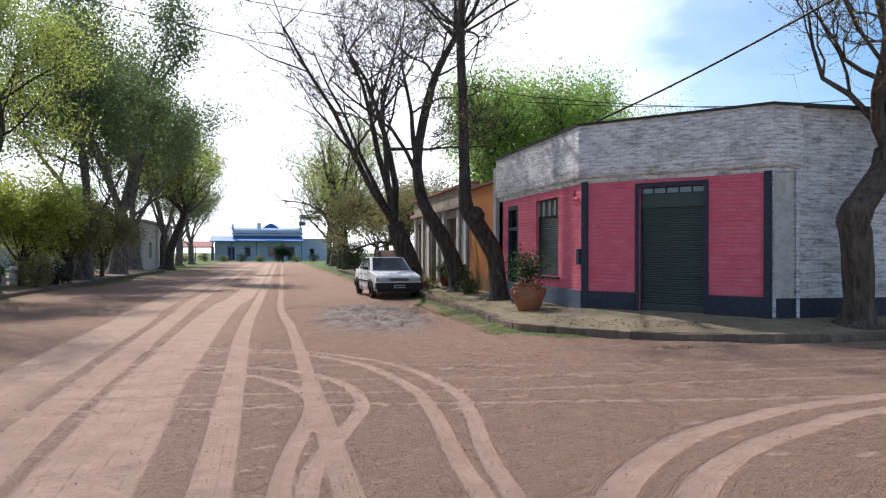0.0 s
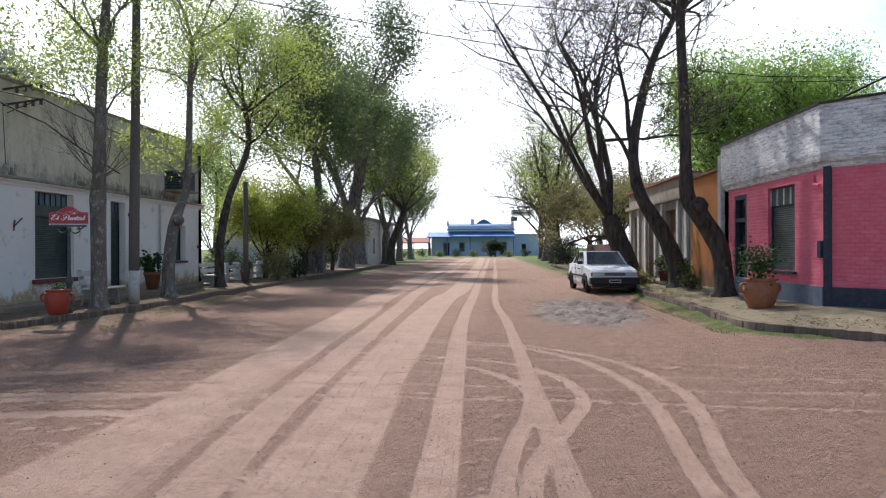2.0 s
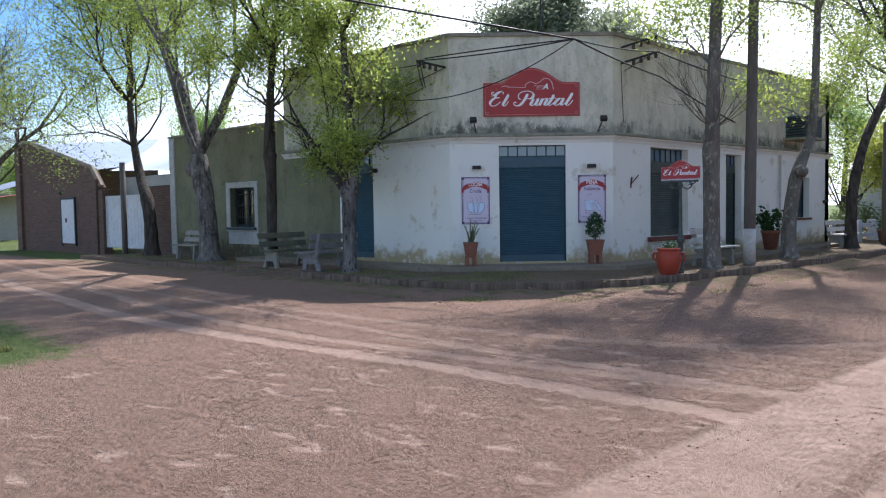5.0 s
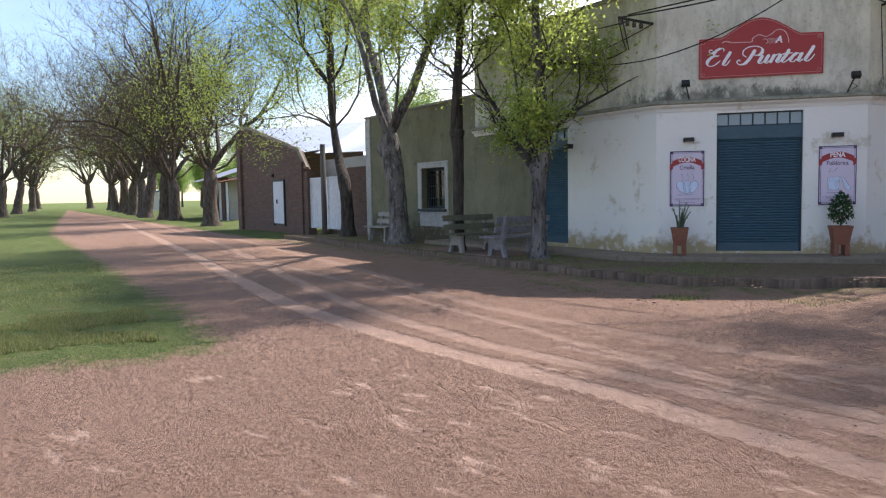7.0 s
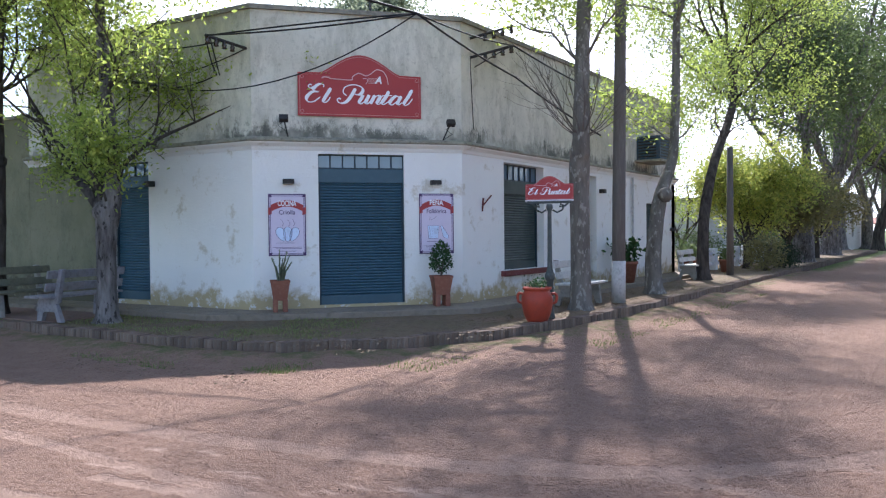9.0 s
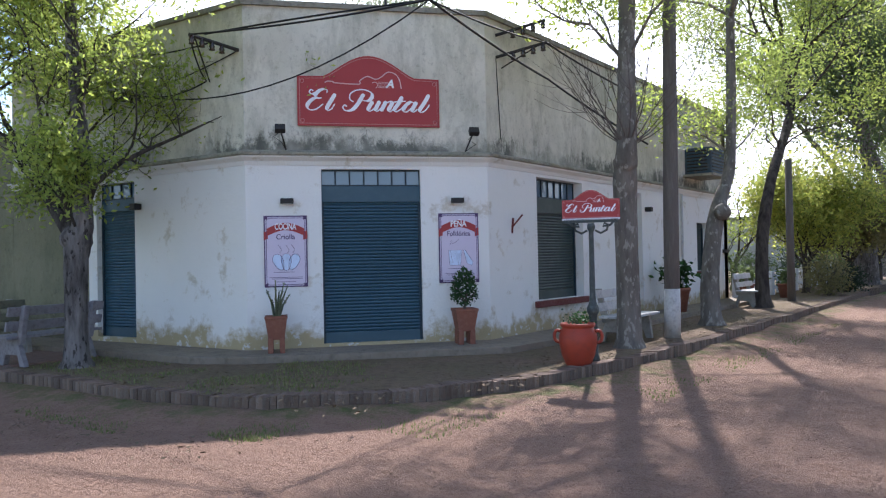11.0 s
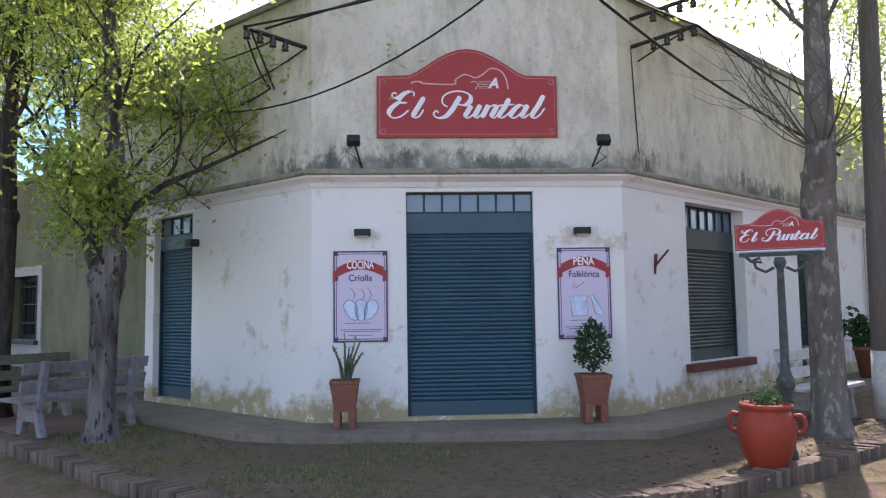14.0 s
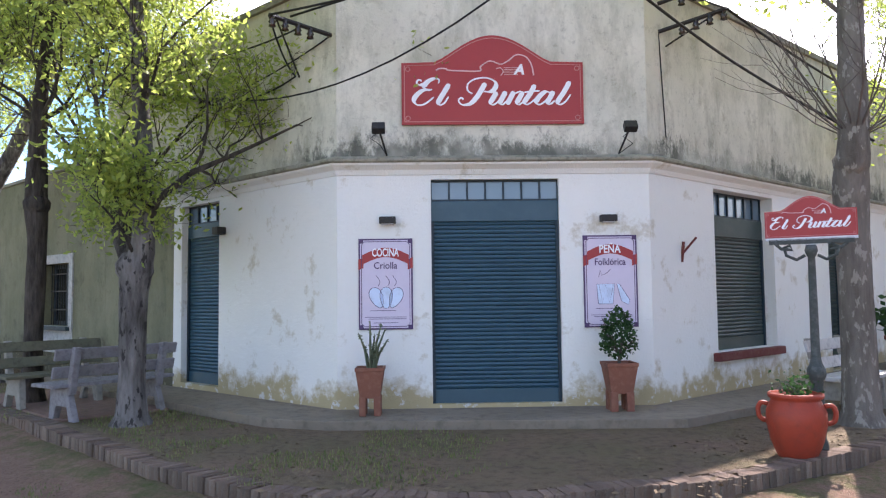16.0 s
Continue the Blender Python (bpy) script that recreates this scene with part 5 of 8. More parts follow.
wpart("antenna", Shape().tube([(-1.6, 141, 5.9), (-1.6, 141, 10.5)], 0.05, 6), BLACKMETAL, blue)
wpart("antenna", Shape().tube([(4.7, 141, 5.6), (4.7, 141, 9.0)], 0.05, 6), BLACKMETAL, blue)
porch = thing("tiled_shelter", "open shelter with a red tiled roof beside the blue house", "shelter", m=pose(-13.5, 139, 0))
wpart("roof", Shape().prism([(-16.6, 137), (-10.7, 137), (-10.7, 142), (-16.6, 142)], [2.3, 2.3, 3.3, 3.3], [2.5, 2.5, 3.5, 3.5]), TILE, porch)
for x, y in ((-16.4, 137.2), (-13.6, 137.2), (-10.9, 137.2), (-16.4, 141.6), (-10.9, 141.6)):
    wpart("post", Shape().box(x, y, -0.2, x + 0.16, y + 0.16, 2.5), BROWNWOOD, porch)
board = thing("street_sign", "white panel sign hung on a steel post", "sign", m=pose(8.4, 125, 0))
wpart("post", Shape().tube([(8.6, 125, -0.2), (8.6, 125, 9.2)], 0.16, 8), POLEWOOD, board)
wpart("arm", Shape().box(3.6, 124.95, 8.1, 8.6, 125.05, 8.2), BLACKMETAL, board)
panel_ = wpart("panel", Shape().box(3.9, 124.9, 6.75, 7.6, 125.0, 7.75), WHITEPAINT, board, bevel=0.02)
wpart("lettering", Shape().box(4.2, 124.88, 7.1, 7.2, 124.9, 7.4), POSTERLINE, panel_)
wpart("panel", Shape().box(3.8, 124.9, 5.9, 4.9, 125.0, 6.6), BLUEBOX, board)
# low white house among the trees on the bar's side of the street
villa = thing("white_house", "plain white house half hidden by street trees", "house", m=pose(-14, 76, 0))
wpart("wall", Shape().panel(plane((-10.6, 0), (0, 1, 0)), [66, 84], [-0.2, 4.0], [(69, 70.2, 1, 2.4), (75, 76, 0.1, 2.3), (80, 81.2, 1, 2.4)], 0.3), HOUSEWALL, villa)
wpart("wall", Shape().panel(plane((0, 66), (1, 0, 0)), [-24, -10.9], [-0.2, 4.0], [(-14, -12.8, 1, 2.4)], 0.3), HOUSEWALL, villa)
wpart("window", Shape().box(-14, 66.15, 1, -12.8, 66.2, 2.4), DARKGLASS, villa)
for a, b, c in ((69, 70.2, 1), (75, 76, 0.1), (80, 81.2, 1)):
    wpart("window", Shape().box(-10.85, a, c, -10.8, b, 2.4), DARKGLASS, villa)
wpart("roof", Shape().box(-24.2, 65.8, 4.0, -10.4, 84.2, 4.25), CAP, villa)

# ---- signs ----


def lettering(text, size, m, material, parent, shear=0.0, bold=0.0, width=None, depth=0.004, name="lettering"):
    """A word in the built-in font, centred, in the plane of m."""
    cu = bpy.data.curves.new("word", "FONT")
    cu.body, cu.size, cu.shear, cu.offset, cu.extrude = text, size, shear, bold, depth
    cu.align_x, cu.align_y, cu.resolution_u = "CENTER", "CENTER", 4
    tmp = new("word", cu)
    bpy.context.view_layer.update()
    me = bpy.data.meshes.new_from_object(tmp.evaluated_get(bpy.context.evaluated_depsgraph_get()))
    bpy.data.objects.remove(tmp)
    bpy.data.curves.remove(cu)
    xs = [v.co.x for v in me.vertices]
    k = width / (max(xs) - min(xs)) if width else 1.0
    mid = (max(xs) + min(xs)) / 2
    for v in me.vertices:
        v.co = m @ Vector(((v.co.x - mid) * k, v.co.y, v.co.z))
    me.materials.clear()
    me.materials.append(material)
    ob = new(name, me)
    ob.parent = parent
    ob.matrix_parent_inverse = parent.matrix_basis.inverted()
    return ob


def arch_outline(W, H, A, inset=0.0):
    """A board 2W wide and H high, with an arched head A higher in the middle."""
    w, pts = W - inset, [(-W + inset, inset), (W - inset, inset), (W - inset, H - inset)]
    for i in range(17):
        t = 1 - 2 * i / 16
        x = t * 0.64 * W
        e = 0.5 + 0.5 * math.cos(math.pi * t)
        pts.append((x, H - inset + 0.03 * A + 0.97 * A * (e ** 0.62)))
    pts.append((-W + inset, H - inset))
    return pts


def pen(sh, pts, place, lift, thin=4.0, thick=10.0):
    """One stroke of a broad pen: slanting strokes are thick, level ones thin, ends tapered."""
    n = len(pts)
    rows = []
    for i, p in enumerate(pts):
        d = pts[min(i + 1, n - 1)] - pts[max(i - 1, 0)]
        d = d.normalized() if d.length > 1e-6 else Vector((0, 1, 0))
        side = Vector((-d.y, d.x, 0))
        slant = max(0.0, -d.x * 0.45 + d.y * 0.89) if d.y > 0 else max(0.0, d.x * 0.45 - d.y * 0.89) * 0.25
        h = (thin + thick * slant ** 2) * min(1.0, 0.45 + 0.35 * min(i, n - 1 - i))
        rows.append((p + side * h, p - side * h))
    vs = [place(q.x, q.y, z) for a, b in rows for q, z in ((a, lift), (b, lift), (a, lift + 0.006), (b, lift + 0.006))]
    fs = [(0, 1, 3, 2), (4 * n - 4, 4 * n - 2, 4 * n - 1, 4 * n - 3)]
    for i in range(n - 1):
        o = 4 * i
        fs += [(o + 2, o + 3, o + 7, o + 6), (o, o + 4, o + 5, o + 1), (o, o + 2, o + 6, o + 4), (o + 1, o + 5, o + 7, o + 3)]
    sh.add(vs, fs)


# the two words in a flowing hand: strokes in a grid that is 980 wide, 340 to the board's shoulder
EL = [
    [(193, 112), (196, 92), (172, 86), (138, 100), (114, 130), (132, 150), (158, 146)],
    [(158, 148), (110, 150), (72, 178), (58, 208), (76, 231), (118, 226), (168, 188)],
    [(124, 112), (92, 122), (74, 108), (86, 92), (102, 100)],
    [(252, 116), (222, 165), (192, 216), (200, 232), (224, 222), (248, 186)],
]
PUNTAL = [
    [(450, 112), (428, 150), (402, 190), (366, 226), (322, 232), (302, 210), (316, 193), (330, 204)],
    [(380, 172), (352, 150), (358, 112), (400, 88), (458, 84), (502, 104), (506, 136), (478, 160), (440, 158)],
    [(512, 162), (492, 195), (478, 222), (492, 233), (522, 212), (558, 164)],
    [(562, 160), (542, 195), (530, 224), (544, 232), (566, 212)],
    [(606, 160), (588, 195), (568, 232)],
    [(574, 218), (606, 176), (640, 161), (650, 170), (634, 200), (622, 224), (636, 233), (660, 212)],
    [(722, 124), (696, 172), (664, 218), (678, 233), (712, 212), (732, 190)],
    [(658, 166), (700, 160), (748, 158)],
    [(808, 172), (782, 162), (748, 186), (728, 220), (746, 234), (780, 212), (812, 172)],
    [(824, 160), (804, 195), (790, 224), (804, 232), (830, 212)],
    [(914, 106), (884, 160), (846, 218), (860, 234), (890, 216), (918, 178)],
]
SCRIPT = (EL, PUNTAL)


def name_board(ob, m, W, H, A):
    """The bar's red board: arched head, pale outline, guitar line and white script."""
    k = W / 1.09
    wpart("board", Shape().prism(arch_outline(W, H, A), 0, 0.03 * k, m), SIGNRED, ob, bevel=0.003)
    loop = [m @ Vector((x, y, 0.032 * k)) for x, y in arch_outline(W, H, A, 0.035 * k)]
    wpart("outline", Shape().tube(loop + loop[:1], 0.006 * k, 4, cap=False), SIGNLINE, ob)
    for sx in (-1, 1):
        for y in (0.075 * k, H - 0.075 * k):
            c = Vector((sx * (W - 0.075 * k), y, 0.032 * k))
            wpart("corner_rosette", Shape().tube([m @ (c + Vector((0.028 * k * math.cos(a * 0.7), 0.028 * k * math.sin(a * 0.7), 0))) for a in range(10)], 0.005 * k, 4), SIGNLINE, ob)
    def at(px, py, lift=0.034):
        return m @ Vector(((px - 490) * 0.002184 * k, (340 - py) * 0.002184 * k, lift * k))
    g = [(180, 40), (200, 30), (237, 32), (255, 40), (415, 45), (425, 20), (465, -8), (495, -8), (535, 7), (575, -10), (615, -42), (645, -45), (680, -30), (705, 10), (717, 70)]
    wpart("guitar_outline", Shape().tube([at(p.x, p.y) for p in smooth_line(g, 5)], 0.009 * k, 5), SIGNPALE, ob)
    wpart("guitar_outline", Shape().tube([at(p.x, p.y) for p in smooth_line([(510, 32), (535, 28), (550, 48), (535, 70)], 4)], 0.006 * k, 5), SIGNPALE, ob)
    for i in range(5):
        wpart("guitar_string", Shape().tube([at(552, 27 + 9.5 * i), at(630, 27 + 9.5 * i)], 0.0035 * k, 4), SIGNPALE, ob)
    lettering("A", 0.17 * k, m @ Matrix.Translation((0.315 * k, 0.655 * k, 0.036 * k)), WHITE, ob, 0.25, 0.006 * k)
    for word in SCRIPT:
        sh = Shape()
        for i, stroke in enumerate(word):
            pen(sh, smooth_line(stroke, 6), lambda x, y, z: at(x, y, 0.033 + z), 0.0004 * i)
        wpart("lettering", sh, WHITE, ob)


sign = thing("name_board", "red arched name board with white script lettering above the door", "sign", m=Matrix.Translation(m_ch @ Vector((0, 3.57, 0))))
name_board(sign, m_ch @ Matrix.Translation((-0.025, 3.57, 0.012)), 1.07, 0.735, 0.33)

LAMP = Vector((-8.71, 15.24, 0.19))
post = thing("sign_lamp_post", "green cast-iron post carrying a small red arched sign", "lamp post", m=Matrix.Translation(LAMP))
part("shaft", Shape().lathe([(0.075, 0), (0.075, 0.06), (0.058, 0.1), (0.055, 0.5), (0.05, 0.54), (0.056, 0.6), (0.078, 0.64), (0.078, 0.7), (0.055, 0.74), (0.045, 0.78), (0.038, 0.86), (0.032, 1.5), (0.03, 1.68), (0.042, 1.7), (0.055, 1.74), (0.042, 1.79)], n=16), IRON, post, smooth=True)
m_l = Matrix.Translation(LAMP + Vector((0.0, 0, 1.86))) @ plane((0, 0), (0.935, 0.355, 0))
part("crossbar", Shape().box(-0.34, -0.02, 1.8, 0.34, 0.02, 1.845, Matrix.Rotation(math.atan2(0.355, 0.935), 4, "Z")), IRON, post)
for sx in (-1, 1):
    scroll = [(0.05, 1.7), (0.12, 1.66), (0.2, 1.7), (0.22, 1.77), (0.17, 1.79), (0.15, 1.75), (0.24, 1.76), (0.3, 1.82)]
    part("scroll", Shape().tube([Matrix.Rotation(math.atan2(0.355, 0.935), 4, "Z") @ Vector((sx * x, 0, z)) for x, z in scroll], 0.016, 6), IRON, post, smooth=True)
small = thing("name_board", "small red arched name board on the iron post", "sign", m=Matrix.Translation(LAMP + Vector((0, 0, 1.86))))
name_board(small, m_l, 0.37, 0.24, 0.125)
wpart("white_edge", Shape().box(-0.37, -0.025, -0.005, 0.37, -0.001, 0.02, m_l), WHITEPAINT, small)


def menu_poster(s0, s1, z0, z1, top, below, drums):
    W, H = (s1 - s0) / 2, z1 - z0
    m = m_ch @ Matrix.Translation(((s0 + s1) / 2, z0, 0.004))
    ob = thing("poster", "lilac poster with a red ribbon reading %s and %s" % (top, below), "poster", "posters beside the door", m=Matrix.Translation(m.translation))
    wpart("sheet", Shape().box(-W, 0, 0, W, H, 0.012, m), POSTERLINE, ob, bevel=0.002)
    wpart("field", Shape().box(-W + 0.018, 0.018, 0.0125, W - 0.018, H - 0.018, 0.016, m), POSTER, ob)
    wl_ = Vector((0, 0, 0.018))
    loop = [(-W + 0.07, 0.035), (W - 0.07, 0.035), (W - 0.035, 0.07), (W - 0.035, H - 0.07), (W - 0.07, H - 0.035), (-W + 0.07, H - 0.035), (-W + 0.035, H - 0.07), (-W + 0.035, 0.07)]
    loop = [m @ (Vector((*p, 0)) + wl_) for p in loop]
    wpart("outline", Shape().tube(loop + loop[:1], 0.004, 4, cap=False), POSTERLINE, ob)
    for sx in (-1, 1):
        for y in (0.03, H - 0.03):
            wpart("corner_mark", Shape().box(sx * (W - 0.03) - 0.025, y - 0.025, 0.0165, sx * (W - 0.03) + 0.025, y + 0.025, 0.019, m), POSTERLINE, ob)
    up = [(-0.27 + 0.54 * i / 12, H - 0.19 + 0.085 * math.sin(math.pi * i / 12)) for i in range(13)]
    ribbon = [(x, y - 0.11) for x, y in up] + up[::-1]
    wpart("ribbon", Shape().prism(ribbon, 0.0168, 0.02, m), SIGNRED, ob)
    for sx in (-1, 1):
        wpart("ribbon_tail", Shape().prism([(sx * 0.285 - 0.03, H - 0.36), (sx * 0.285 + 0.03, H - 0.34), (sx * 0.285 + 0.03, H - 0.22), (sx * 0.285 - 0.03, H - 0.24)], 0.0166, 0.019, m), SIGNRED, ob)
    lettering(top, 0.13, m @ Matrix.Translation((0, H - 0.165, 0.022)), WHITE, ob, 0, 0.003, 0.31 if len(top) > 4 else 0.25, 0.001)
    lettering(below, 0.11, m @ Matrix.Translation((0, H - 0.315, 0.019)), POSTERLINE, ob, 0, 0.0012, 0.27 if not drums else 0.36, 0.001)
    if not drums:
        for cx, lean in ((-0.105, -0.42), (0.005, 0.0), (0.115, 0.42)):
            leaf = [(0.072 * math.sin(a) * (1 - 0.25 * math.cos(a)), -0.13 + 0.125 * (1 - math.cos(a))) for a in [i * math.pi / 8 for i in range(16)]]
            r = Matrix.Translation((cx, 0.37, 0)) @ Matrix.Rotation(-lean, 4, "Z")
            pts_ = [r @ Vector((x, y, 0)) for x, y in leaf]
            wpart("pasty_drawing", Shape().prism([(p.x, p.y) for p in pts_][::-1], 0.0168, 0.0185, m), PALEBLUE, ob)
            lp = [m @ (p + wl_) for p in pts_]
            wpart("ink_line", Shape().tube(lp + lp[:1], 0.003, 4, cap=False), POSTERLINE, ob)
        for cx in (-0.09, 0.02, 0.1):
            wpart("ink_line", Shape().tube([m @ (Vector((cx + 0.025 * math.sin(i), 0.5 + 0.03 * i, 0)) + wl_) for i in range(5)], 0.003, 4), POSTERLINE, ob)
    else:
        wpart("drum_drawing", Shape().prism([(-0.15, 0.27), (0.02, 0.27), (0.045, 0.5), (-0.165, 0.5)], 0.0168, 0.0185, m), PALEBLUE, ob)
        wpart("guitar_drawing", Shape().prism([(0.12, 0.30), (0.2, 0.26), (0.22, 0.31), (0.1, 0.5), (0.07, 0.5)], 0.0168, 0.0185, m), PALEBLUE, ob)
        for p in ([(-0.15, 0.27), (0.02, 0.27), (0.045, 0.5), (-0.165, 0.5), (-0.15, 0.27)], [(-0.14, 0.5), (-0.1, 0.27), (-0.06, 0.5), (-0.02, 0.27), (0.03, 0.5)], [(0.12, 0.30), (0.2, 0.26), (0.22, 0.31), (0.1, 0.5), (0.07, 0.5), (0.12, 0.3)], [(-0.14, 0.58), (-0.12, 0.66), (-0.1, 0.6), (-0.04, 0.63), (0.0, 0.67)]):
            wpart("ink_line", Shape().tube([m @ (Vector((*q, 0)) + wl_) for q in p], 0.003, 4), POSTERLINE, ob)
    for y, a, b in ((0.215, -0.18, 0.12), (0.14, -0.24, 0.24), (0.12, -0.2, 0.24), (0.075, -0.14, 0.14)):
        wpart("ink_line", Shape().box(a, y, 0.0168, b, y + 0.006, 0.018, m), POSTERLINE, ob)


menu_poster(-1.61, -0.985, 1.19, 2.24, "COCINA", "Criolla", False)
menu_poster(1.0, 1.63, 1.185, 2.255, "PEÑA", "Folklórica", True)

# ---- pots ----


def sprays(n, r, h, leaf, size, seed, twist=0.25, stems=6, stem_r=0.006):
    """Stems with leaves, for pots and bushes: (stems, leaves)."""
    rnd = random.Random(seed)
    st, lf = Shape(), Shape()
    for i in range(stems):
        a = rnd.uniform(0, 6.28)
        tip = Vector((r * rnd.uniform(0.3, 1) * math.cos(a), r * rnd.uniform(0.3, 1) * math.sin(a), h * rnd.uniform(0.7, 1)))
        mid_ = Vector((tip.x * 0.35, tip.y * 0.35, tip.z * 0.55))
        st.tube([(0, 0, 0), mid_, tip], [stem_r, stem_r * 0.8, stem_r * 0.4], 5)
        for k in range(n // stems):
            t = rnd.uniform(0.25, 1.0)
            p = (mid_ * (1 - t) + tip * t) if t > 0.5 else mid_ * (t * 2)
            p = p + Vector((rnd.gauss(0, twist * r), rnd.gauss(0, twist * r), rnd.gauss(0, twist * r)))
            add_leaf(lf, p, size * rnd.uniform(0.6, 1.2), rnd)
    return st, lf


def add_leaf(lf, p, s, rnd):
    d = Vector((rnd.gauss(0, 1), rnd.gauss(0, 1), rnd.gauss(0, 0.8))).normalized()
    e = d.cross(Vector((rnd.gauss(0, 1), rnd.gauss(0, 1), rnd.gauss(0, 1)))).normalized()
    lf.add([p, p + d * s * 0.5 + e * s * 0.32, p + d * s, p + d * s * 0.5 - e * s * 0.32], [(0, 1, 2, 3)])


def footed_pot(x, y, z, H, R, seed, bushy):
    ob = thing("plant_pot", "square terracotta pot on feet with " + ("a rounded green shrub" if bushy else "a spiky cactus plant"), "plant pot", "pots beside the door", m=pose(x, y, z, 0, 0, math.degrees(ANG)))
    r0 = R * 0.68
    body = Shape()
    rings = [(r0, 0.36 * H), (R * 0.95, 0.92 * H), (R, 0.93 * H), (R, H), (R * 0.86, H), (R * 0.84, 0.9 * H)]
    vs = [(sx * r, sy * r, zz) for r, zz in rings for sx, sy in ((-1, -1), (1, -1), (1, 1), (-1, 1))]
    fs = [(i * 4 + k, i * 4 + (k + 1) % 4, (i + 1) * 4 + (k + 1) % 4, (i + 1) * 4 + k) for i in range(len(rings) - 1) for k in range(4)] + [(3, 2, 1, 0)]
    part("bowl", body.add(vs, fs), TERRA, ob, bevel=0.012)
    for sx in (-1, 1):
        for sy in (-1, 1):
            m = Matrix.Translation((sx * r0 * 0.74, sy * r0 * 0.74, 0))
            part("foot", Shape().box(-0.24 * R, -0.24 * R, 0, 0.24 * R, 0.24 * R, 0.40 * H, m), TERRA, ob, bevel=0.01)
    part("soil", Shape().box(-R * 0.83, -R * 0.83, 0.88 * H, R * 0.83, R * 0.83, 0.91 * H), SOIL, ob)
    if bushy:
        rnd = random.Random(seed)
        lf, st = Shape(), Shape()
        st.tube([(0, 0, 0.9 * H), (0.01, 0, 1.2 * H)], [0.02, 0.014], 6)
        for i in range(900):
            d = Vector((rnd.gauss(0, 1), rnd.gauss(0, 1), rnd.gauss(0, 1))).normalized() * rnd.uniform(0.3, 1) ** 0.5
            add_leaf(lf, Vector((d.x * 0.2 * (1 - 0.35 * d.z), d.y * 0.2 * (1 - 0.35 * d.z), H + 0.32 + d.z * 0.3)), rnd.uniform(0.035, 0.06), rnd)
        for i in range(14):
            a = rnd.uniform(0, 6.28)
            st.tube([(0.01, 0, 1.15 * H), (0.18 * math.cos(a), 0.18 * math.sin(a), H + rnd.uniform(0.2, 0.5))], [0.01, 0.004], 4)
    else:
        lf, st = Shape(), Shape()
        rnd = random.Random(seed)
        for x1, z1 in ((-0.12, 0.36), (-0.07, 0.24), (0.0, 0.5), (0.05, 0.34), (0.12, 0.46), (0.17, 0.42), (0.2, 0.3)):
            st.tube([(x1 * 0.2, 0, 0.88 * H), (x1 * 0.5, 0.02, H + z1 * 0.5), (x1, rnd.uniform(-0.06, 0.06), H + z1)], [0.012, 0.014, 0.006], 6)
            for k in range(26):
                t = rnd.uniform(0.2, 1)
                add_leaf(lf, Vector((x1 * t, rnd.gauss(0, 0.02), H + z1 * t)), 0.03, rnd)
    part("stalk", st, TWIG if bushy else LEAF_OLIVE, ob)
    part("foliage", lf, LEAF_POT if bushy else LEAF_OLIVE, ob, merge=False)
    return ob


pp = CM + CD * -1.45 + CN * 0.42
footed_pot(pp.x, pp.y, 0.285, 0.52, 0.158, 3, False)
pp = CM + CD * 1.30 + CN * 0.36
footed_pot(pp.x, pp.y, 0.285, 0.53, 0.175, 5, True)


def jar_pot(name, x, y, z, H, R, material, label, seed, rz, bush):
    ob = thing(name, label, "plant pot", m=pose(x, y, z, 0, 0, rz))
    prof = [(0.62 * R, 0), (0.66 * R, 0.03 * H), (0.86 * R, 0.25 * H), (R, 0.55 * H), (0.98 * R, 0.72 * H), (0.82 * R, 0.88 * H), (0.80 * R, 0.9 * H), (0.9 * R, 0.93 * H), (0.92 * R, 0.97 * H), (0.88 * R, H), (0.78 * R, H), (0.74 * R, 0.92 * H)]
    part("jar", Shape().lathe(prof, n=36), material, ob, smooth=True)
    part("soil", Shape().lathe([(0.735 * R, 0.9 * H), (0.735 * R, 0.925 * H)], n=20), SOIL, ob)
    for sx in (-1, 1):
        pts = [(sx * 0.9 * R, 0, 0.80 * H), (sx * 1.12 * R, 0, 0.82 * H), (sx * 1.24 * R, 0, 0.72 * H), (sx * 1.18 * R, 0, 0.58 * H), (sx * 0.98 * R, 0, 0.54 * H)]
        part("handle", Shape().tube(smooth_line(pts, 3), 0.085 * R, 8), material, ob, smooth=True)
    st, lf = sprays(bush[0], bush[1], bush[2], None, bush[3], seed, 0.3, 14)
    for s_ in (st, lf):
        s_.v = [(a, b, c + 0.92 * H) for a, b, c in s_.v]
    part("stalk", st, TWIG, ob)
    part("foliage", lf, LEAF_POT, ob, merge=False)
    return ob


jar_pot("big_jar_pot", -8.73, 14.85, 0.19, 0.53, 0.24, REDPOT, "large red painted clay jar with handles and low green plants", 8, 20, (220, 0.19, 0.12, 0.045))
jar_pot("big_jar_pot", 5.75, 16.6, 0.2, 0.66, 0.36, surf("orange_brown_clay", (0.33, 0.13, 0.06), (0.26, 0.1, 0.05), (0.16, 0.08, 0.05), s1=3, s2=12, rough=0.6, bump=0.2), "large orange-brown clay jar with handles and a leafy shrub", 9, 10, (900, 0.5, 0.62, 0.085))


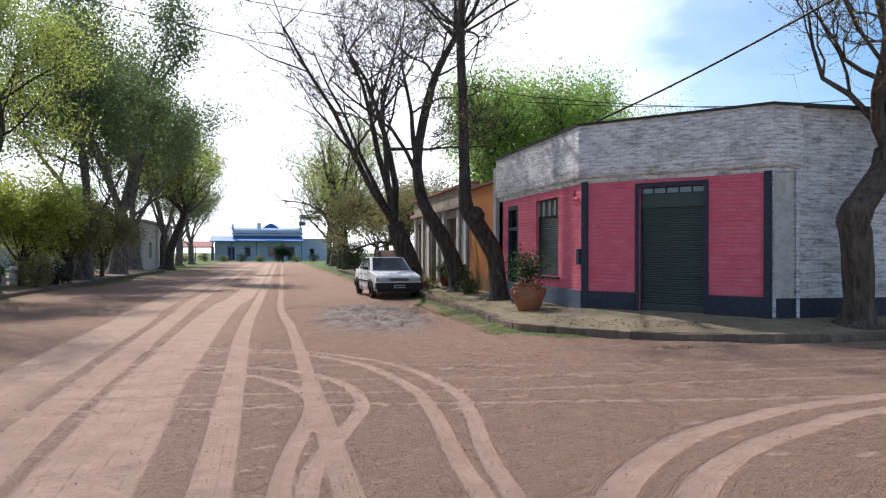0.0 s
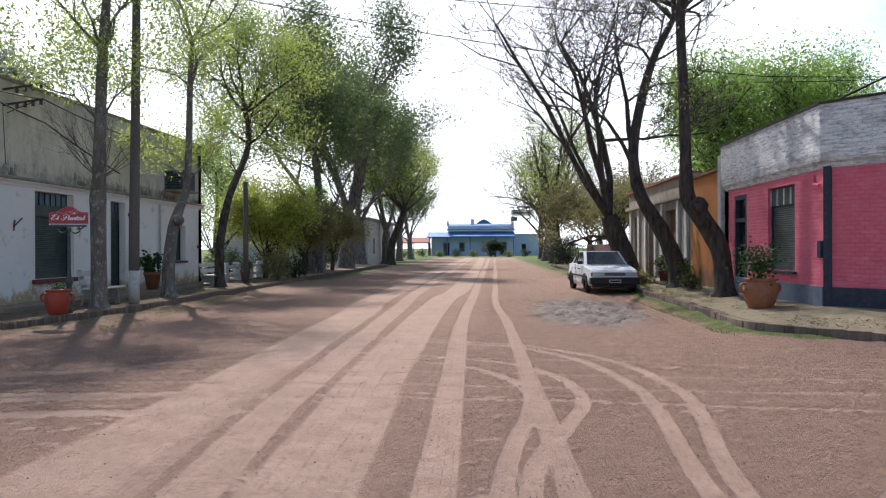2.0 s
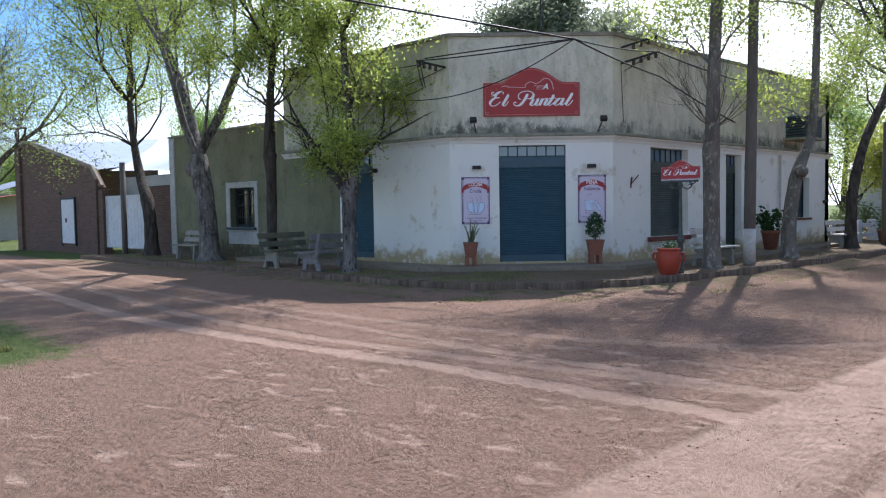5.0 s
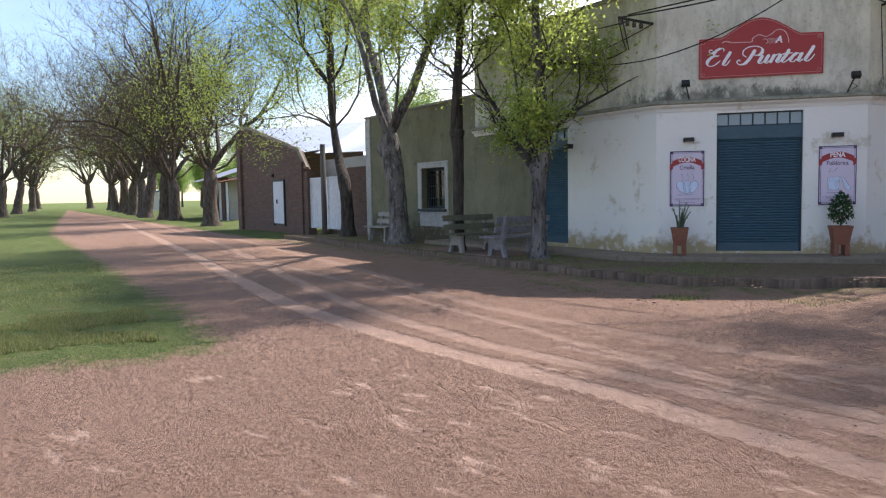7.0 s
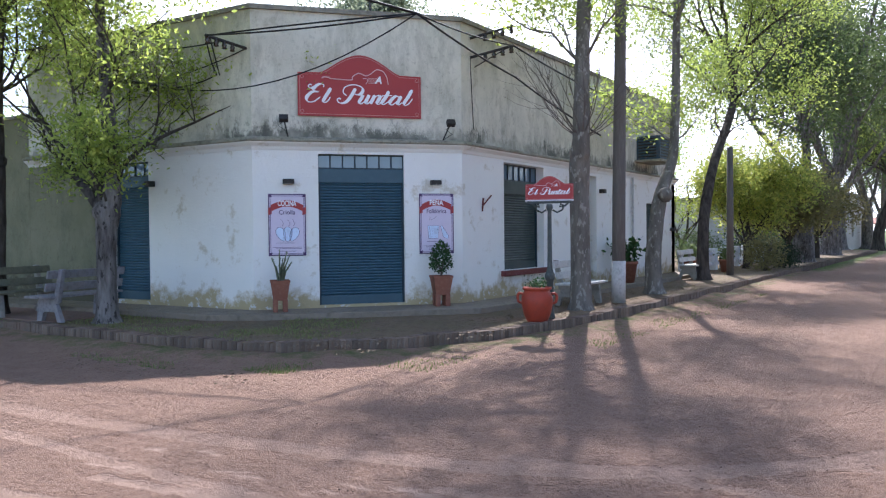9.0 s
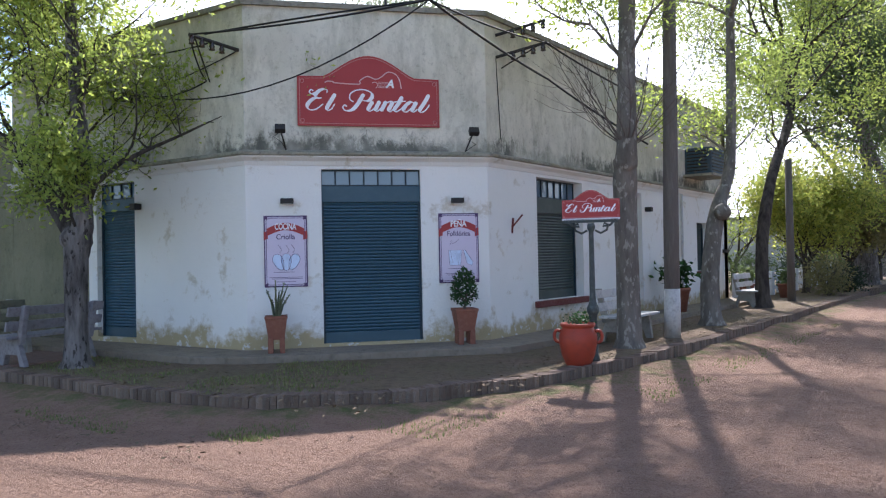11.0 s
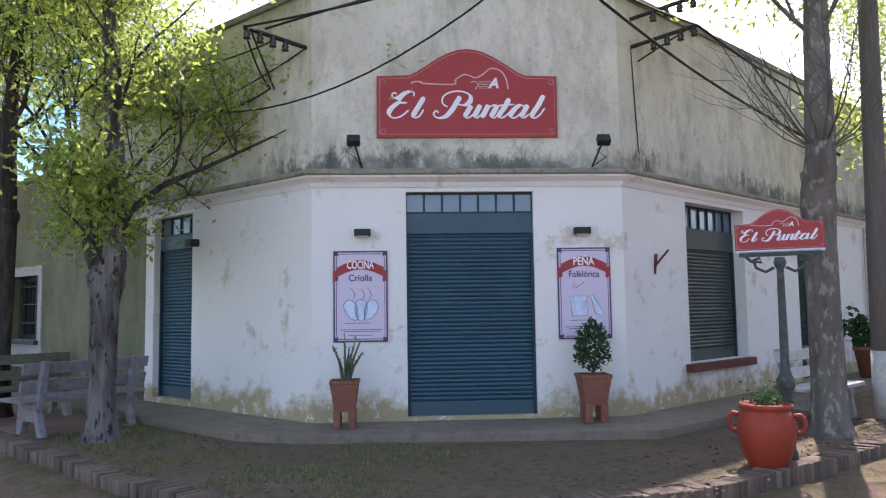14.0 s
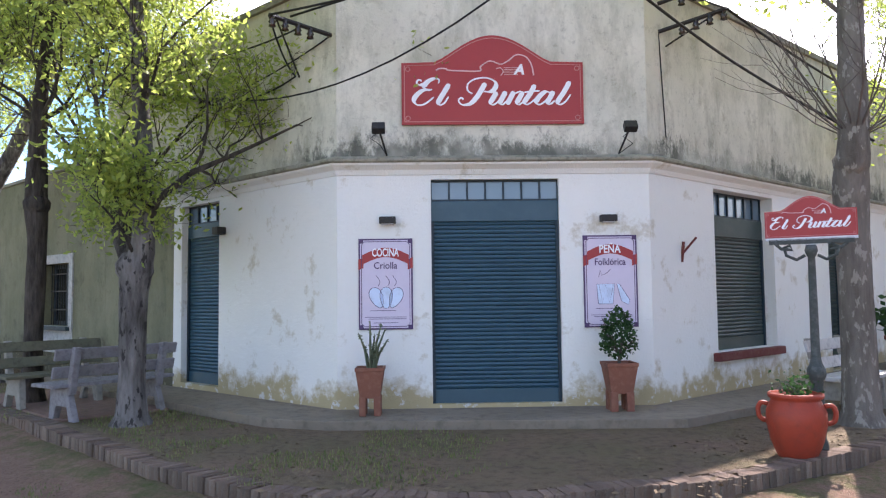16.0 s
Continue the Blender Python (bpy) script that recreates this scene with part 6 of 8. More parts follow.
def round_pot(x, y, z, label, seed, leaf, scale=1.0):
    ob = thing("plant_pot", label, "plant pot", m=pose(x, y, z))
    part("pot", Shape().lathe([(0.13 * scale, 0), (0.19 * scale, 0.36 * scale), (0.21 * scale, 0.37 * scale), (0.21 * scale, 0.42 * scale), (0.17 * scale, 0.42 * scale), (0.16 * scale, 0.36 * scale)], n=20), TERRA, ob, smooth=True)
    st, lf = sprays(260, 0.3 * scale, 0.45 * scale, None, 0.13 * scale, seed, 0.25, 10)
    for s_ in (st, lf):
        s_.v = [(a, b, c + 0.36 * scale) for a, b, c in s_.v]
    part("stalk", st, TWIG, ob)
    part("foliage", lf, leaf, ob, merge=False)


round_pot(-10.3, 22.6, 0.285, "terracotta pot with broad dark leaves by the bar's side wall", 21, LEAF_POT, 1.25)
round_pot(-10.2, 27.4, 0.285, "terracotta pot with a small shrub at the wall's end", 22, LEAF_GREEN, 1.0)
round_pot(-9.9, 30.2, 0.19, "terracotta pot with a shrub beside the garden wall", 23, LEAF_GREEN, 1.0)
for i, y in enumerate((24.6, 25.4, 26.6, 27.6)):
    round_pot(6.25, y, 0.31, "small pot with a leafy plant against the orange wall", 31 + i, LEAF_GREEN, 0.8 + 0.15 * (i % 2))

# ---- benches ----


def bench(label, m, L, wood, ends, seat_only=False, group="street benches"):
    """Two cast ends, seat slats and two back slats; it faces +y."""
    ob = thing("bench", label, "bench", group, m=m)
    for sx in (-1, 1):
        x = sx * (L / 2 - 0.22)
        prof = [(-0.3, 0), (-0.2, 0), (-0.15, 0.16), (0.08, 0.16), (0.14, 0), (0.24, 0), (0.2, 0.38), (-0.14, 0.38)]
        part("end_support", Shape().prism(prof, x - 0.04, x + 0.04, Matrix(((0, 0, 1, 0), (1, 0, 0, 0), (0, 1, 0, 0), (0, 0, 0, 1)))), ends, ob, bevel=0.012)
        if not seat_only:
            part("back_post", Shape().prism([(-0.22, 0.3), (-0.13, 0.3), (-0.25, 0.84), (-0.33, 0.84)], x - 0.04, x + 0.04, Matrix(((0, 0, 1, 0), (1, 0, 0, 0), (0, 1, 0, 0), (0, 0, 0, 1)))), ends, ob, bevel=0.01)
    for y in (-0.12, 0.05, 0.21):
        part("seat_slat", Shape().box(-L / 2, y - 0.075, 0.385, L / 2, y + 0.075, 0.425), wood, ob, bevel=0.008)
    if not seat_only:
        for z, y in ((0.56, -0.175), (0.76, -0.225)):
            tilt = Matrix.Translation((0, y, z)) @ Matrix.Rotation(radians(14), 4, "X")
            part("back_slat", Shape().box(-L / 2, -0.018, -0.065, L / 2, 0.018, 0.065, tilt), wood, ob, bevel=0.008)
    return ob


bench("grey weathered slatted bench with its back to the road", pose(-15.46, 11.45, 0.2, 0, 0, 103), 1.55, WOODGREY, WOODGREY)
bench("mossy wooden bench on concrete ends facing the other bench", pose(-16.86, 11.22, 0.21, 0, 0, -81), 1.42, WOODGREEN, CONCRETE)
bench("low concrete bench under the forked tree", pose(-22.4, 11.2, 0.19, 0, 0, 186), 1.4, CONCRETE, CONCRETE)
bench("pale concrete bench between plane tree and pole", pose(-9.35, 17.75, 0.19, 0, 0, -90), 1.3, LIMEWASH, CONCRETE)
bench("pale concrete bench near the garden wall", pose(-9.75, 26.2, 0.19, 0, 0, -90), 1.4, LIMEWASH, CONCRETE)

# balustrade wall of the garden past the bar
fence = thing("garden_balustrade", "low white balustrade of blocks and rails round a garden", "fence", m=pose(-10.7, 34, 0.19))
for i in range(9):
    y = 28.4 + i * 1.6
    wpart("block_post", Shape().box(-10.85, y - 0.15, 0.1, -10.55, y + 0.15, 0.95), WHITEPAINT, fence, bevel=0.02)
    if i < 8:
        for z in (0.35, 0.7):
            wpart("rail", Shape().box(-10.76, y + 0.15, z, -10.64, y + 1.45, z + 0.12), WHITEPAINT, fence, bevel=0.01)

# ---- poles and cables ----
pole = thing("utility_pole", "tarred wooden utility pole with a whitewashed foot", "utility pole", m=pose(-8.86, 18.4, 0.19))
part("shaft", Shape().tube([(0, 0, -0.2), (0.02, 0, 2), (0.08, 0, 6), (0.12, 0, 9.5)], [0.13, 0.125, 0.105, 0.09], 14), POLEWOOD, pole, smooth=True)
part("limewash_band", Shape().tube([(0, 0, 0.0), (0.008, 0, 0.8)], [0.136, 0.134], 14), LIMEWASH, pole, smooth=True)
part("crossarm", Shape().box(-0.7, -0.05, 8.9, 0.9, 0.05, 9.0), POLEWOOD, pole)
stub = thing("utility_pole", "short bare wooden post at the kerb", "utility pole", m=pose(-9.35, 28.6, 0.19))
part("shaft", Shape().tube([(0, 0, -0.2), (0, 0, 3.9)], [0.11, 0.09], 10), POLEWOOD, stub, smooth=True)
farp = thing("utility_pole", "tall utility pole far down the street", "utility pole", m=pose(6.9, 78, 0))
part("shaft", Shape().tube([(0, 0, -0.2), (0, 0, 9.0)], [0.15, 0.1], 10), POLEWOOD, farp, smooth=True)
backp = thing("utility_pole", "wooden utility pole across the crossroads", "utility pole", m=pose(-16.3, -3.4, 0))
part("shaft", Shape().tube([(0, 0, -0.2), (0, 0, 8.5)], [0.14, 0.1], 10), POLEWOOD, backp, smooth=True)


def insulator(p):
    return Shape().lathe([(0.012, -0.06), (0.045, -0.05), (0.03, -0.02), (0.045, 0.0), (0.028, 0.03), (0.035, 0.06), (0.012, 0.08)], p, 10)


def bracket(name_label, a, b, stay):
    ob = thing("wire_bracket", name_label, "bracket", m=Matrix.Translation(a))
    a, b = Vector(a), Vector(b)
    wpart("arm", Shape().tube([a, b], 0.028, 6), BLACKMETAL, ob)
    if stay is not None:
        wpart("stay", Shape().tube([a.lerp(b, 0.9), stay], 0.012, 5), BLACKMETAL, ob)
    for i in range(4):
        wpart("insulator", insulator(a.lerp(b, 0.35 + 0.2 * i) + Vector((0, 0, -0.07))), CERAMIC, ob, smooth=True)
    return ob


BL0, BL1 = (-13.33, 13.25, 4.68), (-13.33, 12.43, 4.73)
BR0, BR1 = (-10.86, 16.35, 4.75), (-10.22, 16.83, 4.97)
bracket("black iron wire bracket with insulators on the south wall", BL0, BL1, south(-0.71, 0, 4.3))
bracket("black iron wire bracket with insulators on the east wall", BR0, BR1, Vector((-10.86, 16.5, 4.6)))
bracket("black iron wire bracket with insulators on the east wall", (-10.86, 16.35, 5.1), (-10.2, 16.8, 5.32), None)
bracket("black iron wire bracket low on the south wall", tuple(south(-3.3, 0.02, 4.5)), tuple(south(-1.9, 0.32, 4.18)), None)


def cable(pts, r=0.012, sag=0.0, label="black overhead power cable near the bar"):
    path = []
    for a, b in zip(pts[:-1], pts[1:]):
        a, b = Vector(a), Vector(b)
        for k in range(12):
            t = k / 12
            path.append(a.lerp(b, t) - Vector((0, 0, 4 * sag * t * (1 - t))))
    path.append(Vector(pts[-1]))
    return tagged(part("overhead_cable", Shape().tube(path, r, 5), CABLE, smooth=True), label, "cable", "overhead cables")


J = (-10.0, 13.59, 4.76)
cable([(-16.3, -3.4, 6.5), (-14.1, 2.4, 5.78), (-12.74, 6.1, 5.42), J], 0.02, 0.02, "thick black cable from the pole across the crossroads")
cable([J, (-10.45, 17.3, 4.5), (-9.2, 18.4, 3.4)], 0.018, 0.04)
cable([J, BL1], 0.014, 0.05)
cable([J, (-13.5, 12.8, 4.85)], 0.014, -0.02)
cable([J, south(-1.9, 0.32, 4.18)], 0.011, 0.45)
cable([J, BR1], 0.014, 0.06)
cable([BR1, (-10.4, 22, 4.75), (-10.6, 27.9, 4.7)], 0.018, 0.06)
cable([BR0, (-10.83, 16.4, 3.45)], 0.008)
cable([south(-1.9, 0.32, 4.18), south(-0.71, 0.06, 4.3), BL1], 0.012, 0.1)
cable([BL0, south(-2.1, 0.15, 4.3)], 0.01, 0.05)
cable([(-13.6, 13.0, 4.8), south(-2.2, 0.1, 4.9), south(-6.0, 0.1, 5.2)], 0.012, 0.03)
cable([south(-2.9, 0.05, 4.6), south(-3.0, 0.05, 3.3)], 0.01)
cable([south(-1.9, 0.32, 4.2), south(-3.3, 0.1, 3.6), south(-4.4, 0.05, 3.9)], 0.01, 0.12)
cable([(-8.74, 18.4, 8.9), (6.9, 23, 8.4)], 0.014, 0.35, "black cable strung across the street")
cable([(-8.74, 18.4, 8.3), (8.5, 24, 6.8), (26, 24, 7.4)], 0.014, 0.3, "black cable strung across the street")
cable([(6.8, 15.7, 4.4), (10.0, 8.0, 6.6), (14, -2, 9.5)], 0.022, 0.15, "thick black cable to the pink building's corner")
cable([(-8.74, 18.4, 8.9), (-9.0, 45, 8.2), (-9, 90, 8.2)], 0.014, 0.3)
cable([(7.5, 22, 6.2), (18, 20, 6.4), (40, 16, 7.5)], 0.012, 0.2)
mast = tagged(part("antenna_mast", Shape().tube([(-14.2, 17.5, 4.85), (-14.2, 17.5, 7.2)], 0.025, 6).tube([(-14.5, 17.5, 7.0), (-13.9, 17.5, 7.0)], 0.012, 5), BLACKMETAL), "thin steel antenna mast on the bar's roof", "antenna")

# ---- trees ----


def leaf_cloud(anchors, count, spread, size, rnd):
    """Many single leaves round the ends of the twigs."""
    if count < 1:
        anchors = rnd.sample(anchors, max(1, int(len(anchors) * count)))
        count = 1
    n = len(anchors) * count
    g = np.random.default_rng(rnd.randrange(1 << 30))
    base = np.repeat(np.array(anchors), count, 0) + g.normal(0, spread, (n, 3))
    d = g.normal(0, 1, (n, 3)) * np.array([1, 1, 0.9])
    d /= np.linalg.norm(d, axis=1)[:, None]
    e = np.cross(d, g.normal(0, 1, (n, 3)))
    e /= np.linalg.norm(e, axis=1)[:, None]
    s = (size * g.uniform(0.55, 1.25, n))[:, None]
    vs = np.stack([base, base + d * s * 0.55 + e * s * 0.24, base + d * s * 1.15, base + d * s * 0.55 - e * s * 0.24], 1).reshape(-1, 3)
    sh = Shape()
    sh.v = vs.tolist()
    sh.f = np.arange(4 * n).reshape(-1, 4).tolist()
    return sh


def tree(name, label, x, y, z, stem, limbs, seed, bark, leaf, leaves, size, levels=3, spread=0.12, up=0.25, wiggle=0.25, child=(3, 5), shrink=0.58, flare=1.35, knots=(), open_=0.75, low=0.0, limb_bark=None, twig=0.004):
    """stem: (dx, dy, height, radius) up the trunk; limbs: (height share, direction, length, radius) starting from it."""
    rnd = random.Random(seed)
    ob = thing(name, label, "tree", m=pose(x, y, z))
    wood, twigs, anchors = Shape(), Shape(), []
    limb_wood = Shape() if limb_bark else wood
    pts = smooth_line([(a, b, c) for a, b, c, r in stem], 4)
    rad = []
    for i in range(len(stem) - 1):
        rad += [stem[i][3] + (stem[i + 1][3] - stem[i][3]) * k / 4 for k in range(4)]
    rad.append(stem[-1][3])
    pts = [Vector((pts[0].x, pts[0].y, -0.25))] + pts
    rad = [rad[0] * (flare + 0.1)] + [r * (flare if i == 0 else 1 + (flare - 1) * 0.25 if i == 1 else 1) for i, r in enumerate(rad)]
    for i in range(len(pts)):
        rad[i] *= 1 + rnd.uniform(-0.05, 0.05)
    wood.tube(pts, rad, 14)
    for kx, ky, kz, kr in knots:
        wood.lathe([(kr * 0.55, -kr * 0.9), (kr * 0.95, -kr * 0.3), (kr, kr * 0.2), (kr * 0.6, kr * 0.8), (kr * 0.1, kr)], (kx, ky, kz), 9)

    def grow(p, d, length, r, level):
        segs = 5 if level < levels else 3
        path, radii = [p.copy()], [r]
        for i in range(segs):
            d = (d + Vector((rnd.gauss(0, wiggle), rnd.gauss(0, wiggle), rnd.gauss(0, wiggle) + up * 0.45))).normalized()
            p = p + d * (length / segs)
            path.append(p.copy())
            radii.append(r * (1 - 0.72 * (i + 1) / segs))
            if level < levels and i >= 1:
                for _ in range(rnd.randint(1, 2) if level == 0 else rnd.randint(*child) // 2):
                    a = Vector((rnd.gauss(0, 1), rnd.gauss(0, 1), rnd.gauss(0.25, 0.6)))
                    dd = (d * open_ + a.normalized() * 0.85).normalized()
                    grow(p.copy(), dd, length * shrink * rnd.uniform(0.7, 1.15), max(twig, radii[-1] * 0.62), level + 1)
            if (level >= levels - 1 or i == segs - 1) and p.z > low:
                anchors.extend([tuple(p)] * (1 if level >= levels - 1 else 4))
        (limb_wood if r > 0.03 else twigs).tube(path, radii, 8 if r > 0.06 else 5 if r > 0.02 else 3, cap=False)
    for share, d, length, r in limbs:
        i = min(len(pts) - 1, max(1, round(share * (len(pts) - 1))))
        grow(pts[i].copy(), Vector(d).normalized(), length, r, 0)
    tr_ = part("trunk", wood, bark, ob, smooth=True, merge=False)
    if twigs.v:
        part("fine_branching", twigs, limb_bark or bark, ob, merge=False)["kind"] = "stuff"
    if limb_bark:
        part("limb", limb_wood, limb_bark, ob, "dark brown limbs", smooth=True, merge=False)["kind"] = "stuff"
    if leaves and anchors:
        part("crown", leaf_cloud(anchors, leaves, spread, size, rnd), leaf, ob, merge=False)
    return ob


def star(n, tilt, length, r, share=1.0, seed=0, jitter=0.35):
    """n limbs spreading evenly round the stem."""
    rnd = random.Random(seed)
    out = []
    for i in range(n):
        a = 2 * math.pi * (i + rnd.uniform(-jitter, jitter)) / n
        t = tilt * rnd.uniform(0.7, 1.3)
        out.append((share if n > 1 else 1.0, (math.cos(a) * math.sin(t), math.sin(a) * math.sin(t), math.cos(t)), length * rnd.uniform(0.8, 1.15), r * rnd.uniform(0.75, 1.1)))
    return out


# street trees on the bar's east side
tree("plane_tree", "straight mottled grey plane tree with bare sprouts at a knot", -8.93, 16.85, 0.19, [(0, 0, 0, 0.19), (0.0, 0.0, 0.8, 0.17), (-0.02, 0.02, 2.0, 0.168), (0.02, -0.06, 2.55, 0.18), (0.1, -0.16, 2.95, 0.155), (0.1, -0.1, 4.2, 0.13), (0.14, -0.05, 5.8, 0.115), (0.22, 0, 7.2, 0.09)],
     star(7, 0.75, 2.6, 0.05, 1.0, 11) + star(4, 0.9, 2.2, 0.045, 0.85, 12) + star(4, 0.9, 1.8, 0.03, 0.72, 13), 41, BARK_PLANE, LEAF_YOUNG, 9, 0.09, 2, 0.22, knots=((0.06, -0.12, 2.72, 0.185), (-0.05, 0.05, 2.42, 0.16)), low=5.0)
tree("sprouts", "thin bare sprouts growing from the plane tree's knot", -8.84, 16.68, 3.0, [(0, 0, 0, 0.02), (0.02, 0, 0.12, 0.018)], star(18, 0.95, 1.75, 0.013, 1.0, 17), 42, TWIG, LEAF_YOUNG, 0, 0.05, 1, 0.05, up=0.42, wiggle=0.12, flare=1.0)
tree("plane_tree", "leaning grey plane tree with a sawn limb", -9.0, 20.8, 0.19, [(0, 0, 0, 0.2), (-0.04, 0.06, 0.8, 0.17), (0.0, 0.3, 1.9, 0.165), (0.06, 0.6, 2.5, 0.13), (0.12, 0.95, 3.1, 0.11), (0.1, 1.2, 4.4, 0.1), (0.1, 1.3, 6.2, 0.085), (0.1, 1.5, 7.6, 0.07)],
     star(6, 0.75, 3.2, 0.045, 1.0, 21) + star(4, 1.0, 2.2, 0.04, 0.85, 22) + star(3, 1.1, 1.6, 0.03, 0.62, 23), 43, BARK_PLANE, LEAF_YOUNG, 7, 0.09, 2, 0.24, knots=((0.16, 0.28, 2.15, 0.17),), low=2.4)
tree("street_tree", "dark leaning street tree with light green young leaves", -9.4, 25.9, 0.19, [(0, 0, 0, 0.2), (-0.02, 0.05, 0.8, 0.165), (-0.02, 0.25, 1.9, 0.15), (0.05, 0.95, 3.3, 0.13), (0.1, 2.4, 4.7, 0.12), (0.1, 3.0, 5.6, 0.11), (0.0, 2.9, 6.6, 0.09)],
     star(6, 0.75, 3.0, 0.06, 1.0, 31) + star(4, 1.0, 2.8, 0.05, 0.8, 32) + star(3, 1.1, 2.0, 0.03, 0.6, 33), 44, BARK_DARK, LEAF_YOUNG, 2, 0.1, 3, 0.24, low=2.0)

# young leafy pollards on the south side of the bar
tree("pollard_tree", "pollarded tree with cracked grey trunk and fresh green leaves", -14.52, 11.4, 0.19, [(0, 0, 0, 0.18), (0, 0, 0.6, 0.152), (0.01, 0.0, 1.35, 0.155), (0.04, 0.02, 1.72, 0.185), (0.09, 0.07, 2.05, 0.125), (0.05, 0.06, 3.2, 0.105), (-0.04, 0.02, 4.4, 0.085), (-0.08, 0.0, 5.4, 0.06)],
     [(0.43, (-0.75, -0.4, 0.95), 3.4, 0.11), (0.43, (-0.35, 0.1, 1), 2.6, 0.06), (0.6, (0.35, -0.15, 1), 2.4, 0.05), (0.47, (-0.9, 0.1, 0.35), 1.2, 0.025), (0.5, (0.4, -0.7, 0.4), 1.0, 0.025)] + star(5, 0.5, 2.2, 0.035, 0.95, 51) + star(4, 0.7, 1.7, 0.03, 0.75, 52), 45, BARK_CRACK, LEAF_YOUNG, 2, 0.085, 3, 0.15, up=0.2, knots=((0.0, 0.0, 1.74, 0.2),), low=1.75, limb_bark=BARK_DARK)
tree("pollard_tree", "thin dark pollard with fresh green leaves behind the benches", -17.3, 11.05, 0.19, [(0, 0, 0, 0.14), (0, 0, 1.0, 0.12), (0, 0.02, 2.2, 0.13), (-0.02, 0, 2.8, 0.15), (0.1, 0, 4.2, 0.09), (0.15, 0.1, 5.4, 0.06)],
     star(6, 0.6, 2.2, 0.04, 0.95, 61) + star(6, 0.9, 1.9, 0.035, 0.75, 62), 46, BARK_DARK, LEAF_YOUNG, 2, 0.085, 3, 0.17, up=0.3, knots=((0, 0, 2.7, 0.18),), low=2.0)
tree("forked_tree", "large forked grey tree with sparse young leaves", -20.9, 11.1, 0.19, [(0, 0, 0, 0.33), (-0.08, 0, 0.7, 0.27), (-0.2, 0, 1.6, 0.26), (-0.5, 0, 2.5, 0.27), (-0.6, 0, 3.0, 0.22)],
     [(1.0, (-0.5, 0.1, 1), 6.5, 0.16), (1.0, (0.3, 0.15, 1), 6.8, 0.15), (0.9, (0.1, -0.3, 1), 5.5, 0.11), (0.95, (-1, 0.3, 0.8), 4.2, 0.07), (0.95, (0.9, 0.2, 0.9), 3.6, 0.06)], 47, BARK_GREY, LEAF_YOUNG, 5, 0.085, 3, 0.26, up=0.3, wiggle=0.14, knots=((-0.72, -0.1, 2.6, 0.24),), low=2.3)
tree("street_tree", "slender leaning tree in front of the white gates", -25.4, 11.15, 0.15, [(0, 0, 0, 0.24), (-0.05, 0, 1.1, 0.2), (-0.3, 0, 1.9, 0.2), (-1.1, 0.1, 2.7, 0.15), (-1.6, 0.1, 4.0, 0.12), (-1.8, 0.1, 5.2, 0.1)],
     star(7, 0.7, 4.4, 0.07, 1.0, 71) + star(5, 0.95, 3.4, 0.045, 0.75, 72), 48, BARK_DARK, LEAF_YOUNG, 4, 0.09, 3, 0.26, low=2.4)
thin_post = thing("gate_stake", "thin dark stake standing before the gates", "post", m=pose(-27.15, 10.9, 0.1))
part("shaft", Shape().tube([(0, 0, -0.2), (0, 0, 3.2)], 0.09, 8), POLEWOOD, thin_post, smooth=True)

row_w = tree("street_tree", "dark-trunked street tree in thin spring leaf", -45.0, 9.9, 0.05, [(0, 0, 0, 0.45), (-0.1, 0, 1.2, 0.38), (-0.2, 0.1, 2.3, 0.4), (-0.4, 0.1, 3.0, 0.3)],
             star(6, 0.62, 7.6, 0.17, 1.0, 81) + star(4, 0.9, 5.0, 0.09, 0.9, 82), 49, BARK_BROWN, LEAF_YOUNG, 0.7, 0.13, 3, 0.35, up=0.2, twig=0.009, low=2.6)
row_b = tree("street_tree", "old street tree still almost bare", -61.5, 9.2, 0.05, [(0, 0, 0, 0.5), (0.2, 0, 1.3, 0.4), (0.5, 0, 2.6, 0.38), (0.6, 0.1, 3.4, 0.3)],
             star(7, 0.55, 8.0, 0.17, 1.0, 91) + star(4, 0.85, 5.5, 0.1, 0.9, 92), 50, BARK_BROWN, LEAF_BRONZE, 0.35, 0.12, 3, 0.3, up=0.2, twig=0.01, low=2.6)
for i, (x, y, s) in enumerate(((-58.5, 9.6, 0.95), (-70.5, 8.6, 1.1), (-77, 8.8, 1.0), (-84, 8.4, 1.1), (-93, 8.6, 1.1), (-104, 8.6, 1.2), (-118, 8.4, 1.2), (-135, 8.4, 1.2))):
    t_ = copy_thing(row_b if i % 3 else row_w, pose(x, y, 0.05, 0, 0, 70 * i + 30))
    t_.scale = (s, s, s)
for i, (x, y, s) in enumerate(((-90, -3.5, 1.2), (-112, -3.5, 1.2), (-140, -3, 1.3), (-170, 6, 1.4), (-190, -4, 1.4))):
    t_ = copy_thing(row_b if i % 2 else row_w, pose(x, y, 0.05, 0, 0, 110 * i))
    t_.scale = (s, s, s)

# leafy tall trees further along the bar's side of the street
big = tree("tall_street_tree", "tall leafy street tree with paired grey trunks", -9.6, 50.3, 0.1, [(0, 0, 0, 0.62), (0.1, 0, 1.2, 0.52), (0.15, 0, 2.6, 0.5), (0.2, 0.1, 3.8, 0.42)],
           [(1.0, (0.25, 0.1, 1), 10.0, 0.26), (1.0, (-0.35, 0.2, 1), 9.0, 0.22), (0.9, (0.75, -0.2, 1), 9.0, 0.18), (0.85, (-0.1, -0.5, 1), 8.0, 0.2), (0.8, (0.9, 0.4, 0.8), 7.0, 0.12)], 55, BARK_GREY, LEAF_GREEN, 8, 0.2, 3, 0.55, up=0.22, wiggle=0.16, shrink=0.5, low=4.0)
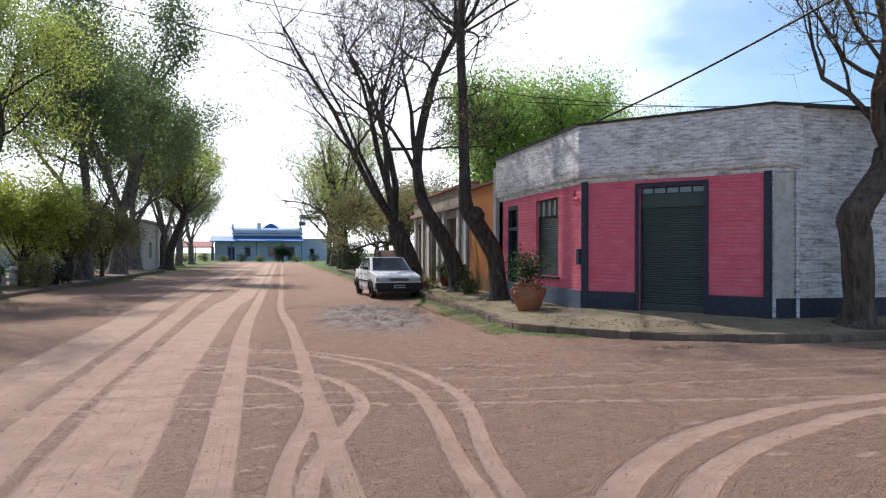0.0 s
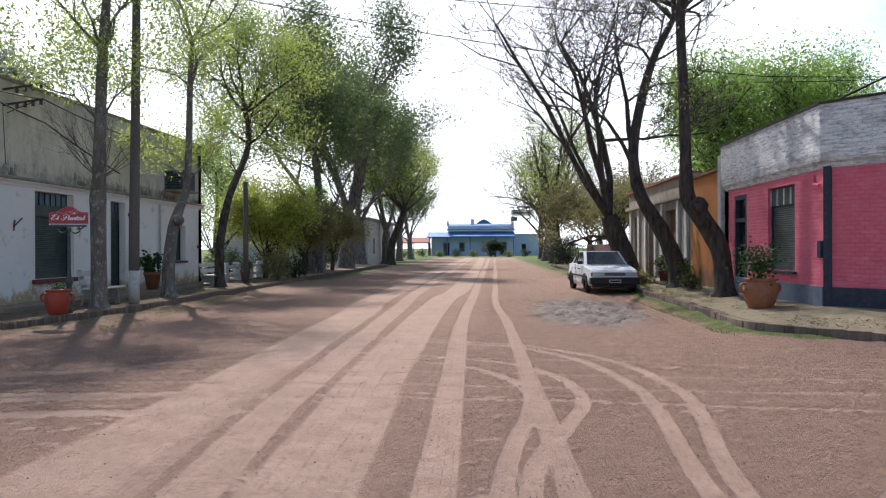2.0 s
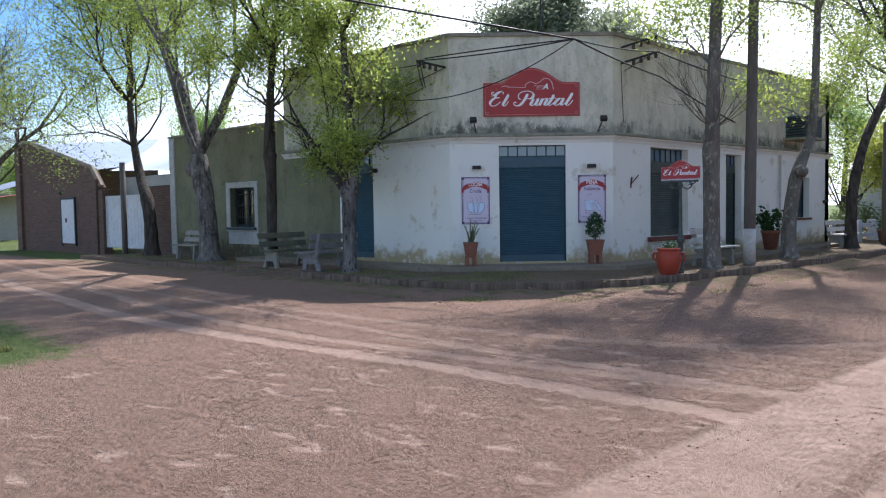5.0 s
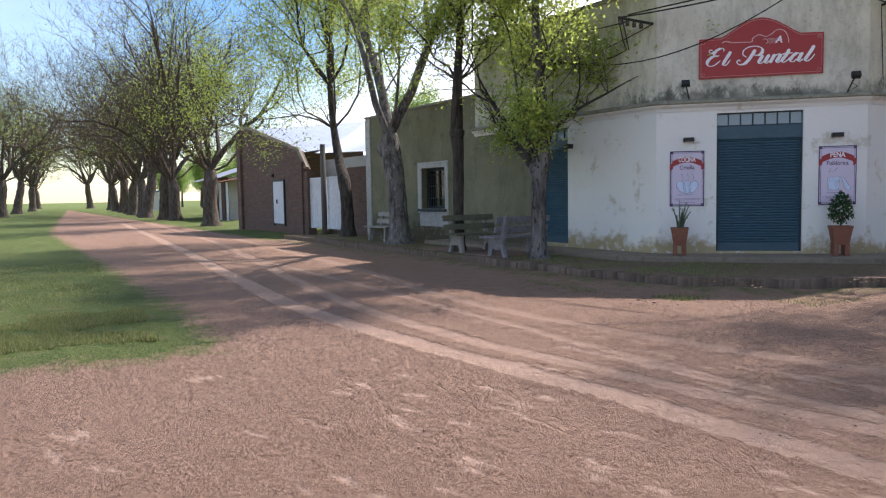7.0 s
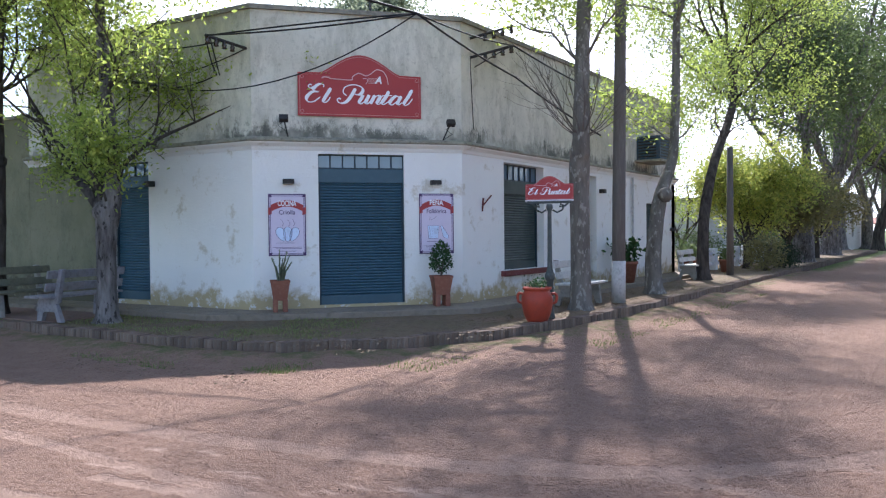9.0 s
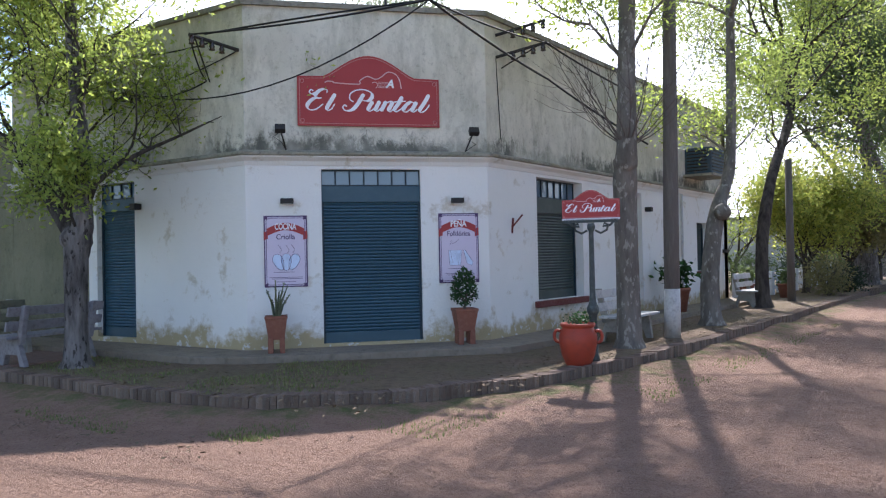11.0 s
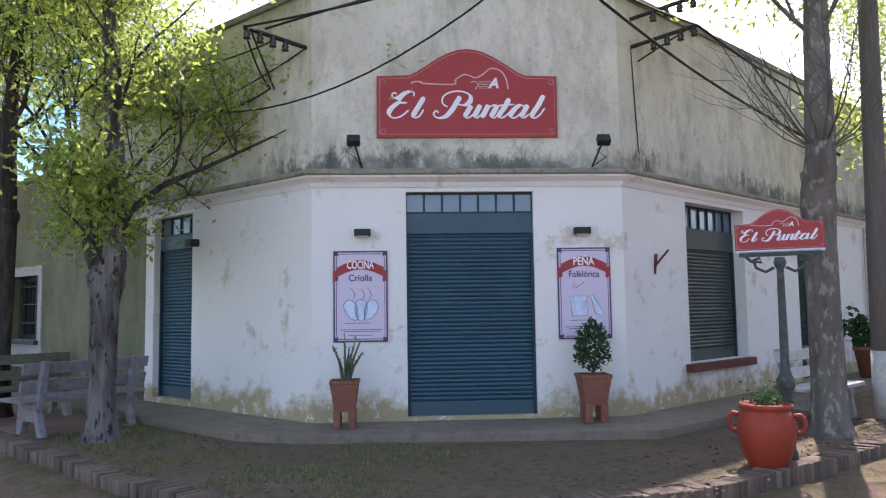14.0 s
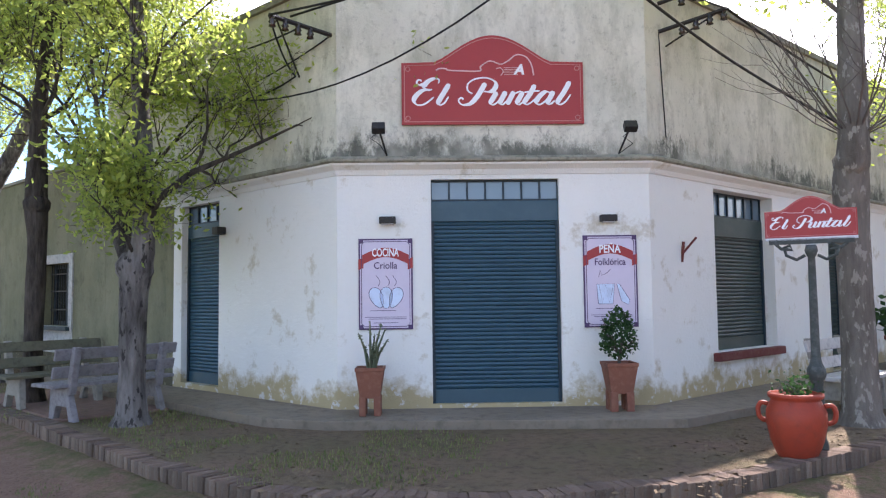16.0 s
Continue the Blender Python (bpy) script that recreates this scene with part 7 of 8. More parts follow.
for i, (x, y, s, r) in enumerate(((-10.6, 62, 0.95, 120), (-9.9, 73.5, 0.8, 240), (-10.2, 86, 0.75, 40), (-10.4, 101, 0.7, 160), (-9.2, 40.0, 0.8, 300))):
    t_ = copy_thing(big, pose(x, y, 0.1, 0, 0, r))
    t_.scale = (s, s, s)
tree("street_tree", "dark street tree leaning over the road, bare at its tips", -8.6, 66, 0.1, [(0, 0, 0, 0.4), (0.1, 0, 1.5, 0.34), (0.6, 0, 3.0, 0.3), (1.2, 0, 4.6, 0.25)], star(6, 0.7, 4.5, 0.14, 1.0, 56), 56, BARK_DARK, LEAF_YOUNG, 2, 0.17, 3, 0.4, low=3)

# yellow-green shrubs and small trees in the garden past the bar
for i, (x, y, h, lf) in enumerate(((-9.9, 33.0, 4.6, LEAF_YELLOW), (-10.6, 36.5, 4.8, LEAF_YELLOW), (-9.3, 37.5, 3.6, LEAF_BRONZE), (-10.0, 41, 4.4, LEAF_YELLOW), (-9.4, 45, 3.8, LEAF_BRONZE), (-12.5, 34, 5.4, LEAF_YOUNG))):
    tree("garden_tree", "small yellow-green garden tree with several stems", x, y, 0.15, [(0, 0, 0, 0.13), (0.02, 0, 0.5, 0.11), (0.0, 0.02, 0.9, 0.1)], star(6, 0.55, h * 0.48, 0.05, 1.0, 100 + i), 60 + i, BARK_DARK, lf, 4, 0.12, 2 if i % 2 else 3, 0.28, up=0.3, low=1.2)


def bush(x, y, z, r, h, leaf, n, size, seed, label):
    ob = thing("bush", label, "bush", m=pose(x, y, z))
    rnd = random.Random(seed)
    st, lf = Shape(), Shape()
    for i in range(16):
        a = rnd.uniform(0, 6.28)
        tip = Vector((r * 0.8 * math.cos(a) * rnd.uniform(0.3, 1), r * 0.8 * math.sin(a) * rnd.uniform(0.3, 1), h * rnd.uniform(0.6, 0.95)))
        st.tube([(0, 0, -0.1), tip * 0.5 + Vector((0, 0, 0.1)), tip], [0.025, 0.015, 0.006], 4)
    an = []
    for i in range(n // 6):
        d = Vector((rnd.gauss(0, 1), rnd.gauss(0, 1), rnd.gauss(0, 1))).normalized() * rnd.uniform(0.4, 1.05)
        an.append((d.x * r, d.y * r, max(0.06, h * 0.5 + d.z * h * 0.5)))
    part("stalk", st, TWIG, ob, merge=False)
    part("foliage", leaf_cloud(an, 6, size * 0.9, size, rnd), leaf, ob, merge=False)


bush(-9.0, 31.6, 0.15, 0.75, 1.25, LEAF_BRONZE, 2400, 0.09, 71, "rounded olive-green bush at the kerb")
bush(-8.9, 34.0, 0.15, 0.65, 0.95, LEAF_DARK, 2000, 0.09, 72, "low dark green bush at the kerb")
bush(-11.4, 32.0, 0.15, 0.9, 1.5, LEAF_GREEN, 2400, 0.1, 73, "green garden bush behind the balustrade")
bush(-11.2, 38.5, 0.15, 1.1, 1.8, LEAF_DARK, 2600, 0.11, 74, "dense dark green bush in the garden")
bush(-11.0, 43, 0.15, 1.2, 2.0, LEAF_GREEN, 2600, 0.11, 75, "loose green bush in the garden")
bush(-10.6, 47, 0.15, 1.0, 1.6, LEAF_DARK, 2400, 0.11, 76, "dense dark green bush in the garden")
bush(-11.5, 58, 0.1, 1.2, 1.8, LEAF_DARK, 2400, 0.13, 77, "clipped dark hedge bush by the white house")
bush(6.1, 23.4, 0.3, 0.3, 0.36, LEAF_GREEN, 600, 0.08, 78, "low green plants at the orange wall")
bush(5.6, 27.8, 0.2, 0.55, 0.5, LEAF_BRONZE, 900, 0.08, 79, "low plants at the foot of a street tree")
bush(6.0, 58, 0.1, 1.4, 2.4, LEAF_DARK, 2600, 0.14, 80, "dark hedge bush along the far pavement")
bush(6.4, 66, 0.1, 1.4, 2.4, LEAF_DARK, 2600, 0.14, 81, "dark hedge bush along the far pavement")
for i in range(10):
    bush(-13 + i * 2.7, 117 + (i % 3), 0.1, 0.8, 0.9 + 0.4 * (i % 2), LEAF_DARK if i % 2 else LEAF_GREEN, 500, 0.2, 120 + i, "clipped bush in front of the blue house")
tree("garden_tree", "small round dark topiary tree before the blue house", 1.2, 120, 0, [(0, 0, 0, 0.12), (0, 0, 0.7, 0.1), (0, 0, 1.0, 0.1)], star(7, 0.9, 1.0, 0.05, 1.0, 130), 131, BARK_DARK, LEAF_DARK, 9, 0.2, 2, 0.2)

# trees on the pink building's side
tree("street_tree", "tall spreading street tree in thin new leaf far down the street", 5.6, 60, 0.05, [(0, 0, 0, 0.36), (-0.1, 0, 1.6, 0.3), (-0.3, 0, 3.4, 0.26), (-0.6, 0, 5.0, 0.22)], star(7, 0.6, 5.4, 0.13, 1.0, 136) + star(4, 0.8, 4.2, 0.09, 0.8, 137), 137, BARK_DARK, LEAF_YOUNG, 0.6, 0.17, 3, 0.3, up=0.2, wiggle=0.16, low=4.0)
tree("street_tree", "dark crooked street tree, nearly bare, beside the pink building", 6.1, 20.1, 0.25, [(0, 0, 0, 0.27), (-0.02, 0.1, 0.6, 0.24), (-0.1, 0.2, 1.3, 0.25), (-0.55, 0.3, 2.1, 0.25), (-0.85, 0.4, 2.6, 0.2), (-0.9, 0.4, 3.6, 0.16), (-0.95, 0.4, 5.5, 0.135), (-1.0, 0.5, 7.2, 0.12), (-0.95, 0.5, 8.6, 0.1)],
     star(7, 0.8, 4.6, 0.06, 1.0, 141) + star(6, 0.95, 4.2, 0.05, 0.9, 142) + star(3, 1.0, 1.5, 0.025, 0.7, 143), 142, BARK_DARK, LEAF_BRONZE, 0.12, 0.09, 3, 0.15, up=0.14, twig=0.007, child=(3, 5), knots=((-0.62, 0.2, 2.35, 0.26),), low=4.5)
tree("street_tree", "dark leaning street tree, nearly bare, by the old shopfront", 6.1, 24.8, 0.25, [(0, 0, 0, 0.32), (-0.1, 0.1, 0.8, 0.27), (-0.5, 0.2, 1.8, 0.25), (-1.15, 0.4, 3.0, 0.2), (-1.35, 0.5, 4.2, 0.18), (-1.2, 0.6, 5.5, 0.16), (-0.7, 0.7, 7.4, 0.13), (0.0, 0.7, 8.8, 0.1)],
     [(0.6, (-0.25, 0.1, 1), 5.0, 0.1), (0.55, (0.15, 0.3, 1), 4.5, 0.08)] + star(7, 0.8, 4.8, 0.06, 1.0, 151) + star(5, 0.95, 3.8, 0.045, 0.85, 152), 152, BARK_DARK, LEAF_BRONZE, 0.12, 0.1, 3, 0.16, up=0.14, twig=0.009, child=(3, 5), low=4.5)
tree("street_tree", "dark street tree dividing low into tall bare limbs behind the car", 5.7, 31.0, 0.2, [(0, 0, 0, 0.5), (-0.2, 0, 0.9, 0.42), (-0.6, 0, 1.9, 0.38), (-0.85, 0, 2.6, 0.33)],
     [(1.0, (-0.45, 0.1, 1), 7.2, 0.17), (1.0, (0.12, 0.15, 1), 8.0, 0.17), (0.9, (-0.9, -0.2, 1.15), 9.0, 0.14), (1.0, (-0.1, -0.2, 1), 8.5, 0.12), (1.0, (-0.75, 0.3, 1.0), 8.0, 0.1)], 153, BARK_DARK, LEAF_BRONZE, 0.2, 0.11, 3, 0.2, up=0.14, twig=0.011, wiggle=0.15, child=(4, 5), low=4.0)
tree("street_tree", "plain street tree with bare twigs at the pavement's end", 10.55, 11.95, 0.22, [(0, 0, 0, 0.36), (0, -0.05, 0.5, 0.27), (-0.1, -0.1, 1.6, 0.27), (-0.15, -0.1, 2.0, 0.29), (0.2, -0.1, 2.5, 0.24), (0.55, -0.05, 2.9, 0.25), (0.65, 0, 3.3, 0.2)],
     [(1.0, (-0.35, 0, 1), 3.6, 0.13), (1.0, (0.35, 0.2, 1), 3.4, 0.12), (0.95, (-0.6, -0.2, 1), 3.6, 0.07), (0.9, (-1.0, -0.1, 0.85), 3.6, 0.06), (1.0, (-0.1, 0.4, 1), 3.4, 0.08)], 154, BARK_BROWN, LEAF_BRONZE, 0.9, 0.06, 3, 0.1, up=0.2, knots=((-0.22, -0.2, 2.0, 0.2), (0.62, -0.22, 2.95, 0.16)), low=3.0)
for i, (x, y, s) in enumerate(((9.4, 33.0, 1.0), (13.6, 33.5, 1.0), (11.2, 37, 1.08), (16.6, 35.5, 0.92), (12.2, 30.5, 0.95))):
    if i == 0:
        poplar = tree("tall_leafy_tree", "tall fresh-green tree rising behind the low houses", x, y, 0, [(0, 0, 0, 0.25), (0.1, 0, 2.5, 0.2), (0.1, 0.1, 4.2, 0.15), (0.2, 0.1, 5.8, 0.1)], star(6, 0.6, 2.9, 0.06, 1.0, 161) + star(5, 0.8, 2.6, 0.05, 0.75, 162) + star(4, 0.9, 2.0, 0.05, 0.55, 163), 163, BARK_DARK, LEAF_FRESH, 1, 0.14, 3, 0.4, up=0.3, shrink=0.5, low=3.4)
    else:
        t_ = copy_thing(poplar, pose(x, y, 0, 0, 0, 95 * i))
        t_.scale = (s, s, s)
for i, (x, y, s) in enumerate(((7.2, 44, 1.0), (7.6, 52, 1.05), (8.2, 61, 1.0))):
    if i == 0:
        roundt = tree("round_garden_tree", "dense rounded olive-green tree beside the garden wall", x, y, 0, [(0, 0, 0, 0.22), (0, 0, 1.0, 0.2), (0.1, 0, 1.9, 0.18)], star(7, 0.85, 3.2, 0.09, 1.0, 171), 171, BARK_DARK, LEAF_BRONZE, 2, 0.14, 3, 0.32, up=0.12, shrink=0.52, low=1.8)
    else:
        t_ = copy_thing(roundt, pose(x, y, 0, 0, 0, 80 * i))
        t_.scale = (s, s, s)
for i, (x, y, s) in enumerate(((6.2, 72, 0.95), (6.4, 84, 1.0), (6.8, 97, 0.9))):
    t_ = copy_thing(row_b if i % 2 else row_w, pose(x, y, 0, 0, 0, 50 * i + 10))
    t_.scale = (s, s, s)
tree("tall_leafy_tree", "big dark evergreen tree behind the bar's roof", -27, 33, 0, [(0, 0, 0, 0.5), (0, 0, 4, 0.4), (0.2, 0, 7.2, 0.3)], star(8, 0.95, 4.3, 0.14, 1.0, 181) + star(6, 0.5, 3.8, 0.13, 0.95, 182), 183, BARK_DARK, LEAF_OLIVE, 6, 0.22, 3, 0.5, up=0.15, shrink=0.5, low=6)
for i, (x, y, s) in enumerate(((-60, 45, 1.4), (-85, 40, 1.5), (-45, 60, 1.4), (40, 70, 1.5), (28, 55, 1.3), (-35, 95, 1.6), (30, 160, 1.6), (-40, 170, 1.7), (60, 40, 1.5), (-110, 50, 1.6))):
    t_ = copy_thing(poplar, pose(x, y, 0, 0, 0, 65 * i))
    t_.scale = (s, s, s)

for i in range(12):
    t_ = copy_thing(poplar, pose(-74 - 9 * i, 18 + 5 * (i % 3), 0, 0, 0, 70 * i))
    t_.scale = (0.9, 0.9, 0.75 + 0.1 * (i % 2))

# ---- the parked car ----


def sedan():
    ob = thing("parked_car", "dusty white boxy sedan parked beside the muddy verge", "car", m=pose(0, 0, 0))
    # local: front towards +y
    ob.matrix_basis = pose(3.9, 26.8, 0.02, 0, 0, 184)
    ring = lambda y, w, z0, z1, tuck: [(-w + tuck, y, z0), (w - tuck, y, z0), (w, y, z0 + 0.14), (w, y, (z0 + z1) / 2 + 0.03), (w - 0.035, y, z1), (-w + 0.035, y, z1), (-w, y, (z0 + z1) / 2 + 0.03), (-w, y, z0 + 0.14)]
    secs = [(-2.02, 0.72, 0.36, 0.82, 0.06), (-1.95, 0.78, 0.27, 0.9, 0.05), (-1.3, 0.81, 0.22, 0.93, 0.05), (-0.4, 0.82, 0.2, 0.92, 0.05), (0.7, 0.82, 0.2, 0.91, 0.05), (1.35, 0.81, 0.22, 0.84, 0.05), (1.95, 0.78, 0.27, 0.76, 0.05), (2.03, 0.74, 0.34, 0.70, 0.06)]
    vs = [p for s in secs for p in ring(*s)]
    fs = [(i * 8 + k, i * 8 + (k + 1) % 8, (i + 1) * 8 + (k + 1) % 8, (i + 1) * 8 + k) for i in range(len(secs) - 1) for k in range(8)] + [tuple(range(7, -1, -1)), tuple((len(secs) - 1) * 8 + k for k in range(8))]
    body = part("body", Shape().add(vs, fs), CARPAINT, ob, bevel=0.02, smooth=False)
    pl = [(-0.74, -1.55, 0.91), (0.74, -1.55, 0.91), (0.74, 0.88, 0.9), (-0.74, 0.88, 0.9), (-0.6, -1.0, 1.36), (0.6, -1.0, 1.36), (0.61, 0.12, 1.37), (-0.61, 0.12, 1.37)]
    part("cabin", Shape().add(pl, [(0, 1, 2, 3), (4, 7, 6, 5), (0, 4, 5, 1), (1, 5, 6, 2), (2, 6, 7, 3), (3, 7, 4, 0)]), CARPAINT, ob, bevel=0.035)

    def pane(a, b, c, d, out, name):
        p = [Vector(q) for q in (a, b, c, d)]
        cen = sum(p, Vector()) / 4
        p = [cen + (q - cen) * 0.88 + Vector(out) * 0.012 for q in p]
        n = Vector(out) * 0.006
        part(name, Shape().add([*p, *[q + n for q in p]], [(0, 1, 2, 3), (7, 6, 5, 4), (0, 4, 5, 1), (1, 5, 6, 2), (2, 6, 7, 3), (3, 7, 4, 0)]), DARKGLASS, ob)
    pane(pl[3], pl[2], pl[6], pl[7], (0, 0.55, 0.83), "windscreen")
    pane(pl[1], pl[0], pl[4], pl[5], (0, -0.63, 0.77), "rear_window")
    for sx, (a, b, c, d) in ((1, (1, 2, 6, 5)), (-1, (3, 0, 4, 7))):
        A, B, C_, D = (Vector(pl[k]) for k in (a, b, c, d))
        m1, m2 = A.lerp(B, 0.5), D.lerp(C_, 0.48)
        pane(A.lerp(B, 0.12), m1, m2, D.lerp(C_, 0.02), (sx * 0.95, 0, 0.3), "side_window")
        pane(m1, A.lerp(B, 0.97), D.lerp(C_, 0.98), m2, (sx * 0.95, 0, 0.3), "side_window")
        part("door_mirror", Shape().box(sx * 0.86 - 0.09, 0.62, 0.93, sx * 0.86 + 0.09, 0.72, 1.05), BLACKPLASTIC, ob, bevel=0.02)
        part("rubbing_strip", Shape().box(sx * 0.825 - 0.015, -1.2, 0.52, sx * 0.825 + 0.015, 1.2, 0.575), BLACKPLASTIC, ob)
        for y in (-0.45, 0.35):
            part("door_handle", Shape().box(sx * 0.83 - 0.02, y - 0.08, 0.76, sx * 0.83 + 0.02, y + 0.08, 0.79), BLACKPLASTIC, ob, bevel=0.006)
        for y in (-0.35, 0.72):
            part("door_gap", Shape().box(sx * 0.823 - 0.003, y - 0.004, 0.3, sx * 0.823 + 0.003, y + 0.004, 0.9), BLACKPLASTIC, ob)
        part("headlight", Shape().box(sx * 0.52 - 0.18, 1.98, 0.575, sx * 0.52 + 0.18, 2.045, 0.69), LENS, ob, bevel=0.015)
        part("indicator", Shape().box(sx * 0.735 - 0.03, 1.94, 0.58, sx * 0.735 + 0.03, 2.03, 0.69), ORANGE, ob, bevel=0.01)
        part("tail_light", Shape().box(sx * 0.58 - 0.16, -2.05, 0.62, sx * 0.58 + 0.16, -2.0, 0.76), SIGNRED, ob, bevel=0.01)
        for y in (-1.22, 1.27):
            wx = sx * 0.74
            mt = Matrix.Translation((wx, y, 0.285)) @ Matrix.Rotation(radians(90), 4, "Y")
            part("wheel_arch", Shape().tube([(sx * 0.824 - 0.004, y + 0.34 * math.cos(a), 0.285 + 0.34 * math.sin(a)) for a in [math.pi * i / 12 for i in range(13)]], 0.03, 6), BLACKPLASTIC, ob)
            s_ = Shape().lathe([(0.17, -0.085), (0.26, -0.085), (0.285, -0.06), (0.285, 0.06), (0.26, 0.085), (0.17, 0.085)], n=28)
            s_.v = [tuple(mt @ Vector(p)) for p in s_.v]
            wh = part("wheel", s_, RUBBER, ob, smooth=False)
            r_ = Shape().lathe([(0.03, 0.02 * sx), (0.06, 0.06 * sx), (0.12, 0.05 * sx), (0.165, 0.088 * sx), (0.18, 0.088 * sx)], n=20)
            r_.v = [tuple(mt @ Vector(p)) for p in r_.v]
            part("rim", r_, STEEL, wh, smooth=True)
    part("grille", Shape().box(-0.33, 1.99, 0.58, 0.33, 2.04, 0.685), BLACKPLASTIC, ob)
    for i in range(5):
        part("grille_bar", Shape().box(-0.33, 2.04, 0.59 + i * 0.02, 0.33, 2.048, 0.598 + i * 0.02), STEEL, ob)
    part("bumper", Shape().box(-0.8, 1.9, 0.3, 0.8, 2.11, 0.53), BLACKPLASTIC, ob, bevel=0.035)
    part("bumper", Shape().box(-0.8, -2.11, 0.32, 0.8, -1.92, 0.55), BLACKPLASTIC, ob, bevel=0.035)
    part("valance", Shape().box(-0.72, 1.85, 0.2, 0.72, 2.02, 0.3), BLACKPLASTIC, ob, bevel=0.02)
    plate = part("number_plate", Shape().box(-0.19, 2.112, 0.36, 0.19, 2.12, 0.46), WHITEPAINT, ob)
    part("plate_field", Shape().box(-0.17, 2.121, 0.38, 0.17, 2.124, 0.44), BLACKPLASTIC, plate)
    for sx in (-0.3, 0.3):
        part("wiper", Shape().tube([(sx - 0.2, 0.86, 0.93), (sx + 0.12, 0.66, 1.06)], 0.008, 4), BLACKPLASTIC, ob)


sedan()

# ---- grass, litter and stones ----


def blades(name, label, spots, n, h, material, seed):
    """Grass blades scattered over rectangles or round points."""
    g = np.random.default_rng(seed)
    total = sum(s[4] for s in spots)
    vs = []
    for x0, x1, y0, y1, wgt, z in spots:
        k = int(n * wgt / total)
        px, py = g.uniform(x0, x1, k), g.uniform(y0, y1, k)
        keep = np.array([noise.noise(Vector((a * 1.1, b * 1.1, 7))) > -0.15 for a, b in zip(px, py)])
        px, py = px[keep], py[keep]
        k = len(px)
        a = g.uniform(0, 6.28, k)
        hh = h * g.uniform(0.4, 1.2, k)
        wd = 0.006 + 0.006 * g.random(k)
        lx, ly = np.cos(a) * hh * 0.5, np.sin(a) * hh * 0.5
        vs.append(np.stack([np.stack([px - np.sin(a) * wd, py + np.cos(a) * wd, np.full(k, z - 0.01)], -1), np.stack([px + np.sin(a) * wd, py - np.cos(a) * wd, np.full(k, z - 0.01)], -1), np.stack([px + lx, py + ly, z + hh], -1)], 1).reshape(-1, 3))
    v = np.concatenate(vs)
    sh = Shape()
    sh.v, sh.f = v.tolist(), np.arange(len(v)).reshape(-1, 3).tolist()
    return tagged(part(name, sh, material, merge=False), label, "grass", kind="stuff")


blades("grass", "short green grass at the edge of the dirt road", [(-22, -10.4, -2, 3.6, 5, 0.01), (-13, -10.4, 2.2, 3.9, 5, 0.01)], 42000, 0.05, GRASS, 5)
blades("grass", "thin grass tufts along the brick kerbs", [(-13, -11, 9.9, 10.75, 1, 0), (-11, -9.6, 10.4, 11.2, 1, 0), (-9.6, -8.3, 11.4, 14, 1.2, 0), (-8.5, -7.3, 14, 24, 2.2, 0), (-16, -11, 11.0, 12.2, 2.4, 0.185), (-12.2, -10.2, 11.6, 13.6, 1.4, 0.185), (-27, -16, 10.3, 11.4, 1.5, 0.185), (4.0, 4.7, 13.4, 23, 3, 0), (4.95, 6.0, 16.5, 27, 1.5, 0.2), (6, 11, 11.1, 11.4, 0.6, 0.0)], 26000, 0.042, GRASS, 6)


def scatter_litter(name, label, spots, n, size, material, seed, lift=0.004):
    g = np.random.default_rng(seed)
    total = sum(s[4] for s in spots)
    sh = Shape()
    out = []
    for x0, x1, y0, y1, wgt, z in spots:
        k = int(n * wgt / total)
        c = np.stack([g.uniform(x0, x1, k), g.uniform(y0, y1, k), np.full(k, z + lift)], -1)
        a = g.uniform(0, 6.28, k)
        s = size * g.uniform(0.4, 1.3, k)
        u = np.stack([np.cos(a) * s, np.sin(a) * s, g.uniform(-0.2, 0.35, k) * s], -1)
        w = np.stack([-np.sin(a) * s * 0.5, np.cos(a) * s * 0.5, g.uniform(0, 0.4, k) * s], -1)
        out.append(np.stack([c - u * 0.5, c + w * 0.5, c + u * 0.5, c - w * 0.5], 1).reshape(-1, 3))
    v = np.concatenate(out)
    sh.v, sh.f = v.tolist(), np.arange(len(v)).reshape(-1, 4).tolist()
    return tagged(part(name, sh, material, merge=False), label, "litter", kind="stuff")


scatter_litter("leaf_litter", "dry fallen leaves on the verges", [(-20, -9, 10.95, 12.2, 2, 0.19), (-9.7, -8.5, 12.6, 24, 2, 0.19), (-12.5, -9.4, 9.6, 12, 1, 0.0), (5, 9, 12.2, 14, 2, 0.25), (5.1, 6.5, 14, 24, 1.5, 0.24), (9, 16, 11.2, 12.5, 1.5, 0.26)], 4800, 0.05, LITTER, 7)
scatter_litter("leaf_litter", "small dry leaves and straw on the bar's dirt verge", [(-14.5, -9.8, 11.1, 12.6, 3, 0.192), (-11.6, -9.2, 12.2, 14.6, 2, 0.192), (-9.8, -8.7, 13.4, 18, 2, 0.192), (-13.5, -9, 9.4, 11, 1.2, 0.012)], 3600, 0.024, LITTER, 27)


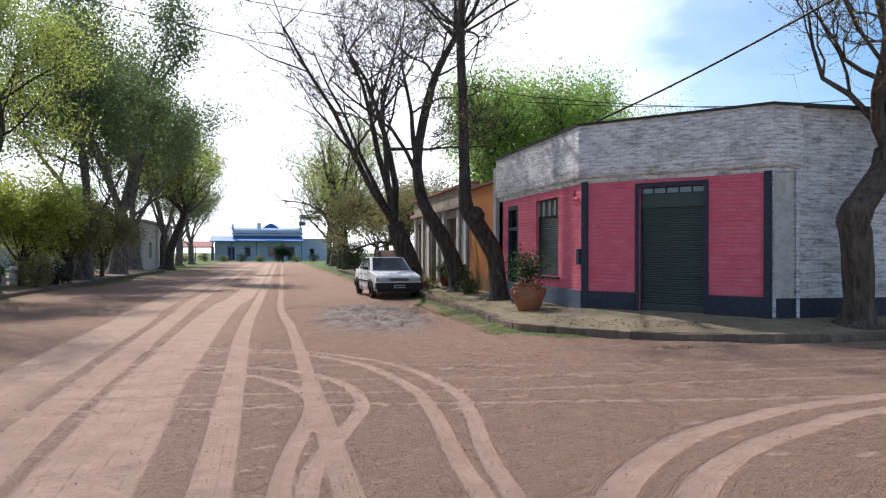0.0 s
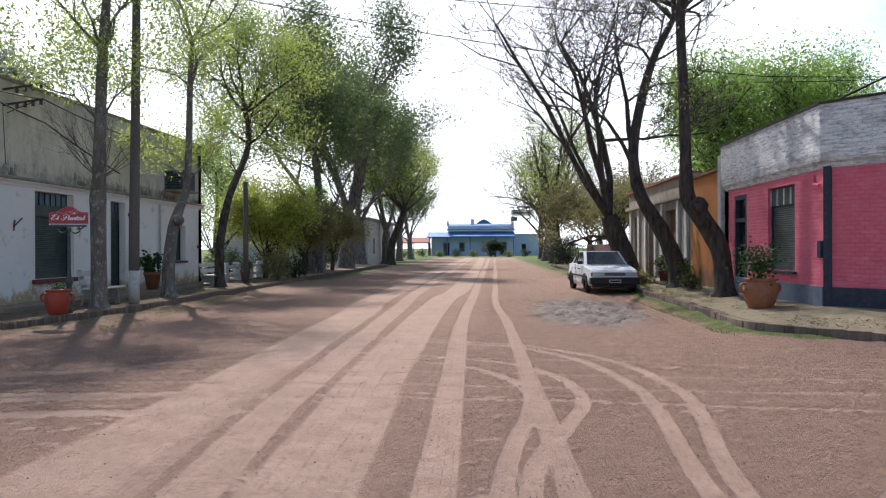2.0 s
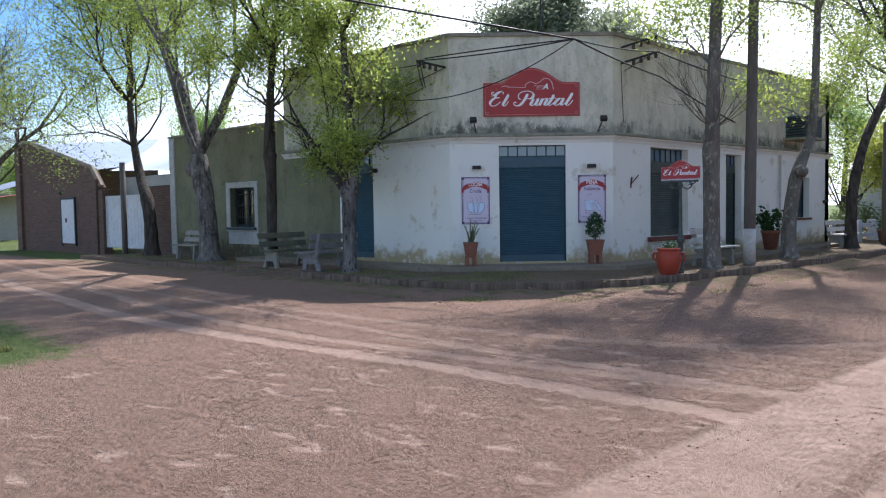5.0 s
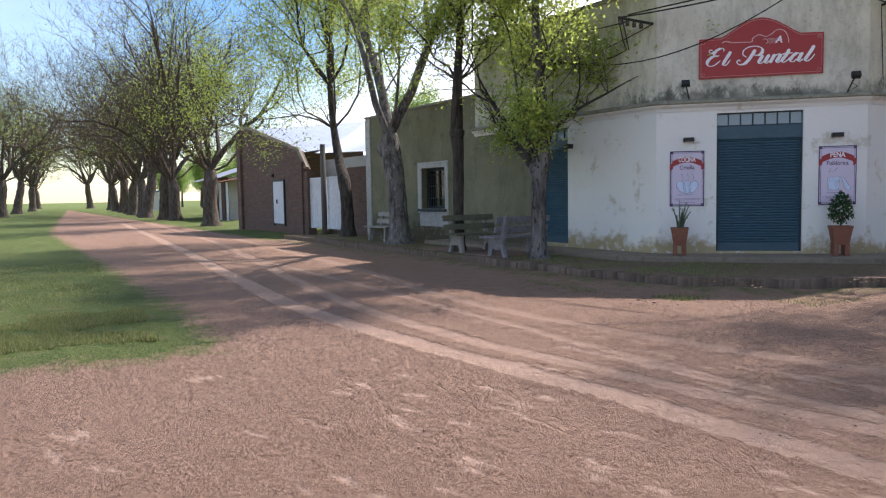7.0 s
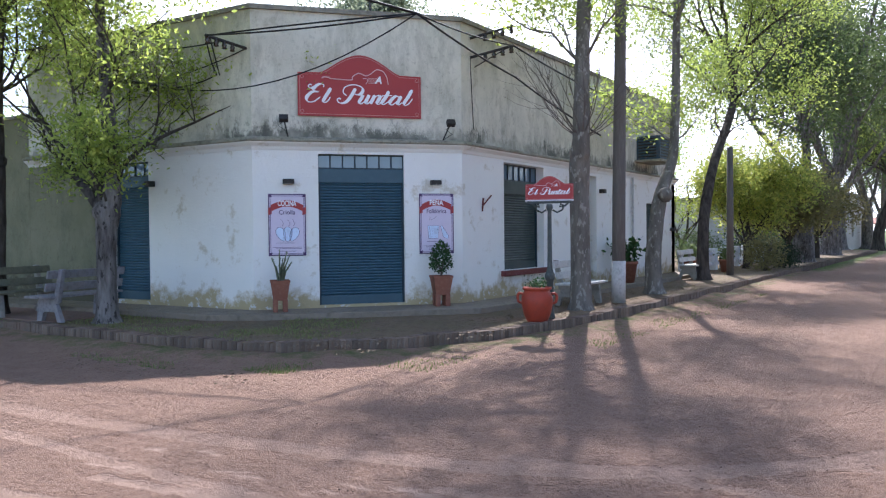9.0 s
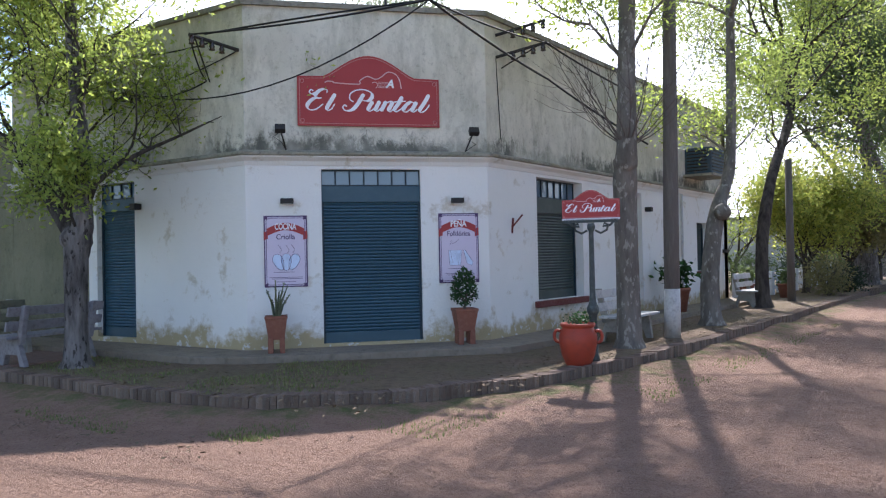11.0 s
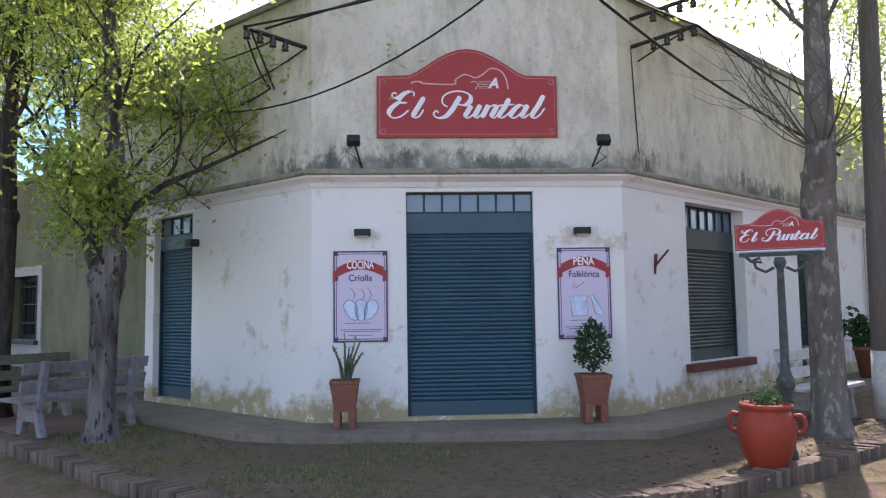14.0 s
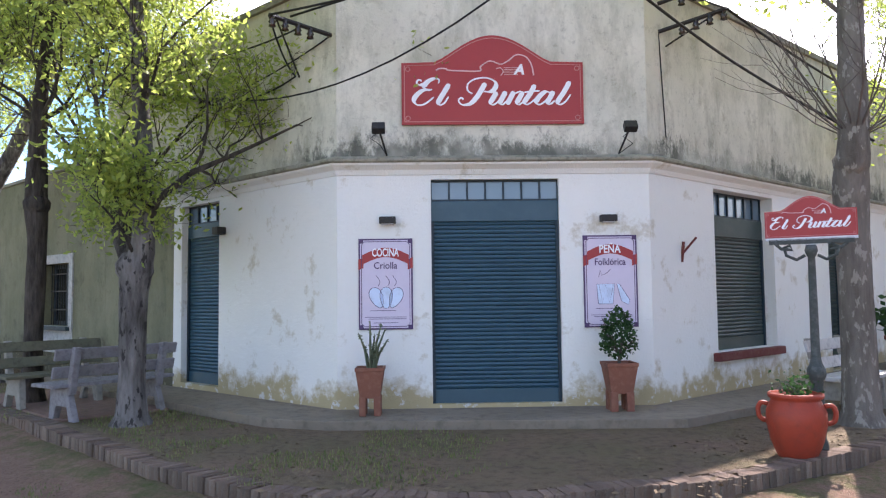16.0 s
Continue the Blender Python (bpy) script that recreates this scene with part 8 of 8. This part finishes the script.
def stones(name, label, x0, x1, y0, y1, n, size, material, seed):
    g = np.random.default_rng(seed)
    sh = Shape()
    cube = np.array([(-1, -1, -0.6), (1, -1, -0.6), (1, 1, -0.6), (-1, 1, -0.6), (-0.7, -0.7, 0.6), (0.7, -0.7, 0.6), (0.7, 0.7, 0.6), (-0.7, 0.7, 0.6)])
    fc = [(3, 2, 1, 0), (4, 5, 6, 7), (0, 1, 5, 4), (1, 2, 6, 5), (2, 3, 7, 6), (3, 0, 4, 7)]
    for i in range(n):
        s = size * g.uniform(0.3, 1.0) ** 2
        p = np.array([g.uniform(x0, x1), g.uniform(y0, y1), 0.2 * s])
        sh.add((cube * s * g.uniform(0.7, 1.3, (8, 3)) + p).tolist(), fc)
    return tagged(part(name, sh, material, merge=False), label, "clods", kind="stuff")


MUDCLOD = surf("pale_mud_clods", (0.3, 0.235, 0.195), (0.2, 0.15, 0.12), s2=20, bump=0.4)
CLOD = surf("dark_clods", (0.22, 0.135, 0.095), (0.14, 0.085, 0.062), s2=20, bump=0.4)
stones("dirt_clods", "small dark clods and pebbles on the dirt road", -9, 8, 3, 15, 3400, 0.0065, CLOD, 8)
stones("dirt_clods", "churned mud clods beside the car", 0.8, 3.8, 15.5, 22.0, 260, 0.026, MUDCLOD, 9)

# ---- kerb bricks ----


def kerb(line, parent, label, near, top, length=0.125, depth=0.23):
    """Bricks on edge laid across the kerb's line; the nearest are single parts, the rest one mesh."""
    rnd = random.Random(77)
    base = Shape().box(-0.5 * length + 0.0015, 0, -0.12, 0.5 * length - 0.0015, depth, 0)
    meshes = []
    for i in range(5):
        s_ = Shape()
        s_.v = [(x + rnd.uniform(-0.003, 0.003), y + rnd.uniform(-0.006, 0.006), z * (2.2 if z < 0 else 1) + rnd.uniform(-0.006, 0.006)) for x, y, z in base.v]
        s_.f = list(base.f)
        meshes.append(mesh_of("brick", s_, KERBBRICK, bevel=0.009))
    rest = Shape()
    run = 0.0
    count = 0
    for a, b in zip(line[:-1], line[1:]):
        seg = (b - a).length
        while run < seg:
            p = a.lerp(b, run / seg)
            d = (b - a).normalized()
            m = Matrix.Translation((p.x, p.y, top + 0.012 * math.sin(3.1 * p.x + 2.3 * p.y) + rnd.uniform(-0.007, 0.006))) @ Matrix.Rotation(math.atan2(d.y, d.x) + rnd.uniform(-0.03, 0.03), 4, "Z") @ Matrix.Rotation(rnd.uniform(-0.05, 0.02), 4, "X")
            m = m @ Matrix.Translation((0, rnd.uniform(-0.008, 0.008), 0))
            if near(p) and count < 290:
                ob = new("brick", meshes[rnd.randrange(5)])
                ob.parent = parent
                ob.matrix_basis = m
                count += 1
            else:
                rest.box(-0.5 * length + 0.006, 0, -0.26, 0.5 * length - 0.006, depth, 0, m)
            run += length
        run -= seg
    ob = part("kerb_rest", rest, KERBBRICK, parent, merge=False)
    ob["kind"] = "stuff"


kerb(kw, pavement_w, "", lambda p: p.x > -15.0 and p.y < 19.5, 0.202, 0.074, 0.22)
kerb([Vector((-8.27, 34, 0)), Vector((-8.27, 62, 0))], pavement_w, "", lambda p: False, 0.2)
kerb(ke, pavement_e, "", lambda p: p.y < 24 and p.x < 14, 0.175, 0.2, 0.25)
